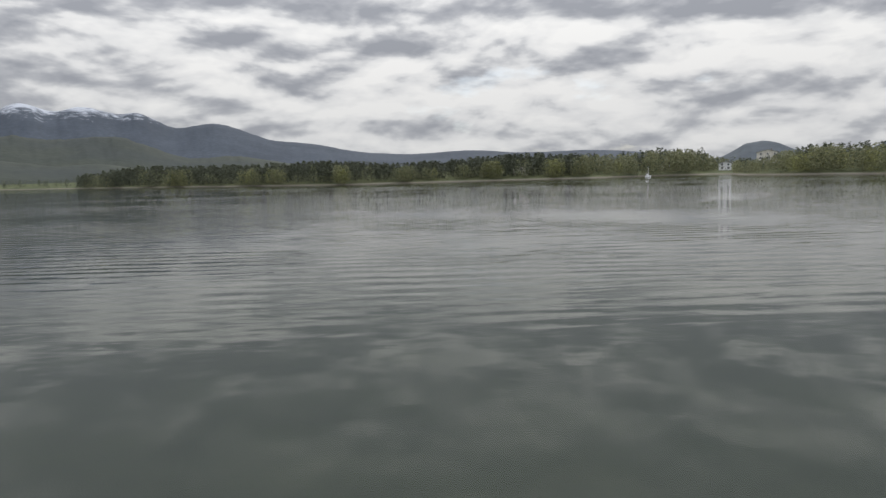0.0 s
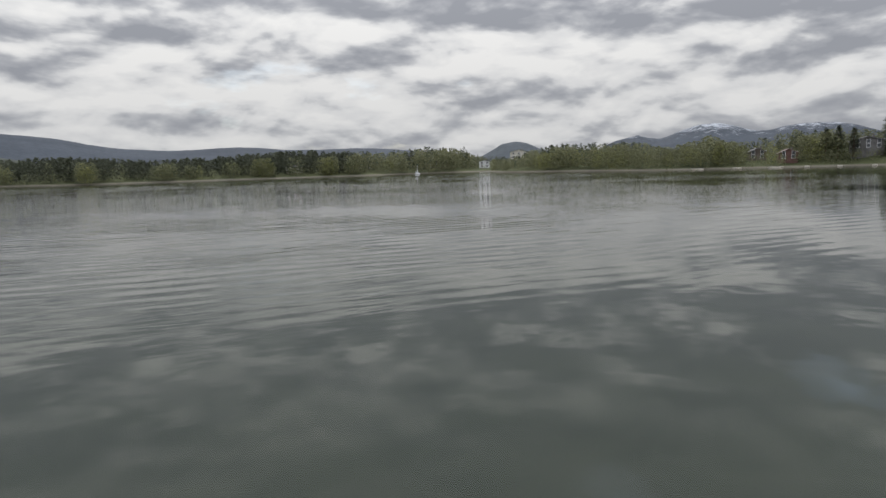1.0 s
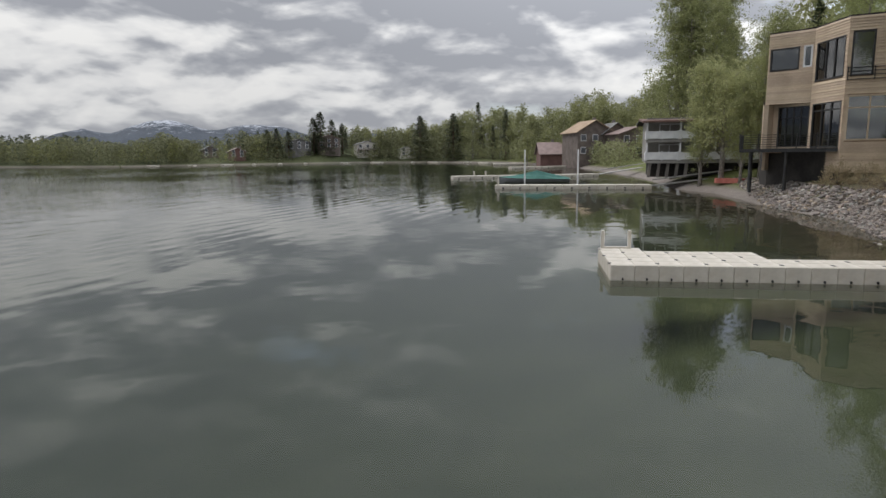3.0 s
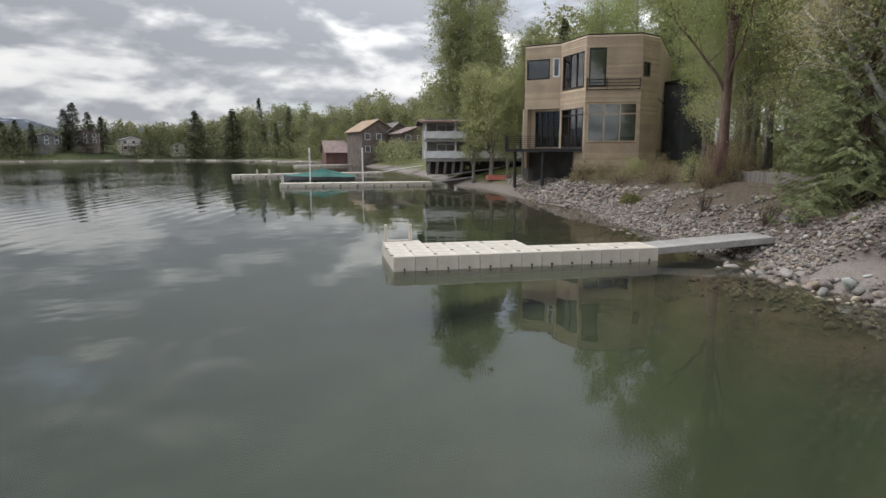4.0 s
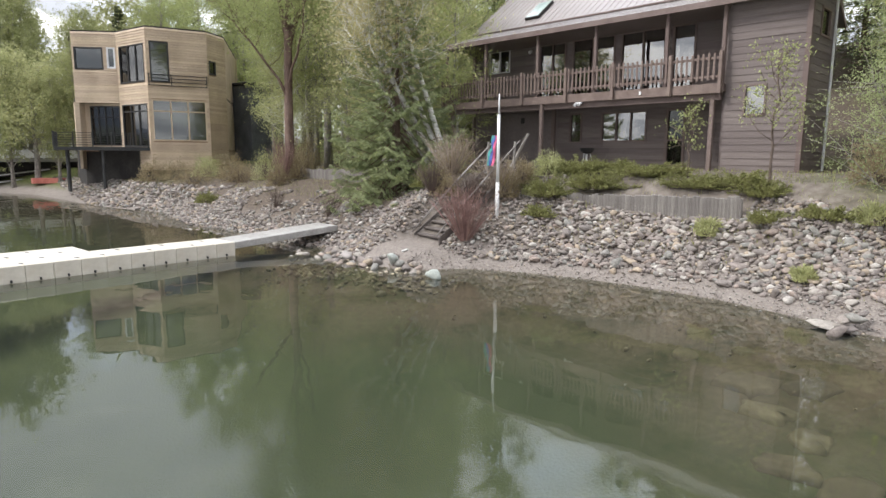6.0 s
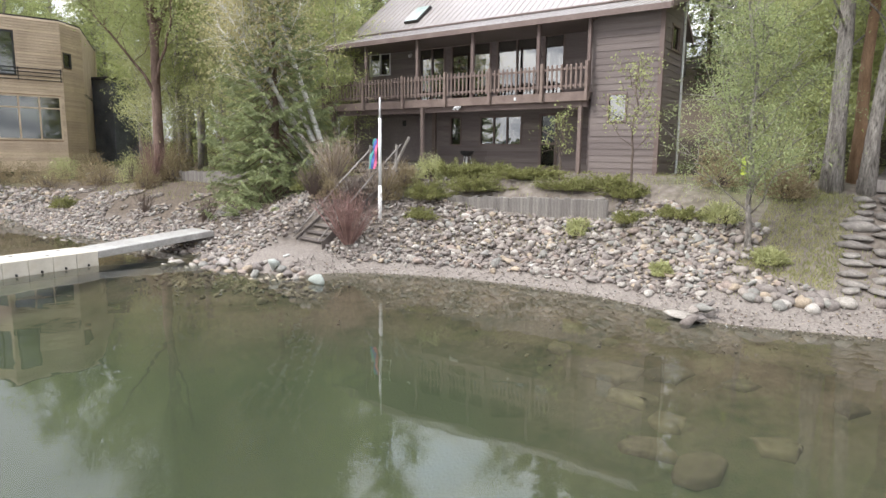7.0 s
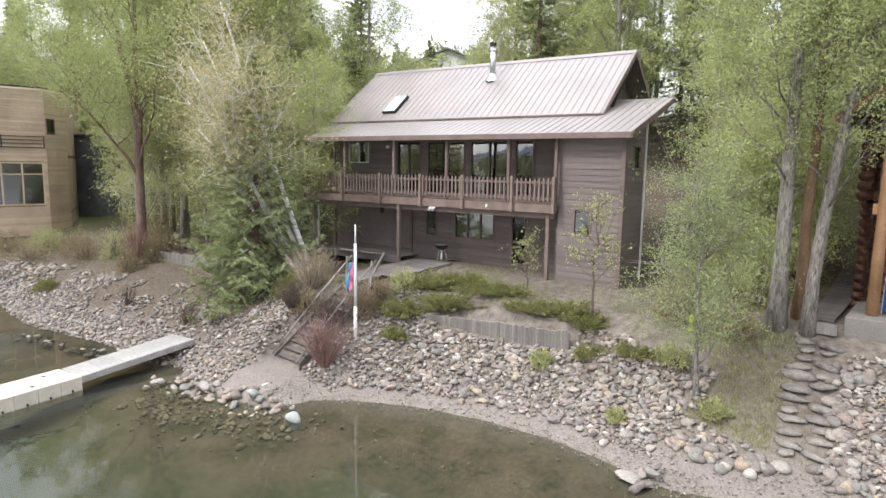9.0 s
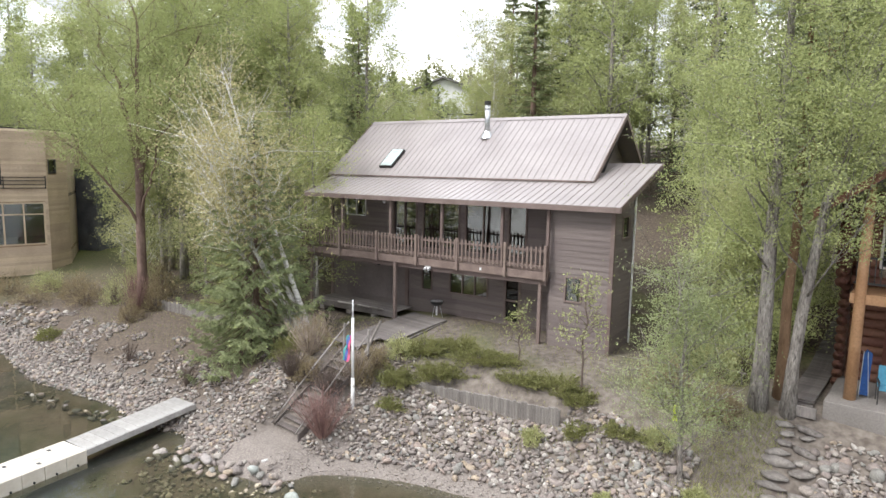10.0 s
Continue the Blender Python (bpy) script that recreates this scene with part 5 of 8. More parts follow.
# the tall cottonwood by the bank, its trunk red-brown and forked
tree = thing("broadleaf_tree", at(-22.3, 20.5, 0.6), "tall forked cottonwood with a red-brown trunk in thin young leaf", "tree", "trees on the bank")
part("trunk", Shape().path([(0, 0, -0.2), (0.05, 0.0, 1.5), (0.0, 0.1, 4.0), (0.12, 0.0, 6.5), (0.1, 0.05, 8.2)], [0.36, 0.25, 0.22, 0.20, 0.19], 10), M_BARKR, tree, "red-brown furrowed trunk", True)
_end = []
for k, (lx, ly, h, z0, sp) in enumerate(((-0.30, 0.10, 9.0, 7.6, 3.6), (0.10, -0.12, 10.0, 7.9, 3.6), (0.34, 0.2, 8.0, 7.4, 3.4), (0.5, -0.3, 5.5, 5.2, 2.4), (-0.55, -0.25, 6.0, 4.6, 2.8))):
    s, ends = limb_tree(121 + k, h, sp, 14, tips=9, lean=(lx, ly), r=0.12 if k < 3 else 0.06, first=0.2, bend=0.7, twig=1.4, curve=0.9)
    off = np.array([0.1, 0.03, z0])
    part("limb", Shape().add([tuple(np.array(v) + off) for v in s.v], s.f), M_BARKR, tree, smooth=True)
    _end += [(a + off, e + off) for a, e in ends]
V, F = crown(_end, 110, 0.048, 121, 0.5)
part("crown", raw_mesh("crown", V, F, L_COTTON), None, tree)
# spruce beside the steps
def spruce(name, m, label, height, radius, mats, seed, group="", whorls=34, arms=7):
    """A full spruce: boughs that hang and lift at their ends, side twigs along them, paler new tips."""
    rng = np.random.default_rng(seed)
    th = thing(name, m, label, "tree", group)
    s = Shape().path([(0, 0, -0.3), (0, 0, height * 0.5), (0.05, 0, height)], [height * 0.016, height * 0.009, 0.01], 8)
    C, D, T, TD = [], [], [], []
    for k in range(whorls):
        t = 0.02 + 0.97 * (k / whorls) ** 1.08
        az0 = rng.uniform(0, 6.28)
        for j in range(arms):
            az = az0 + j * 6.283 / arms + rng.normal() * 0.22
            L = radius * (1 - t) ** 0.82 * rng.uniform(0.72, 1.18) + 0.10
            out = np.array([math.cos(az), math.sin(az), 0.0])
            side = np.array([-out[1], out[0], 0.0])
            u = np.linspace(0, 1, 7)[1:]
            sag = (0.50 - 0.42 * t) * L
            line = np.array([0, 0, t * height]) + out * (u[:, None] * L) + np.array([0, 0, 1.0]) * (-sag * np.sin(u * 2.3) + 0.10 * L * u ** 3)[:, None]
            s.path([np.array([0, 0, t * height]), line[2], line[5]], [0.022 * (1 - t) + 0.006, 0.012, 0.004], 4)
            for q in range(int(7 + 12 * L)):
                w = rng.uniform(0.15, 1.0) ** 0.8
                p = np.array([np.interp(w, u, line[:, i]) for i in range(3)])
                sg = rng.choice((-1, 1))
                l2 = (0.34 * L * (1.08 - w) + 0.07) * rng.uniform(0.6, 1.2)
                d2 = out * 0.75 + side * sg * 0.8 + np.array([0, 0, -0.35])
                d2 /= np.linalg.norm(d2)
                n2 = int(6 + l2 * 40)
                v = np.linspace(0.1, 1, n2)[:, None]
                C.append(p + d2 * l2 * v + rng.normal(size=(n2, 3)) * 0.022)
                D.append(np.repeat((d2 + np.array([0, 0, -0.15]))[None], n2, 0))
                if rng.uniform() < 0.8:
                    T.append(p + d2 * l2 * 1.04 + rng.normal(size=(2, 3)) * 0.02)
                    TD.append(np.repeat(d2[None], 2, 0))
    part("trunk", s, mats[0], th, smooth=True)
    V, F = leaf_quads(np.concatenate(C), 0.066, rng, np.concatenate(D), 0.20, 0.6)
    part("crown", raw_mesh("crown", V, F, mats[1]), None, th)
    V, F = leaf_quads(np.concatenate(T), 0.05, rng, np.concatenate(TD), 0.22, 0.6)
    part("new_growth", raw_mesh("new_growth", V, F, mats[2]), None, th, "pale green new tips")
    return th


spruce("spruce_tree", at(-12.4, 20.6, 0, 1), "full green spruce with hanging branch tips", 9.6, 3.35, (M_BARKR, L_FIR, L_TIPS), 22, "trees on the bank")
# birch clump, several leaning white stems
birch = thing("birch_clump", at(-10.9, 22.1), "clump of leaning white birch stems with yellowish catkins", "tree", "trees on the bank")
_end = []
for k, (lx, ly, h, ox, oy) in enumerate(((-0.40, -0.45, 6.5, -0.30, -0.1), (-0.36, -0.40, 7.5, -0.12, 0.1), (-0.31, -0.35, 9.0, -0.02, -0.12), (-0.26, -0.30, 10.0, 0.10, 0.08), (-0.19, -0.22, 11.5, 0.25, 0.02))):
    s, ends = limb_tree(30 + k, h, 1.7, 16, tips=8, lean=(lx, ly), r=0.115, first=0.5, twig=1.1, curve=0.95, bend=0.2)
    part("stem", Shape().add([(x + ox, y + oy, z) for x, y, z in s.v], s.f), M_BIRCH, birch, smooth=True)
    _end += [(a + np.array([ox, oy, 0]), e + np.array([ox, oy, 0])) for a, e in ends]
V, F = crown(_end, 30, 0.042, 31, 0.5)
part("crown", raw_mesh("crown", V, F, L_BIRCHY), None, birch)
# young aspens between the tan house and the spruce
for k, (x, y, h) in enumerate(((-19.8, 22.6, 8.5), (-17.6, 24.0, 10.0), (-15.6, 22.6, 7.6), (-24.6, 21.6, 7.5), (-14.2, 25.0, 9.5), (-20.8, 25.5, 11.0))):
    broadleaf("aspen_tree", at(x, y, k * 1.1), "young aspen with a thin grey stem and pale green leaves", h, 2.0, 20, 80, 0.044, (M_BIRCH if k % 2 else M_BARK, L_ASPEN if k % 3 else L_OLIVE), 40 + k, "young aspens on the bank", r=0.065, tips=8, first=0.15, puff=0.34)
# the two cottonwoods by the cabin, and the orange trunk between
broadleaf("cottonwood_tree", at(5.45, 25.35, 0.2), "tall cottonwood with a straight grey trunk in bright young leaf", 16.5, 4.3, 36, 250, 0.032, (M_BARK, L_COTTON), 51, "cottonwoods by the cabin", r=0.215, tips=9, first=0.22, limb=0.2, puff=0.34, twig=1.5, bend=0.35)
broadleaf("cottonwood_tree", at(6.2, 25.45, 0.0), "leaning grey cottonwood trunk with bright young leaves", 15.0, 4.2, 32, 240, 0.032, (M_BARK, L_COTTON), 52, "cottonwoods by the cabin", r=0.17, tips=9, first=0.24, limb=0.2, puff=0.34, twig=1.5, lean=(0.17, 0.02), bend=0.3)
broadleaf("pine_tree", at(5.85, 26.1, 0.0), "pine with an orange-brown trunk behind the cottonwoods", 15.0, 2.6, 22, 50, 0.07, (M_BARKO, L_FIR), 53, "cottonwoods by the cabin", r=0.155, tips=8, first=0.35, puff=0.4)
# shrubby tree on the bank, saplings by the house
broadleaf("shrub_tree", at(4.45, 21.9, 0.5), "small grey-green shrubby tree rooted in the stones", 6.1, 1.75, 32, 70, 0.026, (M_BARK, L_GREY), 61, r=0.06, tips=9, first=0.14, puff=0.22, twig=0.7, lean=(-0.05, 0))
broadleaf("sapling", at(0.95, 23.2, 0.5), "thin sapling with a few yellow-green leaves", 3.9, 1.1, 14, 11, 0.04, (M_TWIG, L_ASPEN), 62, "saplings by the house", r=0.028, tips=5, first=0.3, puff=0.13, twig=0.45)
broadleaf("sapling", at(-1.6, 23.6, 1.5), "thin sapling with a few yellow-green leaves", 2.3, 0.7, 9, 9, 0.04, (M_TWIG, L_ASPEN), 63, "saplings by the house", r=0.02, tips=4, first=0.35, puff=0.12, twig=0.35)
for k, (x, y, h, mt) in enumerate(((3.6, 31.0, 6.0, L_OLIVE), (4.4, 29.0, 5.0, L_ASPEN), (3.4, 35.0, 9.0, L_COTTON), (4.6, 33.0, 10.0, L_COTTON), (5.2, 37.5, 12.0, L_ASPEN), (0.5, 38.5, 11.0, L_COTTON), (9.5, 40, 13, L_COTTON), (3.2, 42, 14, L_ASPEN))):
    broadleaf("broadleaf_tree", at(x, y, k), "leafy tree on the slope behind the house", h, 2.6, 24, 110, 0.044, (M_BARK, mt), 70 + k, "wood behind the houses", r=0.1, tips=8, first=0.12, puff=0.42)


def mound(name, x, y, w, d, h, mat, seed, label, n=2600, sprig=0.07, category="shrub", group="", stems=20, z=None):
    """A low spreading shrub: stems and a ragged mass of sprigs."""
    rng = np.random.default_rng(seed)
    th = thing(name, pose(x, y, ground_z(x, y) if z is None else z), label, category, group)
    az, el = rng.uniform(0, 2 * math.pi, n), np.arcsin(rng.uniform(-0.05, 1, n))
    lump = 0.72 + 0.28 * np.sin(az * 3 + seed) * np.cos(el * 4 + seed) + rng.normal(size=n) * 0.10
    rr = lump * rng.uniform(0.55, 1.0, n) ** 0.5
    C = np.stack([np.cos(az) * np.cos(el) * w * rr, np.sin(az) * np.cos(el) * d * rr, np.maximum(np.sin(el) * h * rr, 0.02)], 1)
    D = C / np.array([w, d, h]) + np.array([0, 0, 0.35])
    s = Shape()
    for k in range(stems):
        e = C[rng.integers(0, n)]
        s.path([(e[0] * 0.1, e[1] * 0.1, -0.05), (e[0] * 0.55, e[1] * 0.55, e[2] * 0.6), e], [0.018, 0.012, 0.004], 4)
    part("brushwood", s, M_TWIG, th, kind="stuff")
    V, F = leaf_quads(C, sprig, rng, D, 0.34)
    part("foliage", raw_mesh("foliage", V, F, mat), None, th)
    return th


def juniper(x, y, w, d, h, seed):
    """A spreading juniper: stems that fan out low, each one feathered with short sprays, gaps between them."""
    rng = np.random.default_rng(seed)
    th = thing("juniper", pose(x, y, ground_z(x, y)), "spreading yellow-green juniper on the terrace edge", "shrub", "junipers")
    s, C, D = Shape(), [], []
    n = int(90 * w * d + 40)
    for k in range(n):
        az, el = rng.uniform(0, 6.283), rng.uniform(0.02, 1.1) ** 1.3
        rr = rng.uniform(0.55, 1.12) * (0.85 + 0.2 * math.sin(az * 3 + seed))
        tip = np.array([math.cos(az) * math.cos(el) * w * rr, math.sin(az) * math.cos(el) * d * rr, h * (0.18 + math.sin(el) * 0.85 * rr) + rng.normal() * 0.03])
        root = np.array([tip[0] * 0.18, tip[1] * 0.18, 0.0])
        mid = root * 0.45 + tip * 0.55 + np.array([0, 0, -0.06 * h])
        s.path([root, mid, tip], [0.014, 0.009, 0.003], 3)
        way = tip - mid
        way /= np.linalg.norm(way) + 1e-6
        q = int(46 * (0.5 + np.linalg.norm(tip - root)))
        u = rng.uniform(0.25, 1.08, q) ** 0.7
        c = root + (tip - root) * u[:, None] + rng.normal(size=(q, 3)) * np.array([0.085, 0.085, 0.045]) * (1.15 - u[:, None] * 0.6)
        c[:, 2] = np.maximum(c[:, 2], 0.02)
        C.append(c)
        D.append(np.repeat((way + np.array([0, 0, 0.45]))[None], q, 0) + rng.normal(size=(q, 3)) * 0.4)
    part("brushwood", s, M_TWIG, th, kind="stuff")
    V, F = leaf_quads(np.concatenate(C), 0.042, rng, np.concatenate(D), 0.30)
    part("foliage", raw_mesh("foliage", V, F, L_JUNI), None, th)
    return th


for k, (x, y, w, d, h) in enumerate(((-4.75, 20.9, 1.05, 0.8, 0.72), (-3.7, 21.9, 1.3, 0.95, 0.58), (-3.0, 23.3, 1.7, 0.95, 0.45), (-5.0, 22.6, 1.2, 1.1, 0.55), (-4.2, 23.6, 1.1, 0.9, 0.45), (-0.9, 22.9, 1.1, 0.6, 0.42), (0.2, 23.1, 1.1, 0.65, 0.5), (0.95, 22.9, 0.8, 0.7, 0.45), (1.45, 22.0, 0.45, 0.8, 0.35), (2.6, 22.4, 0.75, 0.5, 0.36), (-4.3, 20.2, 0.6, 0.45, 0.38))):
    juniper(x, y, w, d, h, 80 + k)
for k, (x, y, w, h, mt) in enumerate(((-8.4, 20.3, 1.2, 1.7, L_DRY), (-7.6, 19.3, 0.7, 0.9, L_DRY), (-5.75, 20.2, 0.6, 1.2, L_DRY), (-9.4, 21.0, 1.0, 1.0, L_OLIVE), (-5.8, 20.9, 0.7, 1.0, L_DRY), (-5.4, 21.8, 0.8, 0.9, L_OLIVE), (0.35, 21.4, 0.5, 0.5, L_OLIVE), (3.0, 20.6, 0.35, 0.35, L_OLIVE), (-23.9, 16.7, 0.9, 0.6, L_JUNI),
                                      (-26.5, 19.4, 1.4, 1.3, L_DRY), (-29.5, 17.8, 1.6, 1.4, L_DRY), (-32.2, 17.6, 1.3, 1.5, L_DRY), (-20.9, 19.2, 0.8, 1.4, L_DRY), (-24.8, 20.2, 1.0, 2.0, L_OLIVE), (-13.8, 20.6, 0.8, 0.8, L_OLIVE), (3.6, 22.6, 0.7, 0.6, L_OLIVE), (5.0, 21.6, 0.5, 0.4, L_OLIVE), (-16.5, 21.9, 1.0, 0.7, L_JUNI), (-18.8, 22.3, 1.0, 0.6, L_OLIVE))):
    mound("bush", x, y, w, w * 0.9, h, mt, 100 + k, "scrubby bush among the stones of the bank", 2200, 0.045, group="bushes on the bank", stems=34)
for k, (x, y, w, h, mt) in enumerate(((-28.2, 19.6, 1.5, 1.7, L_DRY), (-30.8, 19.0, 1.3, 1.5, L_OLIVE), (-33.8, 16.6, 1.5, 1.6, L_DRY), (-25.6, 22.0, 1.6, 2.4, L_OLIVE), (-23.0, 21.8, 1.2, 2.6, L_DRY), (-21.2, 20.6, 0.9, 1.8, L_DRY), (-18.0, 22.8, 1.3, 1.6, L_ASPEN), (-16.0, 24.0, 1.4, 2.0, L_ASPEN), (-14.2, 22.6, 1.0, 1.2, L_OLIVE), (-19.6, 24.4, 1.6, 2.6, L_ASPEN), (-22.0, 24.0, 1.6, 3.0, L_COTTON), (-27.0, 23.0, 1.8, 3.0, L_OLIVE), (-9.6, 20.1, 0.9, 0.9, L_JUNI), (-10.4, 21.3, 0.9, 0.8, L_JUNI), (3.0, 24.6, 1.0, 1.6, L_DRY), (4.0, 26.4, 1.0, 1.8, L_OLIVE), (4.6, 24.4, 0.8, 1.0, L_DRY), (4.4, 27.6, 1.2, 2.6, L_COTTON), (2.4, 28.6, 1.0, 1.5, L_OLIVE), (3.2, 30.4, 1.3, 2.4, L_ASPEN), (2.2, 32.4, 1.3, 2.2, L_OLIVE), (4.9, 30.6, 1.3, 2.8, L_COTTON), (3.3, 26.9, 0.9, 1.4, L_GREY), (2.7, 34.6, 1.6, 3.0, L_COTTON), (4.6, 35.2, 1.6, 3.4, L_ASPEN), (1.6, 36.6, 1.6, 3.2, L_OLIVE))):
    mound("bush", x, y, w, w * 0.9, h, mt, 140 + k, "loose brushy bush under the trees of the bank", 2600, 0.055, group="bushes on the bank", stems=30)
# red-stemmed shrub by the steps
def bare_shrub(name, x, y, h, w, mat, n, seed, label):
    rng = np.random.default_rng(seed)
    th = thing(name, pose(x, y, ground_z(x, y)), label, "shrub")
    s = Shape()
    for k in range(n):
        az, t = rng.uniform(0, 6.28), rng.uniform(0.1, 1) * w
        hh = h * rng.uniform(0.55, 1.0)
        b = np.array([math.cos(az), math.sin(az), 0])
        p0, p1, p2 = b * 0.12 * t, b * t * 0.55 + np.array([0, 0, hh * 0.5]), b * t + np.array([0, 0, hh])
        s.path([p0, p1, p2], [0.009, 0.007, 0.003], 3)
        for q in range(2):
            a = p1 + (p2 - p1) * rng.uniform(0.1, 0.8)
            s.tube(a, a + np.array([rng.normal() * 0.15, rng.normal() * 0.15, rng.uniform(0.1, 0.3)]), 0.005, 0.002, 3, False)
    part("brushwood", s, mat, th, kind="stuff")
    return th


bare_shrub("red_shrub", -5.45, 18.25, 1.65, 1.15, M_REDTWIG, 210, 7, "leafless red-stemmed shrub beside the wooden steps")
bare_shrub("bare_shrub", -6.2, 19.2, 1.2, 0.8, M_TWIG, 120, 17, "bare brown brush leaning over the wooden steps")
bare_shrub("bare_shrub", -5.9, 20.0, 1.5, 1.0, M_TANTWIG, 80, 27, "tan leafless brush beside the wooden steps")
bare_shrub("bare_shrub", -8.0, 19.8, 1.5, 1.2, M_TANTWIG, 90, 28, "tan leafless brush below the spruce")
bare_shrub("bare_shrub", -8.9, 20.6, 1.3, 1.0, M_TANTWIG, 60, 29, "tan leafless brush below the spruce")
bare_shrub("bare_shrub", -7.9, 18.9, 1.1, 0.7, M_TWIG, 90, 18, "bare brown brush beside the wooden steps")
bare_shrub("bare_shrub", -12.6, 17.6, 0.9, 0.7, M_TWIG, 40, 8, "bare twiggy shrub among the stones")
bare_shrub("bare_shrub", -21.6, 19.8, 2.4, 0.9, M_REDTWIG, 110, 9, "bare reddish brush at the cottonwood's foot")
bare_shrub("bare_shrub", -17.0, 17.4, 0.9, 0.6, M_TWIG, 40, 10, "bare twiggy shrub among the stones")

# ---- wooden steps, boardwalk, low stake walls ----
M_STEP = pm("step_wood", (0.09, 0.076, 0.068), (0.165, 0.142, 0.128), 1.2, 16, 0.9, 0.3, vary=0.2)
steps = thing("wooden_steps", pose(-6.72, 17.95, 0.55, 0, 0, -3), "weathered wooden steps with pole handrails up the stone bank", "steps")
tread = Shape().bbox(-0.62, 0.62, -0.13, 0.15, -0.03, 0.025, 0.008).mesh("tread", M_STEP)
for i in range(11):
    piece("tread", tread, steps, (0, 0.05 + i * 0.255, 0.10 + i * 0.188))
for x in (-0.66, 0.66):
    part("stringer", Shape().prism([(x, -0.15, -0.15), (x, 2.85, 2.02), (x, 2.85, 2.22), (x, -0.15, 0.12)], (0.05 if x > 0 else -0.05, 0, 0)), M_STEP, steps)
    part("handrail", Shape().path([(x, -0.25, 0.16), (x, 1.4, 1.66), (x, 3.0, 3.02)], [0.026, 0.03, 0.026], 8), M_GREYWOOD, steps, smooth=True)
    part("post", Shape().path([(x, 2.75, 1.9), (x, 2.8, 3.0)], [0.045, 0.04], 8), M_GREYWOOD, steps)
part("post", Shape().path([(0.5, 2.6, 1.9), (0.72, 3.3, 3.25)], [0.05, 0.045], 8), M_GREYWOOD, steps)

walkway = thing("boardwalk", pose(0, 0, 0), "grey weathered boardwalk from the steps to the house", "boardwalk")
bw = Shape().bbox(0, 1, 0, 0.135, -0.04, 0, 0.006).mesh("plank", M_BOARDWALK)
rnd = random.Random(8)
for i in range(38):
    y = 20.95 + i * 0.142
    x0 = -8.0 - (y - 20.9) * 0.17 + rnd.uniform(-0.02, 0.02)
    piece("plank", bw, walkway, (x0, y, 2.76 + rnd.uniform(-0.004, 0.004)), (0, 0, radians(-4)), (2.0 - (0.7 if i < 10 else 0), 1, 1))
for x0, x1 in ((-6.05, -6.95), (-7.9, -8.8)):
    part("joist", Shape().prism([(x0 - 0.03, 22.4, 2.45), (x1 - 0.03, 26.3, 2.45), (x1 - 0.03, 26.3, 2.715), (x0 - 0.03, 22.4, 2.715)], (0.06, 0, 0)), M_BOARDWALK, walkway)
terrace = thing("boardwalk", house.matrix_world.copy(), "dark wooden boardwalk along the house front", "boardwalk")
for i in range(9):
    piece("plank", bw, terrace, (-14.6, 0.35 + i * 0.145, 0.22), (0, 0, 0), (5.0, 1, 1))
part("edge_beam", Shape().bbox(-14.6, -9.6, 0.26, 0.345, -0.05, 0.225, 0.01), M_BOARDWALK, terrace)
part("edge_rail", Shape().bbox(-12.9, -10.2, 0.15, 0.22, 0.24, 0.31, 0.01), M_GREYWOOD, terrace, "pale timber lying on the edge")
for x in (-14.2, -12.5, -11, -9.8):
    part("block", Shape().bbox(x, x + 0.25, 0.3, 0.6, -0.25, -0.02, 0.02), M_GREYWOOD, terrace)


def stake_wall(name, p0, p1, top0, top1, high, label, w=0.125, seed=0):
    th = thing(name, pose(0, 0, 0), label, "retaining wall")
    a, b = Vector(p0), Vector(p1)
    n = int((b - a).length / w)
    rnd = random.Random(seed)
    me = Shape().add([(-0.5, -0.25, 0), (0.5, -0.25, 0), (0.55, 0.25, 0), (-0.55, 0.25, 0), (-0.48, -0.2, 0.97), (0.48, -0.2, 0.97), (0.5, 0.25, 1), (-0.5, 0.25, 1), (0, -0.36, 0), (0, -0.33, 0.98)],
                     [(0, 8, 9, 4), (8, 1, 5, 9), (1, 2, 6, 5), (2, 3, 7, 6), (3, 0, 4, 7), (4, 9, 5, 6, 7)]).mesh("stake", pm("stake_wood", (0.14, 0.126, 0.114), (0.275, 0.252, 0.232), 3.0, 16, 0.9, 0.5, vary=0.2, stretch=(3, 3, 0.5), dirt=(0.085, 0.075, 0.066), vein=0.4))
    az = math.atan2(b.y - a.y, b.x - a.x)
    for i in range(n):
        t = (i + 0.5) / n
        p = a.lerp(b, t)
        top = top0 + (top1 - top0) * t + rnd.uniform(-0.05, 0.025)
        piece("stake", me, th, (p.x, p.y, top - high), (rnd.uniform(-0.03, 0.0), rnd.uniform(-0.012, 0.012), az), (w * 1.04, w, high))
    return th


stake_wall("stake_wall", (-4.35, 21.2), (0.85, 22.05), 1.98, 2.12, 0.75, "low retaining wall of weathered upright stakes", 0.095, seed=1)
stake_wall("stake_wall", (-21.4, 20.7), (-12.3, 21.7), 2.35, 2.55, 0.85, "low fence of weathered grey upright boards", 0.14, seed=2)
rail_f = thing("fence_rail", pose(0, 0, 0), "grey rail fence behind the stake wall", "fence")
for x in (-15.2, -14.1, -13.0):
    part("post", Shape().bbox(x - 0.05, x + 0.05, 21.8, 21.9, 2.0, 3.0, 0.01), M_GREYWOOD, rail_f)
part("rail", Shape().bbox(-15.4, -12.7, 21.76, 21.80, 2.82, 2.94, 0.01), M_GREYWOOD, rail_f)

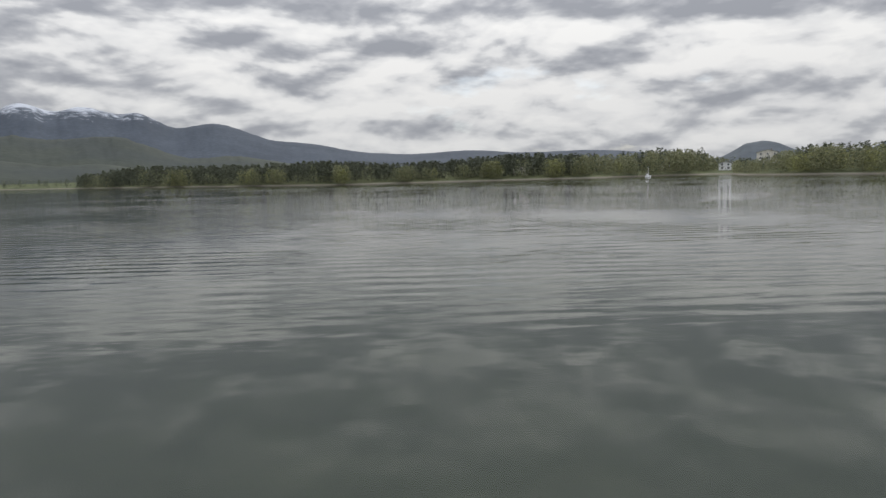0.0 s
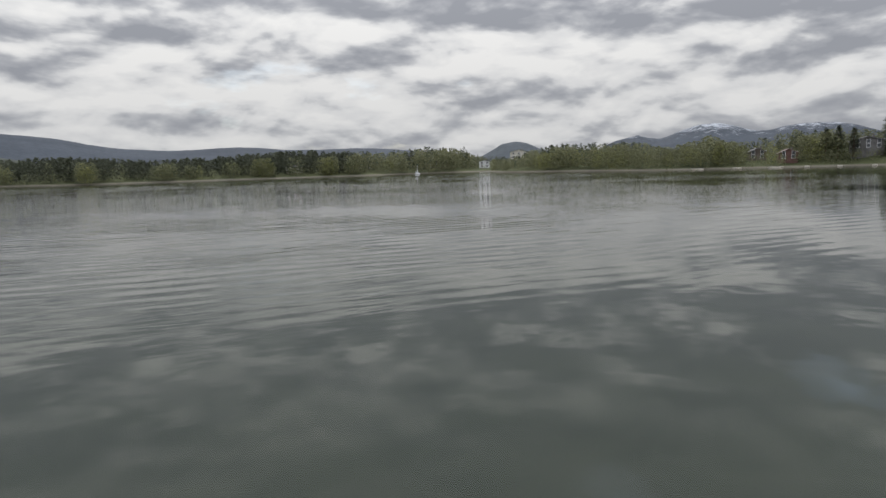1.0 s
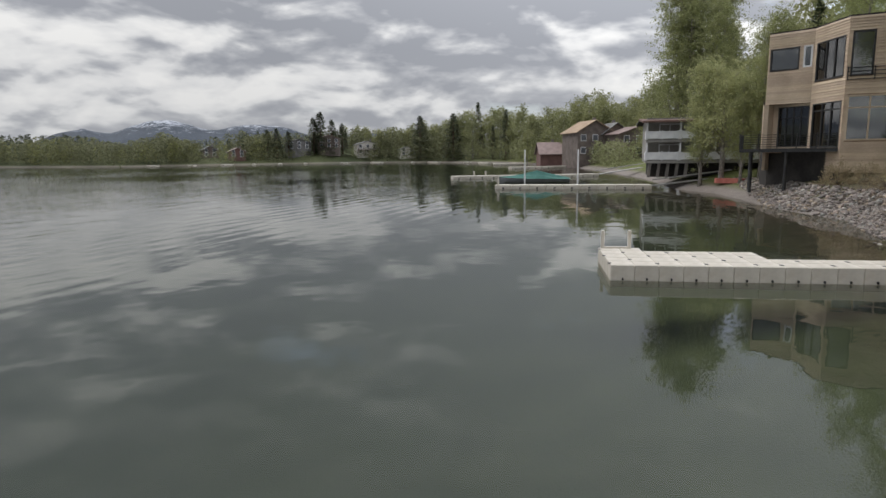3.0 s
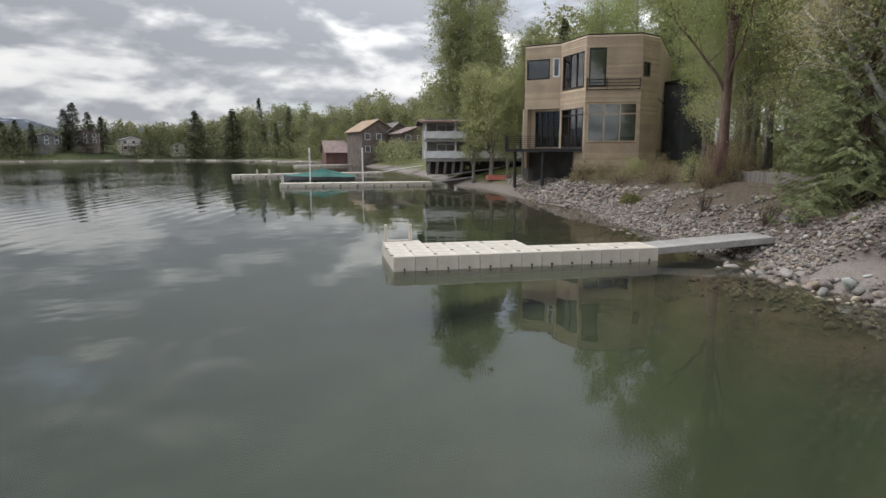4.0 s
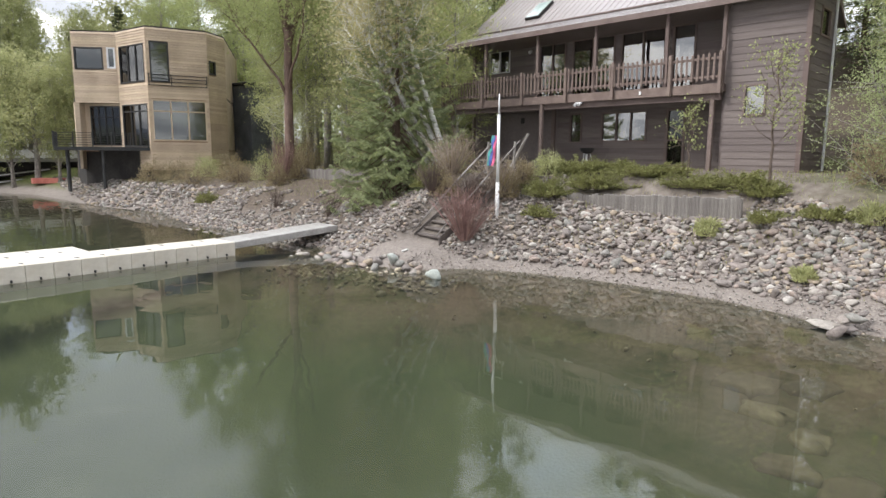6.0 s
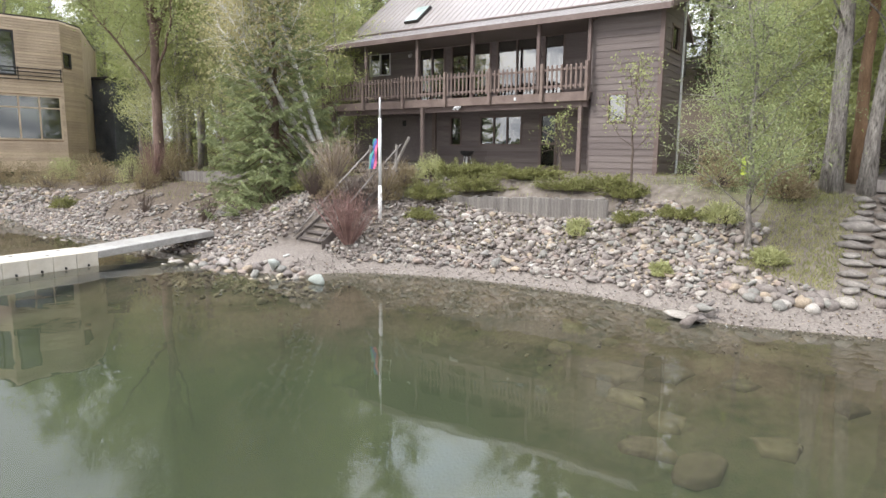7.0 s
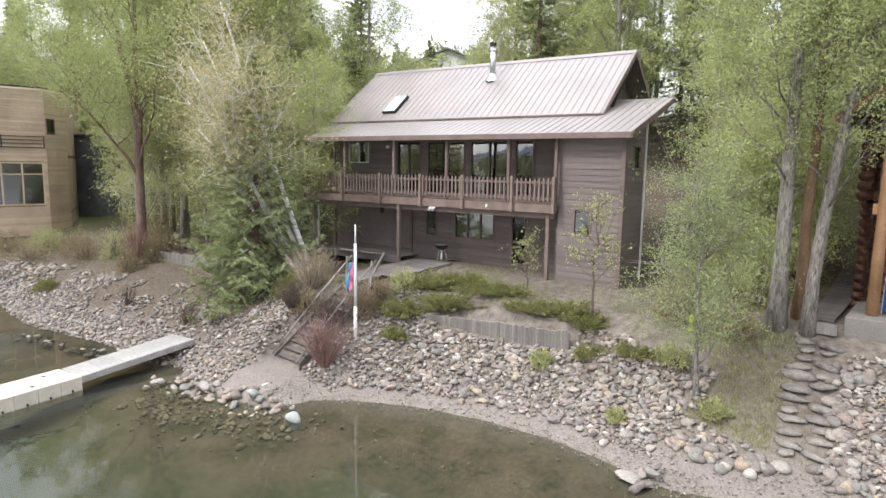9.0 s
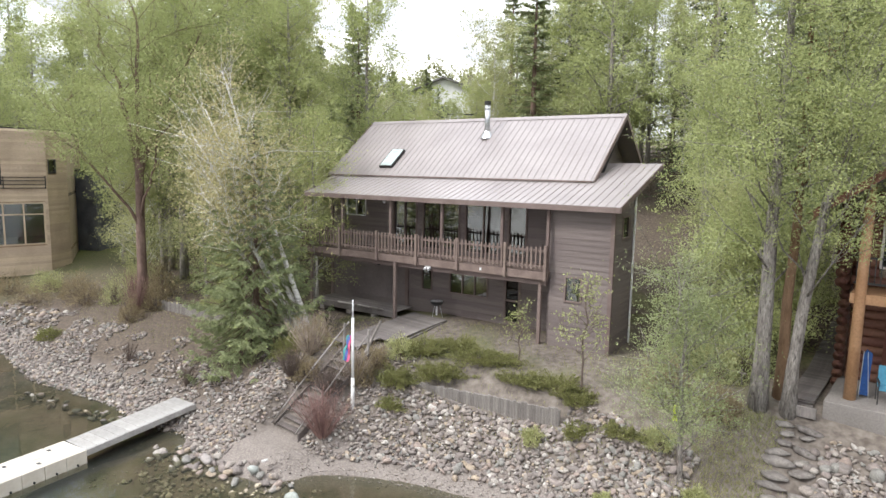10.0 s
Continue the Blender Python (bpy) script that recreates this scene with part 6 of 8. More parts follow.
# ---- white pole with its streamer ----
pole = thing("pole", pose(-5.34, 19.43, 0.95), "tall slim white pole standing in the stones", "pole")
part("lower_tube", Shape().tube((0, 0, -0.2), (0.02, 0, 1.35), 0.062, 0.058, 12), pm("pole_white", (0.60, 0.59, 0.58), (0.74, 0.73, 0.72), 3, 9, 0.55, 0.1, dirt=(0.42, 0.38, 0.33)), pole, smooth=True)
part("upper_tube", Shape().tube((0.02, 0, 1.35), (0.02, 0, 3.35), 0.046, 0.044, 12), M_WHITE, pole, smooth=True)
part("tip", Shape().tube((0.02, 0, 3.35), (0.02, 0, 3.95), 0.03, 0.02, 10), M_WHITE, pole, smooth=True)
for k, (c1, nm) in enumerate((((0.55, 0.12, 0.22), "pink"), ((0.10, 0.14, 0.42), "blue"), ((0.10, 0.36, 0.36), "teal"))):
    s = Shape()
    for i in range(12):
        z0, z1 = 2.75 - i * 0.075, 2.75 - (i + 1) * 0.075
        x = lambda j: -0.10 - 0.055 * k - j * 0.012 * (1 + k * 0.4) + 0.018 * math.sin(j * 1.3 + k)
        y = lambda j: -0.03 + 0.03 * math.sin(j * 0.9 + k * 2)
        s.add([(x(i), y(i), z0), (x(i) + 0.07, y(i) + 0.03, z0), (x(i + 1) + 0.07, y(i + 1) + 0.03, z1), (x(i + 1), y(i + 1), z1),
               (x(i), y(i) + 0.006, z0), (x(i) + 0.07, y(i) + 0.036, z0), (x(i + 1) + 0.07, y(i + 1) + 0.036, z1), (x(i + 1), y(i + 1) + 0.006, z1)], [(0, 1, 2, 3), (7, 6, 5, 4)])
    part("streamer", s, pm("streamer_" + nm, c1, tuple(q * 1.2 for q in c1), 4, 20, 0.8, 0.1), pole, nm + " cloth streamer")

# ---- kettle grill by the house ----
grill = thing("kettle_grill", pose(-7.7, 26.5, ground_z(-7.7, 26.5)), "black kettle grill on thin legs", "grill")
bowl = Shape()
prof = [(0.02, 0.52), (0.15, 0.54), (0.25, 0.62), (0.29, 0.72), (0.30, 0.74), (0.28, 0.74), (0.24, 0.64)]
for (r0, z0), (r1, z1) in zip(prof, prof[1:]):
    bowl.tube((0, 0, z0), (0, 0, z1 + 1e-4), r0, r1, 18, False)
part("bowl", bowl, M_BLACK, grill, smooth=True)
part("grate", Shape().tube((0, 0, 0.725), (0, 0, 0.735), 0.275, n=18), M_STEEL, grill)
for k in range(3):
    a = k * 2.09 + 0.4
    part("leg", Shape().tube((0.12 * math.cos(a), 0.12 * math.sin(a), 0.58), (0.27 * math.cos(a), 0.27 * math.sin(a), 0), 0.012, n=6), M_STEEL, grill)
part("ash_catcher", Shape().tube((0, 0, 0.10), (0, 0, 0.50), 0.035, n=10), M_WHITE, grill)

feeder = thing("bird_feeder", pose(4.3, 21.7, 2.85), "yellow-green tube bird feeder hung in the shrubby tree", "bird feeder")
M_LIME = pm("lime_plastic", (0.45, 0.55, 0.05), (0.62, 0.70, 0.10), 3, 9, 0.4, 0.05)
part("tube", Shape().tube((0, 0, 0.06), (0, 0, 0.34), 0.05, 0.05, 12), M_LIME, feeder, smooth=True)
part("tray", Shape().tube((0, 0, 0.0), (0, 0, 0.06), 0.075, 0.055, 12), M_LIME, feeder)
part("cap", Shape().tube((0, 0, 0.34), (0, 0, 0.42), 0.065, 0.015, 12), M_LIME, feeder)
part("wire", Shape().tube((0, 0, 0.42), (0, 0, 0.95), 0.004, n=4), M_BLACK, feeder)
gs = thing("garden_stand", pose(4.75, 26.3, ground_z(4.75, 26.3)), "small white pipe stand in the ground", "stand")
part("upright", Shape().tube((0, 0, -0.1), (0, 0, 0.55), 0.025, n=8), M_GREYWOOD, gs)
part("crossbar", Shape().tube((-0.45, 0, 0.42), (0.12, 0, 0.42), 0.02, n=8), M_GREYWOOD, gs)


# ---- float docks ----
def float_block(w, l, h=0.60, lip=0.42):
    """One moulded float: rounded edges, a waist seam and shallow lugs."""
    s = Shape().bbox(0, w, 0, l, lip - h, lip, 0.018)
    return s


def float_dock(name, m, rows, label, group="", block=0.62):
    """rows: (number of blocks along, blocks across, offset across), end to end."""
    th = thing(name, m, label, "dock", group)
    me = float_block(block - 0.006, block - 0.006).mesh("float", M_FLOAT)
    lug = Shape().bbox(-0.05, 0.05, -0.02, 0.02, -0.03, 0.035, 0.008).mesh("lug", M_BLACK)
    slot = Shape().bbox(-0.07, 0.07, -0.05, 0.05, -0.004, 0.006, 0.002).mesh("slot", M_BLACK)
    y = 0.0
    for n, across, off in rows:
        for i in range(n):
            for j in range(across):
                f = piece("float", me, th, (-(j + 1 + off) * block, y, 0))
                if j == 0:
                    piece("lug", lug, f, (block, block * 0.5, 0.05))
                if (i + j) % 2 == 0:
                    piece("slot", slot, f, (block * 0.5, 0.0, 0.42))
            y += block
    return th, y


ang = math.degrees(math.atan2(1.45, 8.0))
dock, _len = float_dock("float_dock", pose(-8.95, 5.28, 0, 0, 0, ang), ((2, 5, 0), (5, 4, 0), (6, 2, 0)), "cream plastic modular float dock on the lake")
for y in (0.12, 0.92):
    part("ladder_post", Shape().bbox(-3.04, -2.94, y - 0.05, y + 0.05, -0.35, 0.98, 0.02), M_FLOAT, dock, "square cream ladder post")
part("ladder_step", Shape().bbox(-3.06, -2.96, 0.16, 0.88, 0.40, 0.47, 0.01), M_FLOAT, dock)
part("ladder_step", Shape().bbox(-3.10, -3.00, 0.16, 0.88, 0.05, 0.11, 0.01), M_FLOAT, dock)
gang = thing("gangway", pose(-10.45, 13.2, 0.30, 3.6, 0, 7.5), "pale grey plank gangway from the dock to the stones", "gangway")
gp = Shape().bbox(0, 1.12, 0, 0.345, 0, 0.05, 0.006).mesh("plank", M_RAMP)
for i in range(11):
    piece("plank", gp, gang, (-1.12, i * 0.35, 0.06))
for x in (-1.14, 0.0):
    part("side_beam", Shape().bbox(x - 0.03, x + 0.03, 0, 3.88, -0.10, 0.10, 0.01), M_RAMP, gang)

# ---- stones of the bank ----
def ico(sub):
    bm = bmesh.new()
    bmesh.ops.create_icosphere(bm, subdivisions=sub, radius=1)
    v = np.array([q.co[:] for q in bm.verts])
    f = np.array([[q.index for q in p.verts] for p in bm.faces])
    bm.free()
    return v, f


ICO_V, ICO_F = ico(2)


def stone_shape(seed, flat=0.6, cuts=14, ball=ICO_V, worn=1.0):
    """Planes cut a ball to a worn, blocky stone."""
    rng = np.random.default_rng(seed)
    v = ball.copy()
    for k in range(cuts):
        d = rng.normal(size=3)
        d /= np.linalg.norm(d)
        h = rng.uniform(0.38, 0.72) if worn > 0.9 else rng.uniform(0.5, 0.85)
        t = v @ d
        v -= np.outer(np.maximum(t - h, 0) * worn, d)
    v += rng.normal(size=v.shape) * 0.012
    return v * np.array([rng.uniform(0.85, 1.25), rng.uniform(0.7, 1.0), flat * rng.uniform(0.8, 1.2)])


ICO1_V, ICO1_F = ico(1)
STONES = [stone_shape(200 + k, 0.5 + 0.08 * (k % 5), 14, ICO_V, 1.0 if k % 3 else 0.85) for k in range(12)]          # blocky
SMALL = [stone_shape(240 + k, 0.5 + 0.1 * (k % 5), 9, ICO1_V) for k in range(12)]
ROUND = [stone_shape(280 + k, 0.62 + 0.06 * (k % 5), 5, ICO_V, 0.6) for k in range(12)]   # rounded boulders


def turn(rng, tilt=0.35):
    return np.array(Euler((rng.normal() * tilt, rng.normal() * tilt, rng.uniform(0, 6.28))).to_matrix())


def scatter(n, x0, x1, d0, d1, rng, keep=None):
    """Places in a stretch of the bank, between two distances from the water."""
    out = []
    while len(out) < n:
        x = rng.uniform(x0, x1, 400)
        y = rng.uniform(13, 27, 400)
        d = shore_distance(x, y)
        for a, b, c in zip(x, y, d):
            if d0 < c < d1 and (keep is None or keep(a, b, c)):
                out.append((a, b))
    return out[:n]


def clear(x, y, d):
    if -7.6 < x < -4.4 and y < 17.75:
        return False
    if -7.55 < x < -5.9 and y < 21.2:
        return False                          # the wooden steps
    if x > 6.1 and x < 7.4 and y > 21.0:
        return False                          # the stone stair
    if 4.7 < x < 6.2 and y > 21.2:
        return False                          # the grass
    if -4.4 < x < 0.9 and y > 21.1 + (x + 4.35) * 0.163:
        return False                          # above the stake wall
    return True


def joined_stones(name, spots, size, seed, mat, label, parent=None, sink=0.10, fine=False):
    rng = np.random.default_rng(seed)
    V, F, k = [], [], 0
    zs = height(np.array([p[0] for p in spots]), np.array([p[1] for p in spots]))
    for (x, y), z in zip(spots, zs):
        s = size[0] + (size[1] - size[0]) * rng.beta(1.3, 3.4)
        v = ((SMALL if fine else STONES)[rng.integers(12)] * s) @ turn(rng).T + np.array([x, y, z + s * sink + rng.uniform(0, 0.05)])
        V.append(v)
        F.append((ICO1_F if fine else ICO_F) + k)
        k += len(v)
    ob = new(name, raw_mesh(name, np.concatenate(V), np.concatenate(F), mat, False))
    ob.parent = parent
    return tagged(ob, label, kind="stuff")


rng = np.random.default_rng(77)
near_spots = scatter(300, -3.6, 3.8, 0.45, 2.4, rng, clear)
stone_me = [raw_mesh("stone", v, ICO_F, M_STONE) for v in STONES]
round_me = [raw_mesh("boulder", v, ICO_F, M_STONE, True) for v in ROUND]
bank = thing("stone_bank", pose(0, 0, 0), "bank of loose grey and tan stones above the beach", "stone bank", kind="structure")
for x, y in near_spots:
    s = 0.085 + 0.17 * rng.beta(1.3, 2.8)
    piece("stone", stone_me[rng.integers(12)], bank, (x, y, ground_z(x, y) + s * 0.16 + rng.uniform(0, 0.03)), (rng.normal() * 0.3, rng.normal() * 0.3, rng.uniform(0, 6.28)), (s, s, s))
joined_stones("stones", scatter(2600, -4.6, 4.2, 0.55, 3.3, rng, clear), (0.045, 0.20), 1, M_STONES, "loose grey and tan stones", bank)
def patchy(x, y, d):
    """Stones lie thick at the water, in patches with bare earth higher up."""
    return clear(x, y, d) and (d < 1.2 or x > -10.5 or noise.noise(Vector((x * 0.55, y * 0.8, 3.0))) + 0.5 * noise.noise(Vector((x * 1.7, y * 1.7, 8.0))) > (d - 2.6) * 0.16)


joined_stones("stones", scatter(6800, -26, -4.6, -0.3, 3.9, rng, patchy), (0.04, 0.19), 2, M_STONES, "loose grey stones of the bank", bank, fine=True)
joined_stones("stones", scatter(900, 3.2, 9.5, 1.15, 3.6, rng, clear), (0.05, 0.19), 3, M_STONES, "loose stones by the stone stair", bank)
joined_stones("stones", [(x, y) for x, y in zip(rng.uniform(7.3, 9.6, 700), rng.uniform(21.0, 25.2, 700)) if y < 25.0], (0.05, 0.17), 13, M_STONES, "loose stones between the stair and the cabin", bank)
joined_stones("pebbles", scatter(3200, -6, 9.5, -0.35, 1.0, rng), (0.012, 0.055), 4, M_STONES, "small pebbles of the beach", bank, fine=True)
joined_stones("stones", scatter(1700, -62, -26, 0.0, 3.0, rng), (0.08, 0.34), 5, M_STONES, "grey shore stones below the tan house", bank, fine=True)


def line_spots(pts, n, spread, seed):
    rng = np.random.default_rng(seed)
    out = []
    for k in range(n):
        t = rng.uniform(0, len(pts) - 1.001)
        i = int(t)
        a, b = np.array(pts[i]), np.array(pts[i + 1])
        out.append(tuple(a + (b - a) * (t - i) + rng.normal(size=2) * spread))
    return out


def boulders(name, spots, size, seed, label, lift=0.0, mat=None, z=None, kind_=None):
    rng = np.random.default_rng(seed)
    for x, y in spots:
        s = rng.uniform(*size)
        ob = new(name, (kind_ or round_me)[rng.integers(12)] if mat is None else raw_mesh(name, STONES[rng.integers(12)], ICO_F, mat, True))
        g = max(ground_z(x, y), -0.12) if z is None else z
        ob.matrix_world = Matrix.LocRotScale((x, y, g + s * 0.25 + lift), Euler((rng.normal() * 0.2, rng.normal() * 0.2, rng.uniform(0, 6.28))), (s, s, s))
        tagged(ob, label, "boulder", "boulders at the water")


for spots, size, seed in ((line_spots([(-4.6, 16.5), (-5.4, 15.9), (-7.2, 15.45), (-8.8, 15.4), (-9.8, 15.2)], 70, 0.3, 3), (0.09, 0.27), 3),
                          (line_spots([(-11.8, 15.15), (-13.0, 15.3), (-15.0, 14.7), (-18.6, 14.0)], 60, 0.16, 4), (0.08, 0.2), 4),
                          (line_spots([(4.5, 20.5), (5.2, 20.35), (6.0, 20.6), (6.6, 21.1)], 44, 0.16, 5), (0.10, 0.20), 5),
                          (line_spots([(7.3, 24.6), (7.45, 23.0), (7.6, 21.6), (7.9, 20.9)], 60, 0.2, 6), (0.09, 0.19), 6),
                          (line_spots([(7.4, 24.2), (8.4, 24.5), (9.5, 24.8)], 10, 0.15, 7), (0.12, 0.24), 7)):
    boulders("boulder", spots, size, seed, "rounded grey boulder beside the water" if seed > 4 else "blocky grey boulder at the water's edge", kind_=round_me if seed > 4 else stone_me)
for x, y, z, s, c, nm in ((-5.9, 16.05, 0.12, 0.40, (0.38, 0.40, 0.37), "pale grey-green boulder at the water's edge"), (-3.95, 15.95, 0.02, 0.33, (0.34, 0.365, 0.33), "pale flat boulder lying in the shallow water"), (-5.75, 16.3, 0.42, 0.17, (0.52, 0.51, 0.49), "small white stone on a boulder"),
                          (-1.65, 19.9, 0.55, 0.2, (0.32, 0.30, 0.28), "large grey stone in the bank"), (-7.7, 15.55, 0.1, 0.3, (0.33, 0.30, 0.28), "pale boulder at the water's edge")):
    ob = new("boulder", raw_mesh("boulder", STONES[int(s * 100) % 12], ICO_F, pm("boulder_" + str(int(s * 100)), tuple(q * 0.8 for q in c), c, 2.5, 18, 0.8, 0.3), True))
    ob.matrix_world = Matrix.LocRotScale((x, y, z + s * 0.2), Euler((0.1, 0.2, s * 20)), (s * 0.85, s * 0.8, s * 0.75))
    tagged(ob, nm, "boulder", "boulders at the water")
for k, (x, y, z, a, b, h) in enumerate(((4.25, 18.9, 0.02, 0.42, 0.25, 0.09), (4.45, 18.75, 0.06, 0.40, 0.26, 0.10), (4.30, 19.05, 0.17, 0.32, 0.2, 0.08), (4.5, 19.1, 0.20, 0.26, 0.16, 0.09), (4.4, 18.55, 0.0, 0.22, 0.2, 0.13), (4.55, 19.25, 0.28, 0.20, 0.13, 0.07))):
    ob = new("flat_stone", stone_me[k])
    ob.matrix_world = Matrix.LocRotScale((x, y, z + h * 0.4), Euler((0.05, 0.08, k * 0.9)), (a, b, h * 1.6))
    tagged(ob, "flat grey slab of stone at the beach", "stone", "flat stones")
# flat boulders under the water
for k, (x, y, a) in enumerate(((4.1, 16.0, 0.62), (4.9, 16.35, 0.5), (2.7, 16.6, 0.36), (4.7, 15.3, 0.5), (5.4, 14.95, 0.42), (5.5, 14.15, 0.46), (6.2, 14.1, 0.5), (3.4, 17.2, 0.3), (5.9, 16.6, 0.4), (6.8, 15.2, 0.45), (2.2, 17.6, 0.25), (7.4, 16.8, 0.35))):
    q = np.random.default_rng(90 + k)
    m_ = 11
    ang = np.sort(q.uniform(0, 6.28, m_) * 0.35 + np.arange(m_) * 6.28 / m_)
    rad_ = q.uniform(0.75, 1.1, m_)
    V = [(math.cos(t_) * r_ * f_, math.sin(t_) * r_ * f_, h_ + (q.normal() * 0.06 if h_ > 0 else 0)) for f_, h_ in ((1.1, -0.6), (1.0, 0.25), (0.82, 0.5)) for t_, r_ in zip(ang, rad_)] + [(0.1, 0, 0.55)]
    s = Shape().add(V, [(w * m_ + j, w * m_ + (j + 1) % m_, (w + 1) * m_ + (j + 1) % m_, (w + 1) * m_ + j) for w in (0, 1) for j in range(m_)] + [(2 * m_ + j, 2 * m_ + (j + 1) % m_, 3 * m_) for j in range(m_)])
    ob = new("sunken_rock", s.mesh("sunken_rock", M_WETROCK, True))
    ob.matrix_world = Matrix.LocRotScale((x, y, max(ground_z(x, y), -0.62) + a * 0.01), Euler((0.05, -0.05, k * 1.3)), (a * 0.85, a * 0.7, a * 0.26))
    tagged(ob, "flat brown boulder lying under the clear water", "rock", "sunken rocks")
joined_stones("sunken_stones", [(x, y) for x, y in line_spots([(-9.0, 14.6), (-7.4, 14.4), (-6.0, 14.6), (-4.6, 15.2), (-3.9, 16.0)], 260, 0.5, 33)], (0.05, 0.2), 34, M_BEDSTONE, "brown stones just under the water")
joined_stones("bed_stones", scatter(160, -12, 10, -3.5, -0.2, rng), (0.02, 0.10), 9, M_BEDSTONE, "brown stones on the lake bed")
# stone stair by the cabin
stair = thing("stone_stair", pose(0, 0, 0), "rough stair of flat grey stone slabs", "stone stair")
M_SLAB = pm("stair_slab", (0.144, 0.128, 0.116), (0.256, 0.230, 0.210), 1.6, 20, 0.88, 0.4, vary=0.2, dirt=(0.13, 0.125, 0.10))
slab_rng = np.random.default_rng(12)
slab_me = [raw_mesh("slab", v * np.array([1, 1, 0.55]), ICO_F, M_SLAB) for v in STONES[:8]]
for i in range(12):
    t = i / 11
    y0 = 21.3 + 3.7 * t
    for k, off in enumerate((-0.30, 0.32)):
        x, y = 6.92 - 0.36 * t + off + slab_rng.normal() * 0.06, y0 + slab_rng.normal() * 0.05
        w = slab_rng.uniform(0.30, 0.46)
        piece("slab", slab_me[slab_rng.integers(8)], stair, (x, y, ground_z(x, y) + 0.04),
              (slab_rng.normal() * 0.05, slab_rng.normal() * 0.05, slab_rng.normal() * 0.25), (w, slab_rng.uniform(0.27, 0.33), slab_rng.uniform(0.34, 0.44)))

# grass and weeds
def blades(name, spots, h, seed, mat, label):
    rng = np.random.default_rng(seed)
    P = np.array(spots)
    n = len(P)
    z = height(P[:, 0], P[:, 1])
    az, hh = rng.uniform(0, 6.28, n), rng.uniform(0.4, 1.0, n) * h
    b = np.stack([np.cos(az), np.sin(az), np.zeros(n)], 1) * 0.012
    lean = np.stack([rng.normal(size=n) * 0.3, rng.normal(size=n) * 0.3, np.ones(n)], 1) * hh[:, None]
    base = np.stack([P[:, 0], P[:, 1], z - 0.02], 1)
    V = np.stack([base - b, base + b, base + lean + b * 0.2, base + lean - b * 0.2], 1).reshape(-1, 3)
    return tagged(new(name, raw_mesh(name, V, np.arange(4 * n).reshape(n, 4), mat)), label, "grass", kind="stuff")


blades("grass", [(x, y) for x, y in zip(rng.uniform(4.4, 6.3, 6500), rng.uniform(21.2, 25.2, 6500))], 0.11, 5, L_GRASS, "thin spring grass on the slope")
blades("grass", scatter(7000, -26, 5, 3.0, 9.0, rng), 0.14, 6, L_GRASS, "sparse dry grass on the terrace")
blades("grass", scatter(3000, -4, 8, 1.0, 3.0, rng), 0.12, 7, L_GRASS, "weeds between the stones")


# ---- the tan cedar house ----
B2 = 2.0
house2 = thing("modern_house", pose(-38, 18, B2), "angular three-storey tan cedar house with large dark windows", "house")
W2 = Matrix.Translation((38, -18, -B2))
PL, PM, PK, PA, PR = (-40.62, 13.62), (-39.18, 16.05), (-35.78, 17.09), (-35.17, 20.70), (-36.5, 22.35)


def face(a, b):
    return W2 @ pose(a[0], a[1], 0, 0, 0, math.degrees(math.atan2(b[1] - a[1], b[0] - a[0])))


def rows(x0, x1, z0, z1, openings, m, parent, mat, h=0.165, name="cladding"):
    """Lapped cladding as one joined part."""
    s, z = Shape(), z0
    while z < z1 - 0.02:
        hh = min(h, z1 - z)
        spans = [(x0, x1)]
        for o in openings:
            if o[2] < z + hh * 0.6 and o[3] > z + hh * 0.4:
                spans = [q for a, b in spans for q in ((a, min(b, o[0])), (max(a, o[1]), b)) if q[1] - q[0] > 0.03]
        for a, b in spans:
            s.add([m @ Vector(p) for p in ((a, 0, z), (b, 0, z), (b, -0.06, z + 0.006), (a, -0.06, z + 0.006), (a, 0, z + hh + 0.01), (b, 0, z + hh + 0.01), (b, -0.010, z + hh), (a, -0.010, z + hh))],
                  [(0, 1, 2, 3), (4, 7, 6, 5), (3, 2, 6, 7), (0, 3, 7, 4), (1, 5, 6, 2)])
        z += h
    return part(name, s, mat, parent, kind="stuff")


def dist2(a, b):
    return math.hypot(b[0] - a[0], b[1] - a[1])


M_GLASS3 = glassmat("tinted_glass", 2.5, (0.35, 0.42, 0.42))
for a, b, z0, ops in ((PL, PM, 6.44, [(0.12, 1.95, 8.62, 10.07), (2.18, 2.72, 8.71, 10.09)]), (PM, PK, B2, [(0.30, 3.30, 7.68, 10.12), (0.30, 3.36, 3.50, 6.32)]),
                      (PK, PA, B2, [(0.16, 1.31, 7.66, 10.22), (0.12, 3.50, 3.89, 6.57)]), (PA, PR, B2, [(0.15, 0.95, 8.36, 9.30)])):
    m, L = face(a, b), dist2(a, b)
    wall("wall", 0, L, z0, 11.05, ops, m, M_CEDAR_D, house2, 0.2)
    rows(0, L, z0, 11.05, ops, m, house2, M_CEDAR)
    for o in ops:
        wide = o[1] - o[0]
        white = abs(o[0] - 2.18) < 0.01
        window(*o, m, house2, bars=3 if wide > 2.5 else 1, frame_mat=M_WHITE if white else (M_CEDAR if z0 == B2 and o[2] < 5 and a is PK else M_BLACK), glass=M_GLASS3, w=0.10, rail=5.82 if o[2] < 5 else 0)
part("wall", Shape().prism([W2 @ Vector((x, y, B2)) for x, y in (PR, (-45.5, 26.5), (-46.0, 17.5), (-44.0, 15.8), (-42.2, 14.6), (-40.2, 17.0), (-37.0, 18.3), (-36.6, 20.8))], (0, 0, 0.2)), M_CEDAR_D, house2)
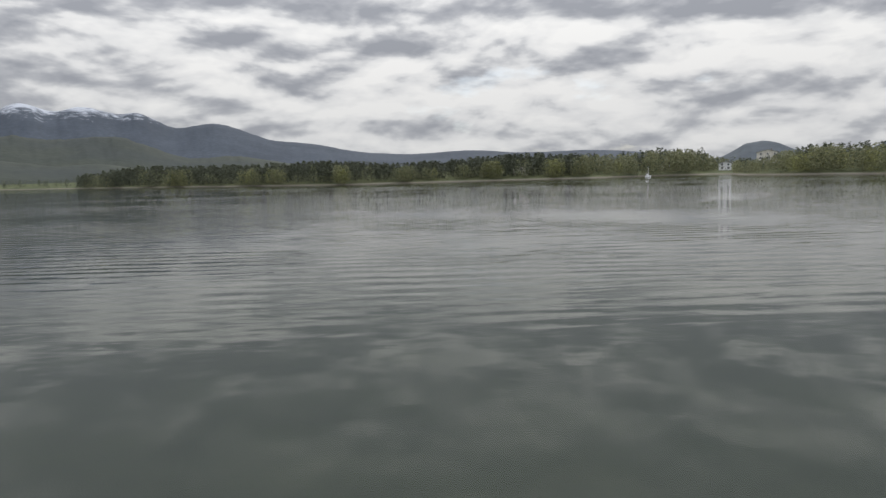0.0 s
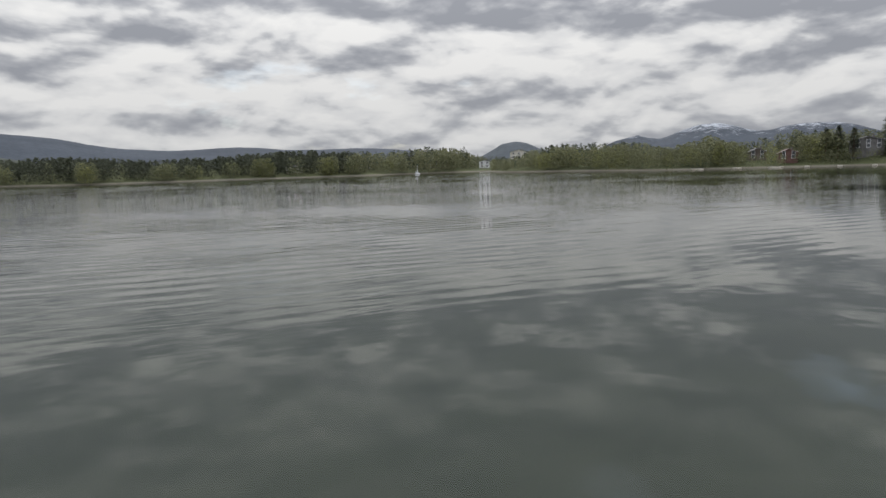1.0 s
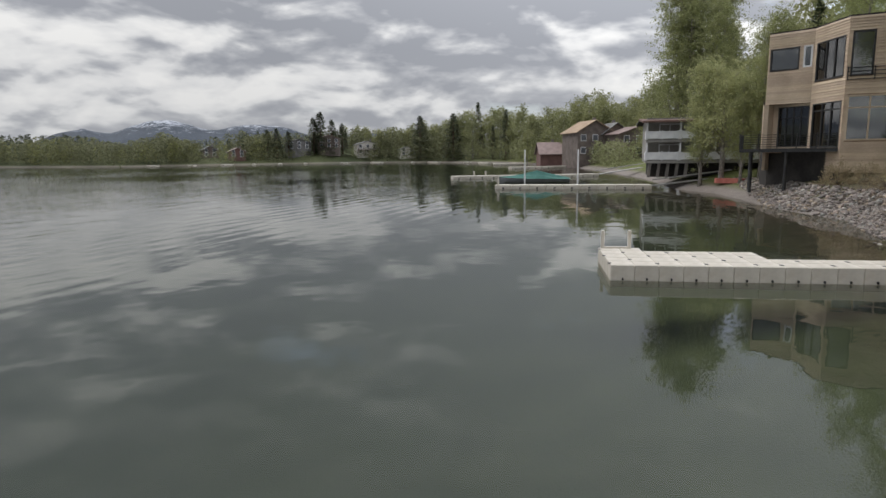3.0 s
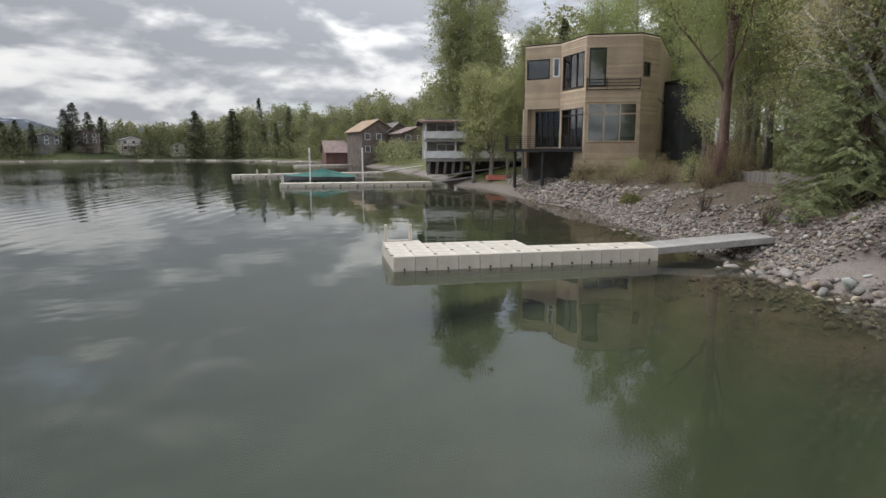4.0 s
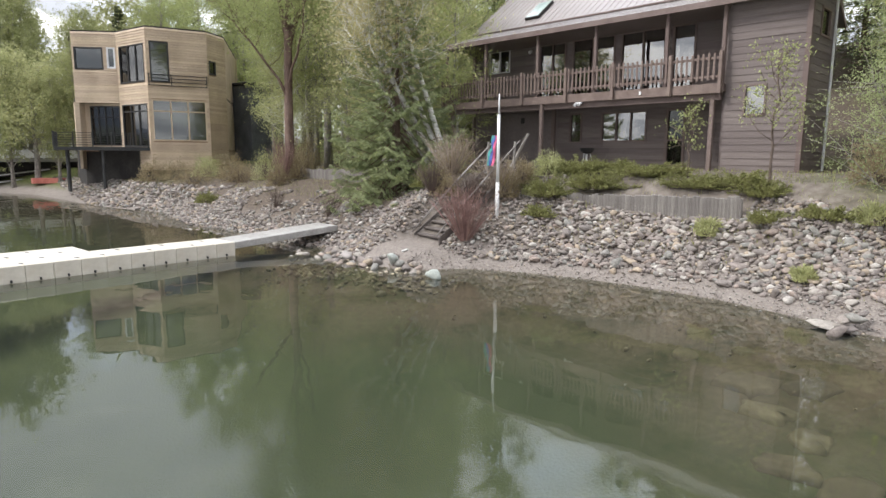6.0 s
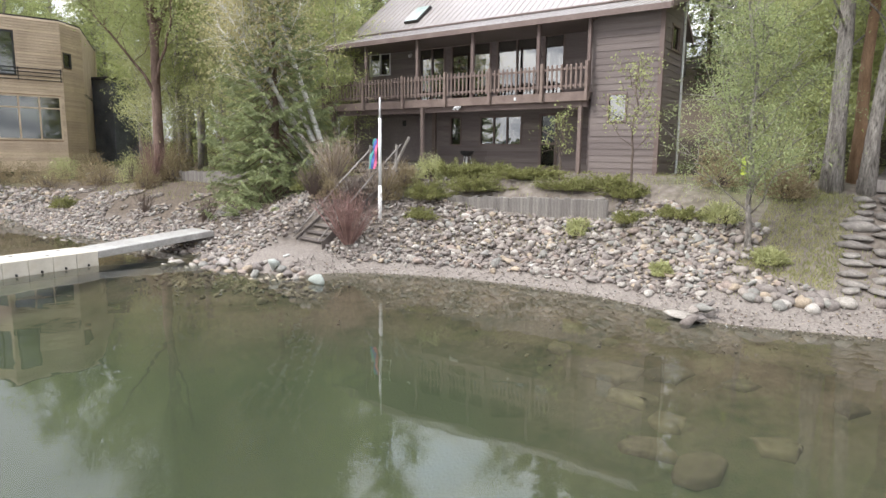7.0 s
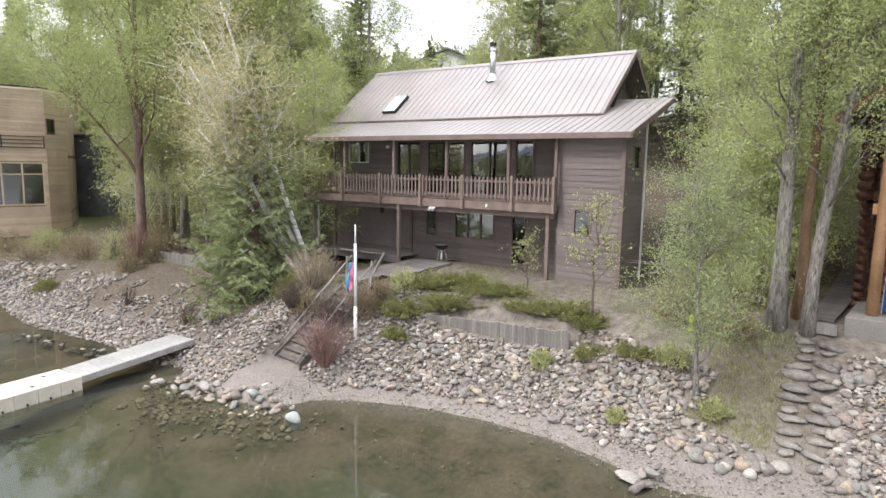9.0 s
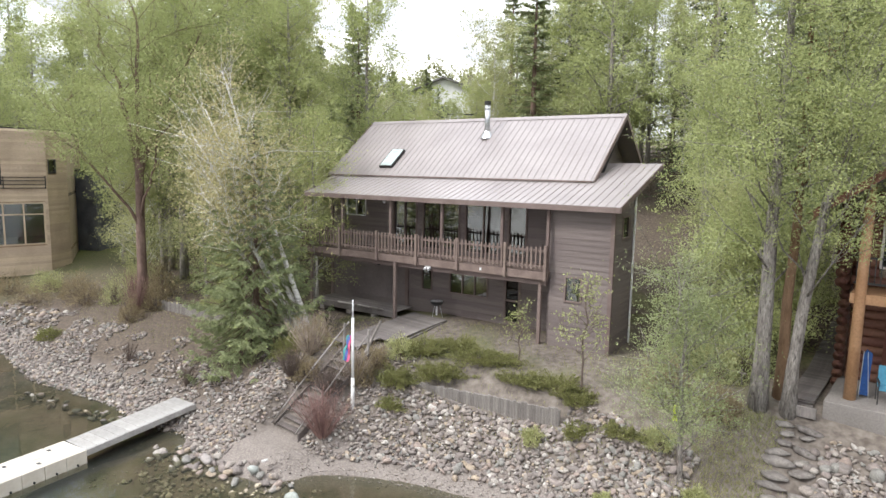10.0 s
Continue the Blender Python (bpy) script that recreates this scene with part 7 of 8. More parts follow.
for a, b in ((PR, (-45.5, 26.5)), ((-45.5, 26.5), (-46.0, 17.5)), ((-46.0, 17.5), PL)):
    m, L = face(a, b), dist2(a, b)
    wall("wall", 0, L, B2, 11.05, [], m, M_CEDAR, house2, 0.2)
top_ = [W2 @ Vector((x, y, 11.03)) for x, y in (PL, PM, PK, PA, PR, (-45.5, 26.5), (-46.0, 17.5))]
part("roof", Shape().prism(top_, (0, 0, 0.12)), M_DARK, house2)
part("floor", Shape().prism([p - Vector((0, 0, 4.0)) for p in top_], (0, 0, -0.2)), M_DARK, house2)
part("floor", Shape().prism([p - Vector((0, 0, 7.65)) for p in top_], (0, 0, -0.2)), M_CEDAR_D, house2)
# recessed terrace under the upper storey, with its glazing
mr_ = face((-41.35, 13.95), (-39.3, 16.15))
wall("wall", 0, 3.0, 3.5, 6.44, [(0.75, 2.9, 3.6, 6.25)], mr_, M_CEDAR, house2, 0.15)
window(0.75, 2.9, 3.6, 6.25, mr_, house2, bars=4, frame_mat=M_BLACK, glass=M_GLASS3, w=0.07, rail=5.5)
part("column", Shape().box(PL[0] - 0.15, PL[0] + 0.15, PL[1] - 0.12, PL[1] + 0.18, 3.4, 6.44, W2), M_CEDAR, house2)
terr = part("deck", Shape().prism([W2 @ Vector((x, y, 3.25)) for x, y in ((-35.75, 16.95), (-37.5, 11.75), (-41.3, 12.4), (-42.4, 14.6), (-39.3, 16.2))], (0, 0, 0.22)), M_BLACK, house2, "dark deck on posts")
for a, b in (((-35.8, 16.9), (-37.55, 11.8)), ((-37.55, 11.8), (-41.2, 12.45))):
    m, L = face(a, b), dist2(a, b)
    for k in range(6):
        part("rail", Shape().box(0, L, 0.02, 0.06, 3.58 + k * 0.15, 3.61 + k * 0.15, m), M_BLACK, terr)
    n = int(L / 0.9)
    for k in range(n + 1):
        part("rail_post", Shape().box(k * L / n - 0.03, k * L / n + 0.03, 0.0, 0.07, 3.47, 4.42, m), M_BLACK, terr)
for x, y in ((-38.3, 12.6), (-36.9, 14.4), (-40.8, 12.9)):
    part("post", Shape().tube(W2 @ Vector((x, y, 0.6)), W2 @ Vector((x, y, 3.25)), 0.11, n=8), M_BLACK, terr)
# near-black block fills the space below the deck, its shade as colour
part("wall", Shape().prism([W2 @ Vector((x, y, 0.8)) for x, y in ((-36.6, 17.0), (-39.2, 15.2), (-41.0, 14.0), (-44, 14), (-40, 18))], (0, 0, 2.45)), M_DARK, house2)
m = face(PK, PA)
for k in range(4):
    part("balcony_rail", Shape().box(0.0, 3.6, -0.10, -0.06, 7.45 + k * 0.22, 7.49 + k * 0.22, m), M_BLACK, house2)
for x in (0.02, 1.36, 3.55):
    part("balcony_post", Shape().box(x, x + 0.05, -0.11, -0.047, 7.42, 8.2, m), M_BLACK, house2)
# its darker neighbour behind
annex = thing("annex", pose(-41.9, 26.4, 2.4, 0, 0, 20), "dark grey flat-roofed annex behind the cedar house", "house")
M_SLATE = pm("slate_blue_siding", (0.075, 0.08, 0.09), (0.12, 0.126, 0.14), 1, 12, 0.8, 0.2)
part("wall", Shape().bbox(-1.7, 1.7, -1.7, 1.7, -0.4, 6.0, 0.03), M_SLATE, annex)
part("roof", Shape().bbox(-1.85, 1.85, -1.85, 1.85, 6.0, 6.2, 0.03), M_DARK, annex)


# ---- the house with white balconies ----
B3 = 1.6
house3 = thing("balcony_house", pose(-54, 10, B3, 0, 0, 4), "grey house with two storeys of white-panelled balconies", "house")
M_GREYW = pm("grey_house_wall", (0.20, 0.19, 0.175), (0.29, 0.275, 0.255), 0.8, 14, 0.8, 0.2)
part("wall", Shape().box(-8, -1.7, -4.0, 8.5, 0.8, 4.9), M_GREYW, house3)
roof3 = part("roof", Shape().prism([(1.0, -4.6, 4.55), (1.0, 9.0, 4.55), (-4.5, 9.0, 4.98), (-4.5, -4.6, 4.98)], (0, 0, -0.18)), pm("red_brown_roof", (0.13, 0.075, 0.06), (0.19, 0.12, 0.10), 0.7, 12, 0.8, 0.2), house3)
part("roof", Shape().prism([(-4.5, -4.6, 4.98), (-4.5, 9.0, 4.98), (-9, 9.0, 4.6), (-9, -4.6, 4.6)], (0, 0, -0.18)), M_DARK, house3)
panel3 = Shape().bbox(-0.03, 0.03, 0, 1.32, 0.08, 0.76, 0.01).mesh("panel", M_WHITE)
post3 = Shape().bbox(-0.06, 0.06, -0.06, 0.06, 0, 0.84, 0.01).mesh("rail_post", M_WHITE)
for z0 in (0.95, 2.85):
    b3 = part("balcony", Shape().box(-1.7, 0.55, -4.2, 8.6, z0 - 0.25, z0), M_GREYW, house3)
    for k in range(9):
        piece("panel", panel3, b3, (0.5, -4.15 + k * 1.41, z0))
        piece("rail_post", post3, b3, (0.5, -4.2 + k * 1.41, z0))
    for k in range(2):
        piece("panel", panel3, b3, (0.45 - k * 1.0, -4.15, z0), (0, 0, math.pi / 2), (1, 0.7, 1))
    for y in (-4.1, -1.2, 1.8, 5.0, 8.4):
        part("column", Shape().box(0.3, 0.44, y - 0.07, y + 0.07, z0, z0 + 1.65), M_WHITE, b3)
    for y in (-2.9, 0.2, 3.4, 6.3):
        window(y, y + 1.9, z0 + 0.1, z0 + 1.5, pose(-1.7, 0, 0, 0, 0, 90), house3, bars=2, frame_mat=M_WHITE, glass=M_GLASS3, w=0.09, deep=0.05)
for k in range(5):
    part("stilt", Shape().prism([(0.2, -4.0 + k * 0.8, -0.6), (0.2, -3.75 + k * 0.8, -0.6), (0.2, -3.62 + k * 0.8, 0.7), (0.2, -3.87 + k * 0.8, 0.7)], (-0.3, 0, 0)), M_CONC, house3)
# near-black block behind the stilts, the shade there put into its colour
part("wall", Shape().box(-7.5, -1.4, -3.6, 8.2, -0.6, 0.8), M_DARK, house3)


def gable_house(name, x, y, rz, w, d, h, rise, wallm, roofm, label, z=None, wins=3, storeys=2, porch=False, group="houses along the shore"):
    """A plain gabled house: walls, two roof pitches, windows with panes, chimney; its front is -y."""
    th = thing(name, pose(x, y, (ground_z(x, y) if z is None else z) - 0.2, 0, 0, rz), label, "house", group)
    part("wall", Shape().prism([(-w / 2, -d / 2, -3.0), (w / 2, -d / 2, -3.0), (w / 2, -d / 2, h), (0, -d / 2, h + rise), (-w / 2, -d / 2, h)], (0, d, 0)), wallm, th)
    o = 0.5
    for sgn in (-1, 1):
        part("roof", Shape().prism([(0, -d / 2 - o, h + rise + 0.16), (sgn * (w / 2 + o), -d / 2 - o, h - rise * 2 * o / w + 0.16), (sgn * (w / 2 + o), d / 2 + o, h - rise * 2 * o / w + 0.16), (0, d / 2 + o, h + rise + 0.16)], (0, 0, -0.15)), roofm, th)
    ch = part("chimney", Shape().box(w * 0.18, w * 0.18 + 0.6, 0, 0.6, h, h + rise + 0.9), M_CONC, th)
    for s in range(storeys):
        z0 = 0.7 + s * (h / storeys)
        for k in range(wins):
            xx = -w / 2 + w * (k + 0.5) / wins
            for face_ in (pose(0, -d / 2, 0), pose(w / 2, 0, 0, 0, 0, 90)):
                if face_.translation.x and k * d / wins > d:
                    continue
                ww = part("window", Shape().box(xx - 0.62, xx + 0.62, -0.06, 0.04, z0, z0 + 1.4, face_), M_WHITE, th)
                part("pane", Shape().box(xx - 0.52, xx + 0.52, -0.075, -0.055, z0 + 0.1, z0 + 1.3, face_), M_SLATE, ww)
    if porch:
        pd = part("deck", Shape().box(-w / 2, w / 2, -d / 2 - 2.2, -d / 2 - 0.02, h / 2 - 0.25, h / 2), M_TRIM, th)
        for k in range(2):
            part("rail", Shape().box(-w / 2, w / 2, -d / 2 - 2.2, -d / 2 - 2.12, h / 2 + 0.3 + k * 0.6, h / 2 + 0.42 + k * 0.6), M_BLACK, pd)
        for k in range(5):
            xx = -w / 2 + 0.1 + k * (w - 0.2) / 4
            part("post", Shape().box(xx - 0.07, xx + 0.07, -d / 2 - 2.2, -d / 2 - 2.06, -0.5, h / 2 + 1.0), M_TRIM, pd)
    return th


M_BRN = pm("brown_boards", (0.115, 0.092, 0.08), (0.185, 0.152, 0.135), 0.8, 10, 0.8, 0.2)
M_TANR = pm("tan_shingles", (0.30, 0.21, 0.14), (0.39, 0.29, 0.20), 0.6, 8, 0.85, 0.2)
M_REDR = pm("dull_red_roof", (0.19, 0.135, 0.12), (0.27, 0.20, 0.18), 0.6, 8, 0.7, 0.2)
M_RED = pm("barn_red", (0.13, 0.072, 0.062), (0.18, 0.10, 0.088), 0.6, 8, 0.8, 0.2)
M_GRR = pm("grey_shingles", (0.12, 0.115, 0.11), (0.19, 0.185, 0.18), 0.6, 8, 0.85, 0.2)
M_CREAM = pm("cream_wall", (0.52, 0.49, 0.44), (0.64, 0.61, 0.56), 0.6, 8, 0.8, 0.1)


def seen(bearing, dist):
    """A place in the plan, by bearing and distance from the camera's station."""
    return 8 + dist * math.sin(radians(bearing)), 6 + dist * math.cos(radians(bearing))


_rr = np.arange(110, 1700, 2.0)


def shore_range(b):
    x, y = seen(b, 0)
    d = shore_distance(x + _rr * math.sin(radians(b)), y + _rr * math.cos(radians(b)))
    return float(_rr[np.argmax(d > 0.5)]) if (d > 0.5).any() else 900.0


OPEN = []                                     # bearings kept free of trees before the houses: bearing, half-width, range
for b, r, turn_, w, d, h, rise, wm, rm_, lab, z, porch in (
        (264.8, 146, 70, 8, 10, 5.4, 2.4, M_BRN, M_TANR, "brown gabled house with tan shingle roof", 2.6, False),
        (266.6, 147, 80, 6, 9, 5.0, 2.2, M_BRN, M_GRR, "narrow brown gabled house", 2.6, False),
        (268.5, 140, 75, 8, 9, 4.9, 1.4, M_BRN, M_REDR, "dark brown house with a deck and red roof", 2.4, True),
        (262.0, 160, 330, 8, 8, 2.0, 2.6, M_RED, M_REDR, "small barn with red walls by the lake", 1.4, False),
        (245.0, 236, 40, 8, 6, 3.6, 1.2, M_CREAM, M_GRR, "white lake house with decks", 3.0, True),
        (248.6, 240, 40, 6, 5, 2.6, 1.0, M_CREAM, M_GRR, "low white boathouse beside conifers", 2.5, False),
        (241.6, 262, 30, 9, 7, 4.0, 1.5, M_BRN, M_REDR, "dark red-brown house on the slope", 6.0, False),
        (239.0, 258, 30, 9, 7, 3.0, 1.4, M_GRR, M_GRR, "grey house above the shore", 5.5, False),
        (233.8, 254, 25, 6, 6, 2.6, 1.4, M_RED, M_REDR, "red wooden house among trees", 2.0, False),
        (231.6, 266, 25, 6, 6, 3.0, 1.4, M_BRN, M_GRR, "brown house among trees", 2.0, False),
        (208.9, 420, 5, 7, 6, 4.2, 0.9, M_WHITE, M_GRR, "white two-storey house on the far shore", 2.0, False),
        (204.6, 410, 5, 14, 8, 3.2, 1.4, M_RED, M_GRR, "long red building on the far shore", 1.5, False),
        (212.0, 460, 10, 12, 8, 5.0, 1.6, M_CREAM, M_GRR, "pale house behind far trees", 8.0, False),
        (202.6, 440, 0, 11, 8, 4.0, 1.6, M_BRN, M_GRR, "brown house behind far trees", 7.0, False),
        (198.0, 400, 0, 10, 8, 4.0, 1.6, M_CREAM, M_GRR, "pale house on the far shore", 3.0, False),
        (191.8, 352, 0, 9, 7, 3.2, 1.4, M_CREAM, M_GRR, "small pale house by the water", 1.5, False),
        (322.0, 68, -30, 10, 8, 5.5, 2.0, M_WHITE, M_GRR, "white gabled house up the wooded slope", None, True)):
    if r > 200:                               # the far ones stand back from the water's edge
        far_ = max(r, shore_range(b) + 9) / r
        r, w, d, h, rise = r * far_, w * far_, d * far_, h * far_, rise * far_
        z = max(ground_z(*seen(b, r)), 3.4 + (z - 3.4) * far_)
        if b > 222 or 208 < b < 210:
            OPEN.append((b, math.degrees(math.atan((w / 2 + 1.0) / r)), r + d))
    x, y = seen(b, r)
    gable_house("far_house" if r > 200 else "shore_house", x, y, 360 - b + turn_ * 0.3, w, d, h, rise, wm, rm_, lab, z, porch=porch, wins=2 if w < 8 else 3)


# ---- docks, boat and lift along the shore ----
def far_dock(x0, y0, x1, y1, label, wide=1.3, posts=()):
    L = math.hypot(x1 - x0, y1 - y0)
    th = thing("float_dock", pose(x0, y0, 0, 0, 0, math.degrees(math.atan2(y1 - y0, x1 - x0)) - 90), label, "dock", "docks along the shore")
    n = max(3, int(L / 1.55))
    me = Shape().bbox(-wide / 2, wide / 2, 0.01, L / n - 0.01, -0.15, 0.38, 0.04).mesh("float", M_FLOAT)
    lug = Shape().bbox(-0.03, 0.03, -0.1, 0.1, -0.06, 0.05, 0.01).mesh("lug", M_BLACK)
    for k in range(n):
        f = piece("float", me, th, (0, k * L / n, 0))
        piece("lug", lug, f, (wide / 2, L / n / 2, 0.10))
    for py in posts:
        part("bollard", Shape().tube((wide * 0.3, py, 0.3), (wide * 0.3, py, 1.0), 0.12, n=10), M_FLOAT, th, "stubby pale bollard")
    return th


far_dock(-50.9, -7.8, -53.3, 6.4, "cream float dock with a green-covered boat behind", 1.4, (0.3,))
far_dock(-73.5, -19.2, -83.5, -0.8, "long cream float dock", 1.6, (3.0, 4.6))
far_dock(-129, -23, -140, -10, "cream float dock further along", 1.6)
far_dock(-176, -38, -182, -22, "far cream float dock", 1.8)
gw = thing("gangway", pose(-53.3, 6.4, 0.2), "pale plank gangway to the shore", "gangway")
part("planks", Shape().prism([(-0.5, 0, 0.1), (0.5, 0, 0.1), (0.2, 6.8, 1.0), (-0.9, 6.8, 1.0)], (0, 0, -0.1)), M_RAMP, gw)
for x in (-0.55, 0.5):
    part("handrail", Shape().tube((x, 0.1, 0.6), (x - 0.3, 6.8, 1.5), 0.04, n=6), M_RAMP, gw)
gw2 = copy_thing(gw, pose(-83.5, -0.8, 0.2, 0, 0, 25))
boat = thing("boat", pose(-58.2, -5.0, 0.15, 0, 0, 14), "moored motorboat under a peaked green canvas cover", "boat")
hull, cov = Shape(), Shape()
st = [(-4.0, 0.05, 0.72), (-3.2, 0.55, 0.66), (-1.8, 0.95, 0.60), (0, 1.1, 0.55), (2.0, 1.1, 0.52), (3.3, 1.0, 0.5)]
ring = [[(w * sx, y, z) for sx, z in ((-1, top), (-0.85, top * 0.4), (0, -0.1), (0.85, top * 0.4), (1, top))] for y, w, top in st]
for a, b in zip(ring, ring[1:]):
    hull.add(a + b, [(i, i + 1, i + 6, i + 5) for i in range(4)])
hull.add(ring[-1], [(0, 1, 2, 3, 4)])
pk_ = [0.04, 0.14, 0.38, 0.85, 0.40, 0.16]
cr = [[(-w * 1.03, y, top), (-w * 0.5, y, top + p * 0.45), (0, y, top + p), (w * 0.5, y, top + p * 0.45), (w * 1.03, y, top)] for (y, w, top), p in zip(st, pk_)]
for a, b in zip(cr, cr[1:]):
    cov.add(a + b, [(i, i + 1, i + 6, i + 5) for i in range(4)])
cov.add(cr[-1], [(0, 1, 2, 3, 4)])
part("hull", hull, pm("boat_hull", (0.10, 0.105, 0.11), (0.16, 0.165, 0.17), 1, 6, 0.4, 0.05), boat)
part("cover", cov, pm("green_canvas", (0.035, 0.115, 0.095), (0.06, 0.16, 0.135), 1.2, 9, 0.85, 0.2), boat, "peaked green canvas cover")
for x, y in ((-56.0, -5.9), (-54.6, -0.4)):
    ps = thing("mooring_post", pose(x, y, -1.0), "tall thin white mooring pole in the water", "pole", "mooring poles")
    part("pole", Shape().tube((0, 0, 0), (0, 0, 4.6), 0.085, 0.075, 10), M_WHITE, ps)
    part("cap", Shape().tube((0, 0, 4.6), (0, 0, 4.68), 0.085, 0.02, 10), M_WHITE, ps)
rb = thing("rowing_boat", pose(*seen(276.6, 57), ground_z(*seen(276.6, 57)) - 0.03, 0, 0, 70), "small red boat turned over on the shore", "boat")
part("hull", Shape().prism([(-1.2, 0, 0), (-1.0, -0.4, 0), (0.9, -0.5, 0), (1.2, -0.3, 0), (1.2, 0.3, 0), (0.9, 0.5, 0), (-1.0, 0.4, 0)], (0, 0, 0.4)), pm("boat_red", (0.40, 0.12, 0.09), (0.5, 0.17, 0.13), 2, 9, 0.6, 0.1), rb)
sb = thing("sailboat", pose(*seen(202.8, 330), 0.0), "small white sailboat mast and hull far off", "boat")
part("hull", Shape().prism([(-1.5, 0, 0.1), (-1, -0.5, 0.1), (1.3, -0.6, 0.1), (1.3, 0.6, 0.1), (-1, 0.5, 0.1)], (0, 0, 0.6)), M_WHITE, sb)
part("mast", Shape().tube((0, 0, 0.6), (0, 0, 5.6), 0.16, 0.05, 8), M_WHITE, sb)
part("furled_sail", Shape().tube((0.1, 0, 1.2), (1.3, 0, 1.3), 0.2, 0.12, 8), M_WHITE, sb)

# ---- the red log cabin ----
cabin = thing("log_cabin", pose(6.86, 26.65, 2.66), "red-brown log cabin with a balcony and covered porch", "house")
log = Shape().path([(0, 0, 0), (0, 0.5, 0), (0, 1, 0)], [0.15, 0.155, 0.15], 10).mesh("log", M_LOG, True)
for k in range(22):
    piece("log", log, cabin, (0.12, 0.35 if k > 11 else 1.6, 0.15 + k * 0.275), (0, 0, 0), (1, 7.5, 1))
for k in range(12):
    piece("log", log, cabin, (0.3, 1.9, 0.15 + k * 0.275), (0, 0, -math.pi / 2), (1, 0.9, 1))
for k in range(10):
    piece("log", log, cabin, (0.3, 1.2, 3.45 + k * 0.275), (0, 0, -math.pi / 2), (1, 0.65 if 1 <= k <= 6 else 6, 1))
part("wall", Shape().box(1.2, 6.5, 1.95, 2.1, 0.2, 3.0), M_LOG, cabin)
part("door", Shape().bbox(0.75, 1.65, 1.86, 1.93, 0.28, 2.35, 0.02), pm("door_red_brown", (0.14, 0.05, 0.035), (0.2, 0.075, 0.05), 1, 9, 0.5, 0.1), cabin, "dark red plank door")
window(0.95, 3.2, 3.85, 5.15, pose(0, 1.1, 0), cabin, bars=2, frame_mat=M_CREAM, glass=M_GLASS2)
part("porch_slab", Shape().bbox(0.15, 6.5, -0.95, 2.0, -0.35, 0.28, 0.02), M_CONC, cabin, "concrete porch slab")
bal = part("balcony", Shape().box(0.45, 6.5, -0.35, 1.4, 3.0, 3.28), M_LOGPOST, cabin, "timber balcony with black rails")
for z0 in (3.55, 4.25):
    part("rail", Shape().box(0.5, 6.5, -0.33, -0.29, z0, z0 + 0.05), M_BLACK, bal)
bs_ = Shape().box(-0.012, 0.012, -0.012, 0.012, 0, 0.7).mesh("baluster", M_BLACK)
for k in range(40):
    piece("baluster", bs_, bal, (0.55 + k * 0.14, -0.31, 3.56))
part("post", Shape().path([(0.68, -0.30, 0.26), (0.69, -0.30, 3.0), (0.70, -0.30, 6.2)], [0.155, 0.14, 0.125], 12), M_LOGPOST, cabin, "thick amber log post", True)
part("post", Shape().path([(4.5, -0.30, 0.26), (4.5, -0.30, 6.2)], [0.15, 0.13], 12), M_LOGPOST, cabin, "thick amber log post", True)
rc = Shape().prism([(-0.45, -1.1, 5.55), (3.6, -1.1, 8.6), (3.6, 9.5, 8.6), (-0.45, 9.5, 5.55)], (0, 0, -0.16))
part("roof", rc, M_GRR, cabin)
part("roof", Shape().prism([(7.6, -1.1, 5.55), (3.6, -1.1, 8.6), (3.6, 9.5, 8.6), (7.6, 9.5, 5.55)], (0, 0, -0.16)), M_GRR, cabin)
part("bargeboard", Shape().prism([(-0.5, -1.14, 5.3), (3.6, -1.14, 8.35), (3.6, -1.14, 8.6), (-0.5, -1.14, 5.55)], (0, 0.05, 0)), M_LOG, cabin)
ramp = thing("plank_walk", pose(0, 0, 0), "brown plank walk climbing beside the cabin", "boardwalk")
rp_ = Shape().bbox(0, 0.72, 0, 0.145, -0.05, 0, 0.006).mesh("plank", M_BOARDWALK)
for k in range(70):
    y = 25.55 + k * 0.15
    piece("plank", rp_, ramp, (6.02 + k * 0.002, y, ground_z(6.4, y) + 0.10), (0.12 if k > 20 else 0.02, 0, 0))
part("edge_beam", Shape().bbox(5.98, 6.9, 25.42, 25.52, 2.42, 2.72, 0.01), M_GREYWOOD, ramp)
M_BLUE = pm("blue_canvas", (0.02, 0.07, 0.22), (0.04, 0.11, 0.32), 2, 14, 0.8, 0.15)
M_TEAL = pm("teal_canvas", (0.06, 0.22, 0.33), (0.10, 0.30, 0.42), 2, 14, 0.8, 0.15)
um = thing("folded_chair", pose(7.82, 26.75, 2.94, 0, 0, 20), "folded dark blue canvas chair leaning by the door", "chair")
part("canvas", Shape().prism([(-0.10, 0, 0.08), (0.10, 0, 0.05), (0.16, 0.1, 1.25), (0.02, 0.12, 1.35), (-0.06, 0.1, 1.2)], (0.02, 0.09, 0)), M_BLUE, um)
for x in (-0.12, 0.12):
    part("leg", Shape().tube((x, -0.03, 0), (x * 0.4, 0.12, 1.3), 0.012, n=6), M_STEEL, um)
ch_ = thing("camp_chair", pose(8.42, 26.6, 2.94, 0, 0, 10), "teal canvas camp chair on the porch", "chair")
part("seat", Shape().bbox(-0.27, 0.27, -0.25, 0.25, 0.40, 0.44, 0.015), M_TEAL, ch_)
part("backrest", Shape().bbox(-0.27, 0.27, 0.22, 0.27, 0.44, 1.0, 0.015), M_TEAL, ch_)
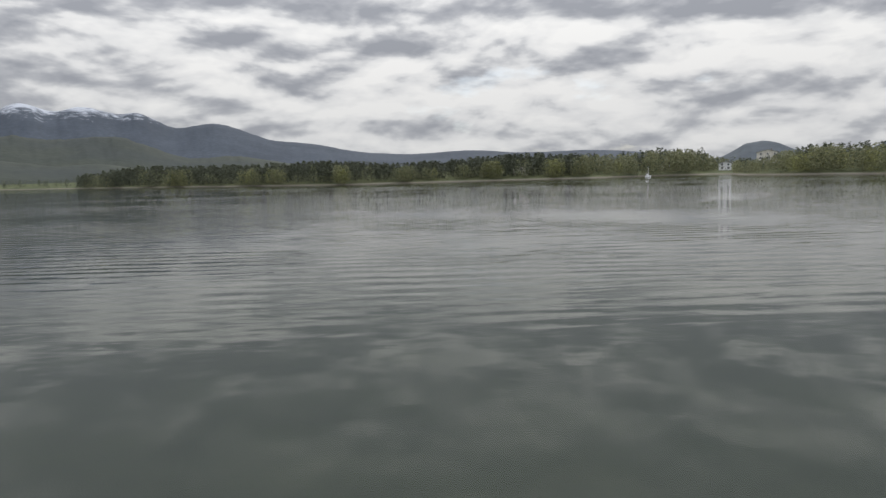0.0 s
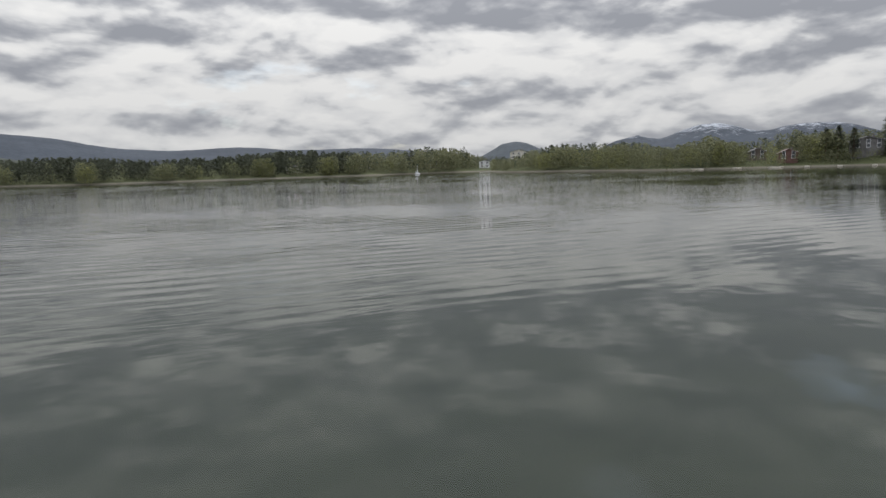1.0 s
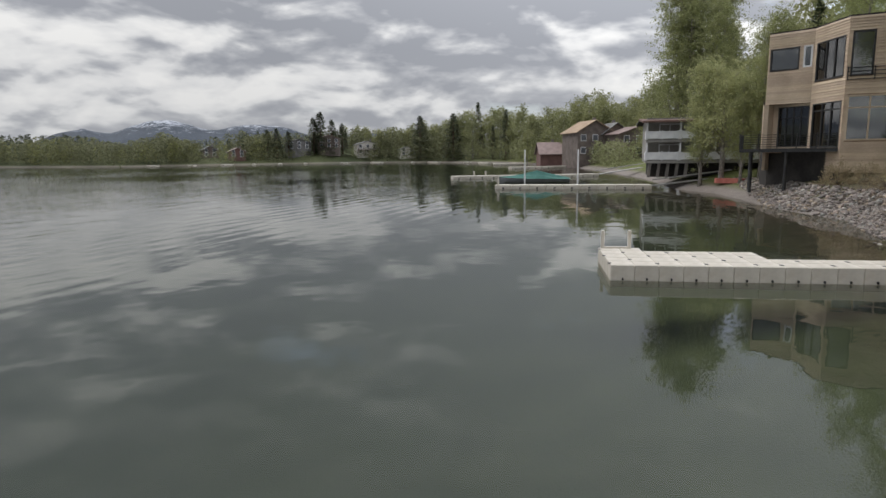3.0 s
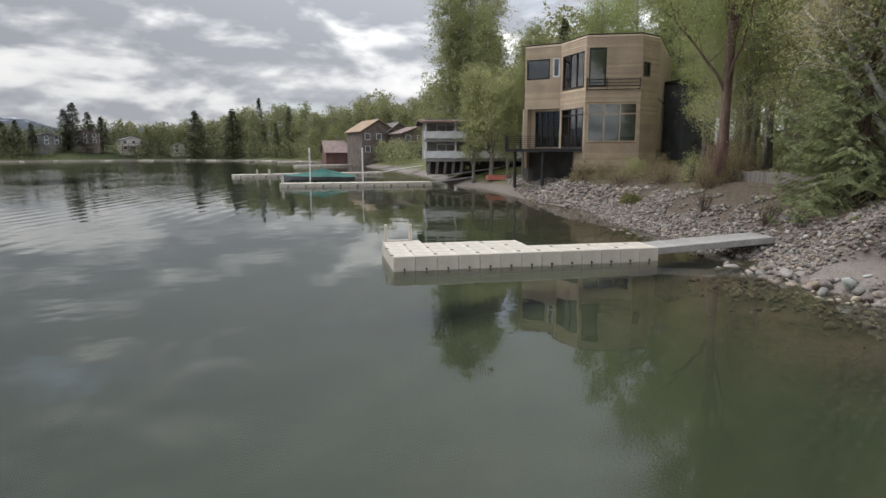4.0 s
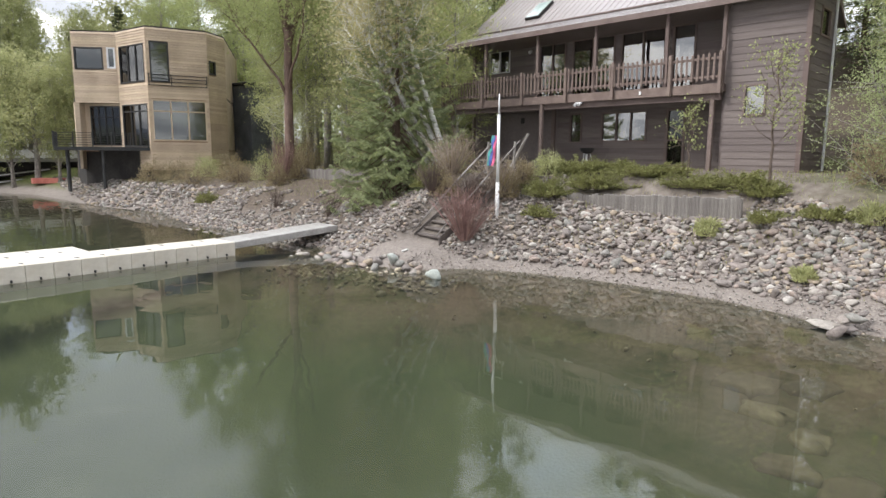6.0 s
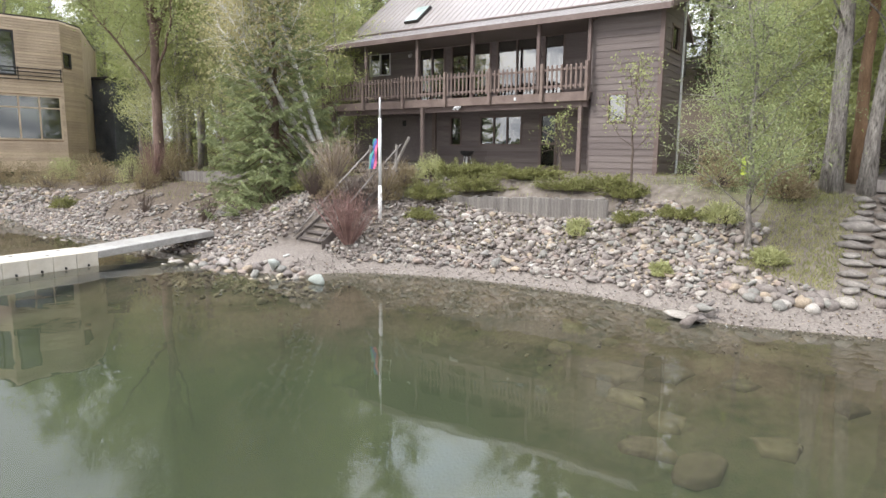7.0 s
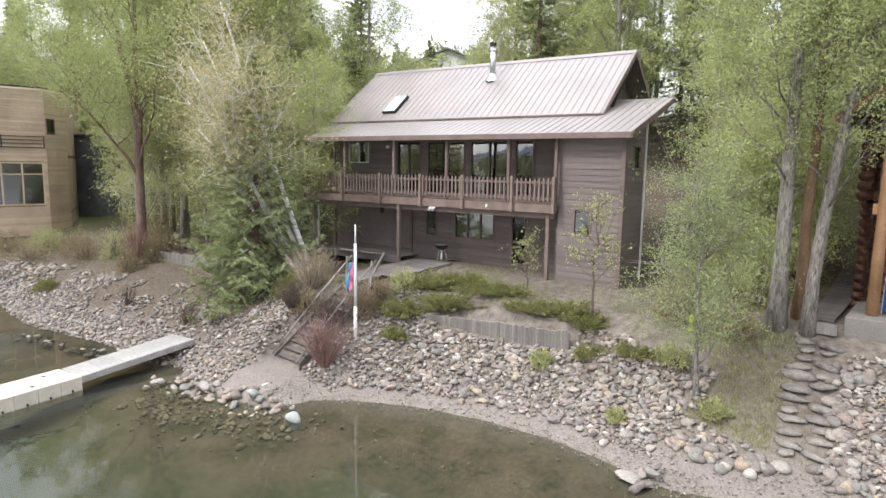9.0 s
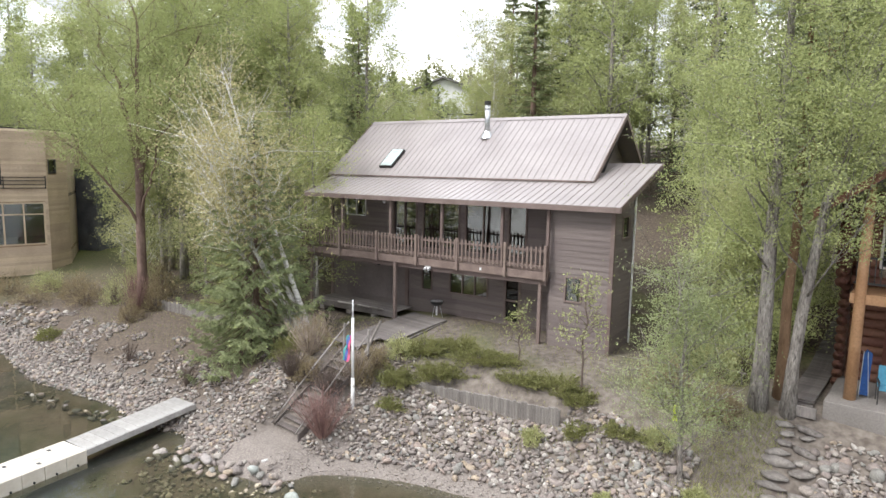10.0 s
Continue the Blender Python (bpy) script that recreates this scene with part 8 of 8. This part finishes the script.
for x in (-0.28, 0.28):
    for y in (-0.24, 0.26):
        part("leg", Shape().tube((x, y, 0), (x, y, 0.62), 0.014, n=6), M_BLACK, ch_)
    part("armrest", Shape().bbox(x - 0.03, x + 0.03, -0.25, 0.28, 0.60, 0.63, 0.008), M_BLACK, ch_)

# ---- trees along the shore ----
rnd = random.Random(23)
# poplars before the balcony house
pop = broadleaf("poplar_tree", at(-60.0, 12.0, 0.3), "tall poplar in thin yellow-green leaf by the shore", 17.0, 3.0, 30, 95, 0.072, (M_BARK, L_POPLAR), 91, "poplars by the shore", r=0.24, tips=8, first=0.10, rise=1.5, puff=0.4, twig=1.2)
for x, y, s in ((-63.5, 8.7, 1.28), (-64.0, 10.8, 1.35), (-62, 9.7, 1.1), (-66, 13.2, 1.2), (-50.6, 10.4, 0.6), (-47.6, 13.2, 0.5), (-47.5, 14.6, 0.72), (-63, 18, 0.9), (-50, 20.5, 0.8)):
    copy_thing(pop, at(x, y, rnd.uniform(0, 6), s))
wil = broadleaf("willow_tree", at(-49.8, 12.0, 0), "spreading willow in yellow spring leaf", 9.0, 3.4, 26, 70, 0.085, (M_BARK, L_OLIVE), 92, r=0.22, tips=9, first=0.2, puff=0.5)
for x, y, k, s in ((-33.5, 24.5, 0, 0.8), (-31.5, 26.5, 1, 0.72), (-34.5, 28, 2, 1.0), (-38, 31, 1, 0.9), (-43, 30, 0, 1.25), (-29.5, 24.0, 2, 0.62), (-47, 21, 1, 0.85), (-50, 25, 1, 1.0), (-45, 34, 1, 1.2), (-55, 23, 0, 1.0), (-58, 17, 1, 0.65), (-62, 21, 3, 0.8), (-52.5, 20.5, 0, 0.8), (-58, 26, 1, 1.3), (-49, 29, 0, 1.4)):
    plant(k, x, y, s)
# shore wood as far as the point
for i in range(24):
    plant(rnd.choice((5, 6, 7)), rnd.uniform(-100, -66), rnd.uniform(14, 40), rnd.uniform(0.8, 1.1))
for b, r, sc in ((260.6, 178, 0.5), (261.2, 176, 0.6), (262.8, 160, 0.5), (263.6, 150, 0.45), (265.6, 138, 0.3), (267.6, 136, 0.35), (269.6, 132, 0.5), (270.3, 120, 0.6), (269.9, 150, 0.9), (259.6, 186, 0.6)):
    plant(rnd.choice((5, 6)), *seen(b, r), sc)
EDGE = ((246, 238), (250, 222), (254, 214), (257, 205), (260, 180), (262, 172), (264, 152), (266, 150), (268, 145), (270.5, 120))
b = 243.0
while b < 271:
    r = max(float(np.interp(b, *zip(*EDGE))), shore_range(b) if b < 262 else 0.0) + rnd.uniform(6, 34) + (14 if 261 < b < 269.5 else 0)
    if any(abs(b - q) < half and r < far for q, half, far in OPEN):
        b += 0.2
        continue
    x, y = seen(b, r)
    k = rnd.choice((5, 6, 6, 5, 6, 5, 7)) if b < 262 else rnd.choice((5, 6))
    rise_ = float(np.interp(b, (243, 252, 255, 258, 262, 265.5, 269, 271), (2.6, 2.9, 4.4, 4.2, 3.9, 5.4, 4.7, 6.5))) * rnd.uniform(0.55, 1.05)
    top = 3.4 + r * math.tan(radians(rise_))
    sc = (top - ground_z(x, y)) / TALL[k]
    plant(k, x, y, max(0.35, min(sc, 1.3)))
    b += rnd.uniform(0.14, 0.34)
for b, r, topz in ((249.9, 196, 15.0), (252.9, 190, 15.2), (241.0, 262, 20.6), (240.4, 265, 18.5), (242.0, 262, 17.5), (242.9, 266, 16.2), (237.2, 258, 14.0), (238.2, 262, 13.2), (236.4, 262, 13.5)):
    far_ = max(r, shore_range(b) + 6) / r
    r, topz = r * far_, 3.4 + (topz - 3.4) * far_
    x, y = seen(b, r)
    g = ground_z(x, y)
    plant(7, x, y, (topz - g) / 19.0 * 1.75, (topz - g) / 19.0)


# the wooded far shore: how high the tree tops stand over the water, in degrees, by bearing
TOPS = ((149, 0.5), (153.5, 0.5), (155, 0.9), (159, 1.45), (166, 1.4), (174, 1.62), (181, 1.25), (187, 1.55), (193, 1.88), (199, 1.5), (203, 1.8), (207, 1.75), (208, 1.0), (211.4, 0.7), (213, 1.35), (216, 1.8), (219, 1.7), (222, 1.8), (225, 1.1), (228, 1.9), (230.5, 1.3), (234, 2.1), (240, 2.0), (243, 2.4), (250, 2.2), (253, 2.6))
def belt(b0, b1, n, d0, d1, lo, hi, rng, clumps=0.0):
    """Places for n trees between two bearings and two depths behind the shore, their tops at lo..hi of the wood's height."""
    out = []
    while len(out) < n:
        b = rng.uniform(b0, b1)
        if clumps and math.sin(b * 2.3) + math.sin(b * 0.93 + 2) + rng.normal() * 0.5 < clumps:
            continue
        deep_ = d0 + (d1 - d0) * rng.uniform() ** 1.2
        if 241.4 < b < 243.8 and deep_ < 26:
            continue                          # the open lawn below the houses
        r = shore_range(b) + deep_
        if hi > 0.5 and any(abs(b - q) < half and r < far for q, half, far in OPEN):
            continue
        x, y = seen(b, r)
        top = 3.5 + r * math.tan(radians(float(np.interp(b, *zip(*TOPS))))) * rng.uniform(lo, hi)
        h = top - ground_z(x, y)
        if h < 1.5:
            h = 1.5
        out.append((x, y, h))
    return out


for b, n in ((227.5, 9), (230.4, 6), (232.6, 8), (235.2, 7), (237.4, 10), (239.6, 7), (242.8, 8), (246.4, 9), (249.2, 7), (251.6, 9), (254.0, 8), (256.2, 9), (258.4, 10)):
    r = shore_range(b) + 1.0
    x0, y0 = seen(b, r - n)
    x1, y1 = seen(b + (n % 3 - 1) * 0.9, r)
    far_dock(x0, y0, x1, y1, "pale float dock of a house on the point", 1.5)
rngf = np.random.default_rng(5)
L_FARB = leafmat("far_broadleaf", (0.10, 0.106, 0.06), (0.18, 0.183, 0.105), 0.4)
L_FARY = leafmat("far_willows", (0.14, 0.15, 0.055), (0.24, 0.24, 0.10), 0.3)
# needles paled to grey-green, the haze over the lake put into their colour
L_FARC_HAZED = leafmat("far_conifers", (0.050, 0.057, 0.042), (0.095, 0.103, 0.07), 0.3)
far_wood("far_conifers", belt(154.5, 197, 1500, 6, 70, 0.62, 1.0, rngf), L_FARC_HAZED, True, 4, "dark conifer wood of the far shore", 60, 1.15)
far_wood("far_conifers", belt(197, 222, 330, 14, 90, 0.6, 1.05, rngf), L_FARC_HAZED, True, 2, "dark conifers among the far houses", 44)
far_wood("far_conifers", belt(222, 243, 190, 14, 60, 0.6, 1.0, rngf), L_FARC_HAZED, True, 6, "dark conifers along the near point", 44)
far_wood("far_wood", belt(155, 197, 300, 1, 8, 0.3, 0.75, rngf, 0.3), L_FARB, False, 3, "broadleaved trees of the far shore", 70, 0.8)
far_wood("far_willows", belt(158, 202, 60, 0, 6, 0.3, 0.7, rngf, 0.9), L_FARY, False, 13, "yellow-green willows of the far shore", 110, 0.7)
far_wood("far_wood", belt(197, 222, 480, 3, 60, 0.4, 0.95, rngf), L_FARB, False, 7, "broadleaved trees among the far houses", 110, 0.95)
far_wood("shore_wood", belt(222, 253, 520, 4, 46, 0.4, 1.05, rngf), L_FARB, False, 1, "broadleaved trees along the near point", 150, 0.85)
far_wood("far_willows", belt(213, 240, 60, 1, 10, 0.35, 0.8, rngf), L_FARY, False, 14, "yellow-green bushes along the near point", 110, 0.65)
far_wood("far_shrubs", belt(154, 222, 420, -1, 5, 0.05, 0.25, rngf), L_FARB, False, 8, "low bushes along the far water's edge", 30)
far_wood("shore_shrubs", belt(243, 269, 330, 4, 20, 0.10, 0.42, rngf), L_SHOREB, False, 19, "bushes before the shore trees", 60, 0.9)
far_wood("shore_shrubs", belt(222, 252, 240, -1, 6, 0.05, 0.25, rngf), L_FARB, False, 9, "low bushes along the near point", 40)
far_wood("far_conifers", belt(138, 154.5, 200, 0, 60, 0.6, 1.0, rngf), L_FARC_HAZED, True, 10, "distant conifers", 30)
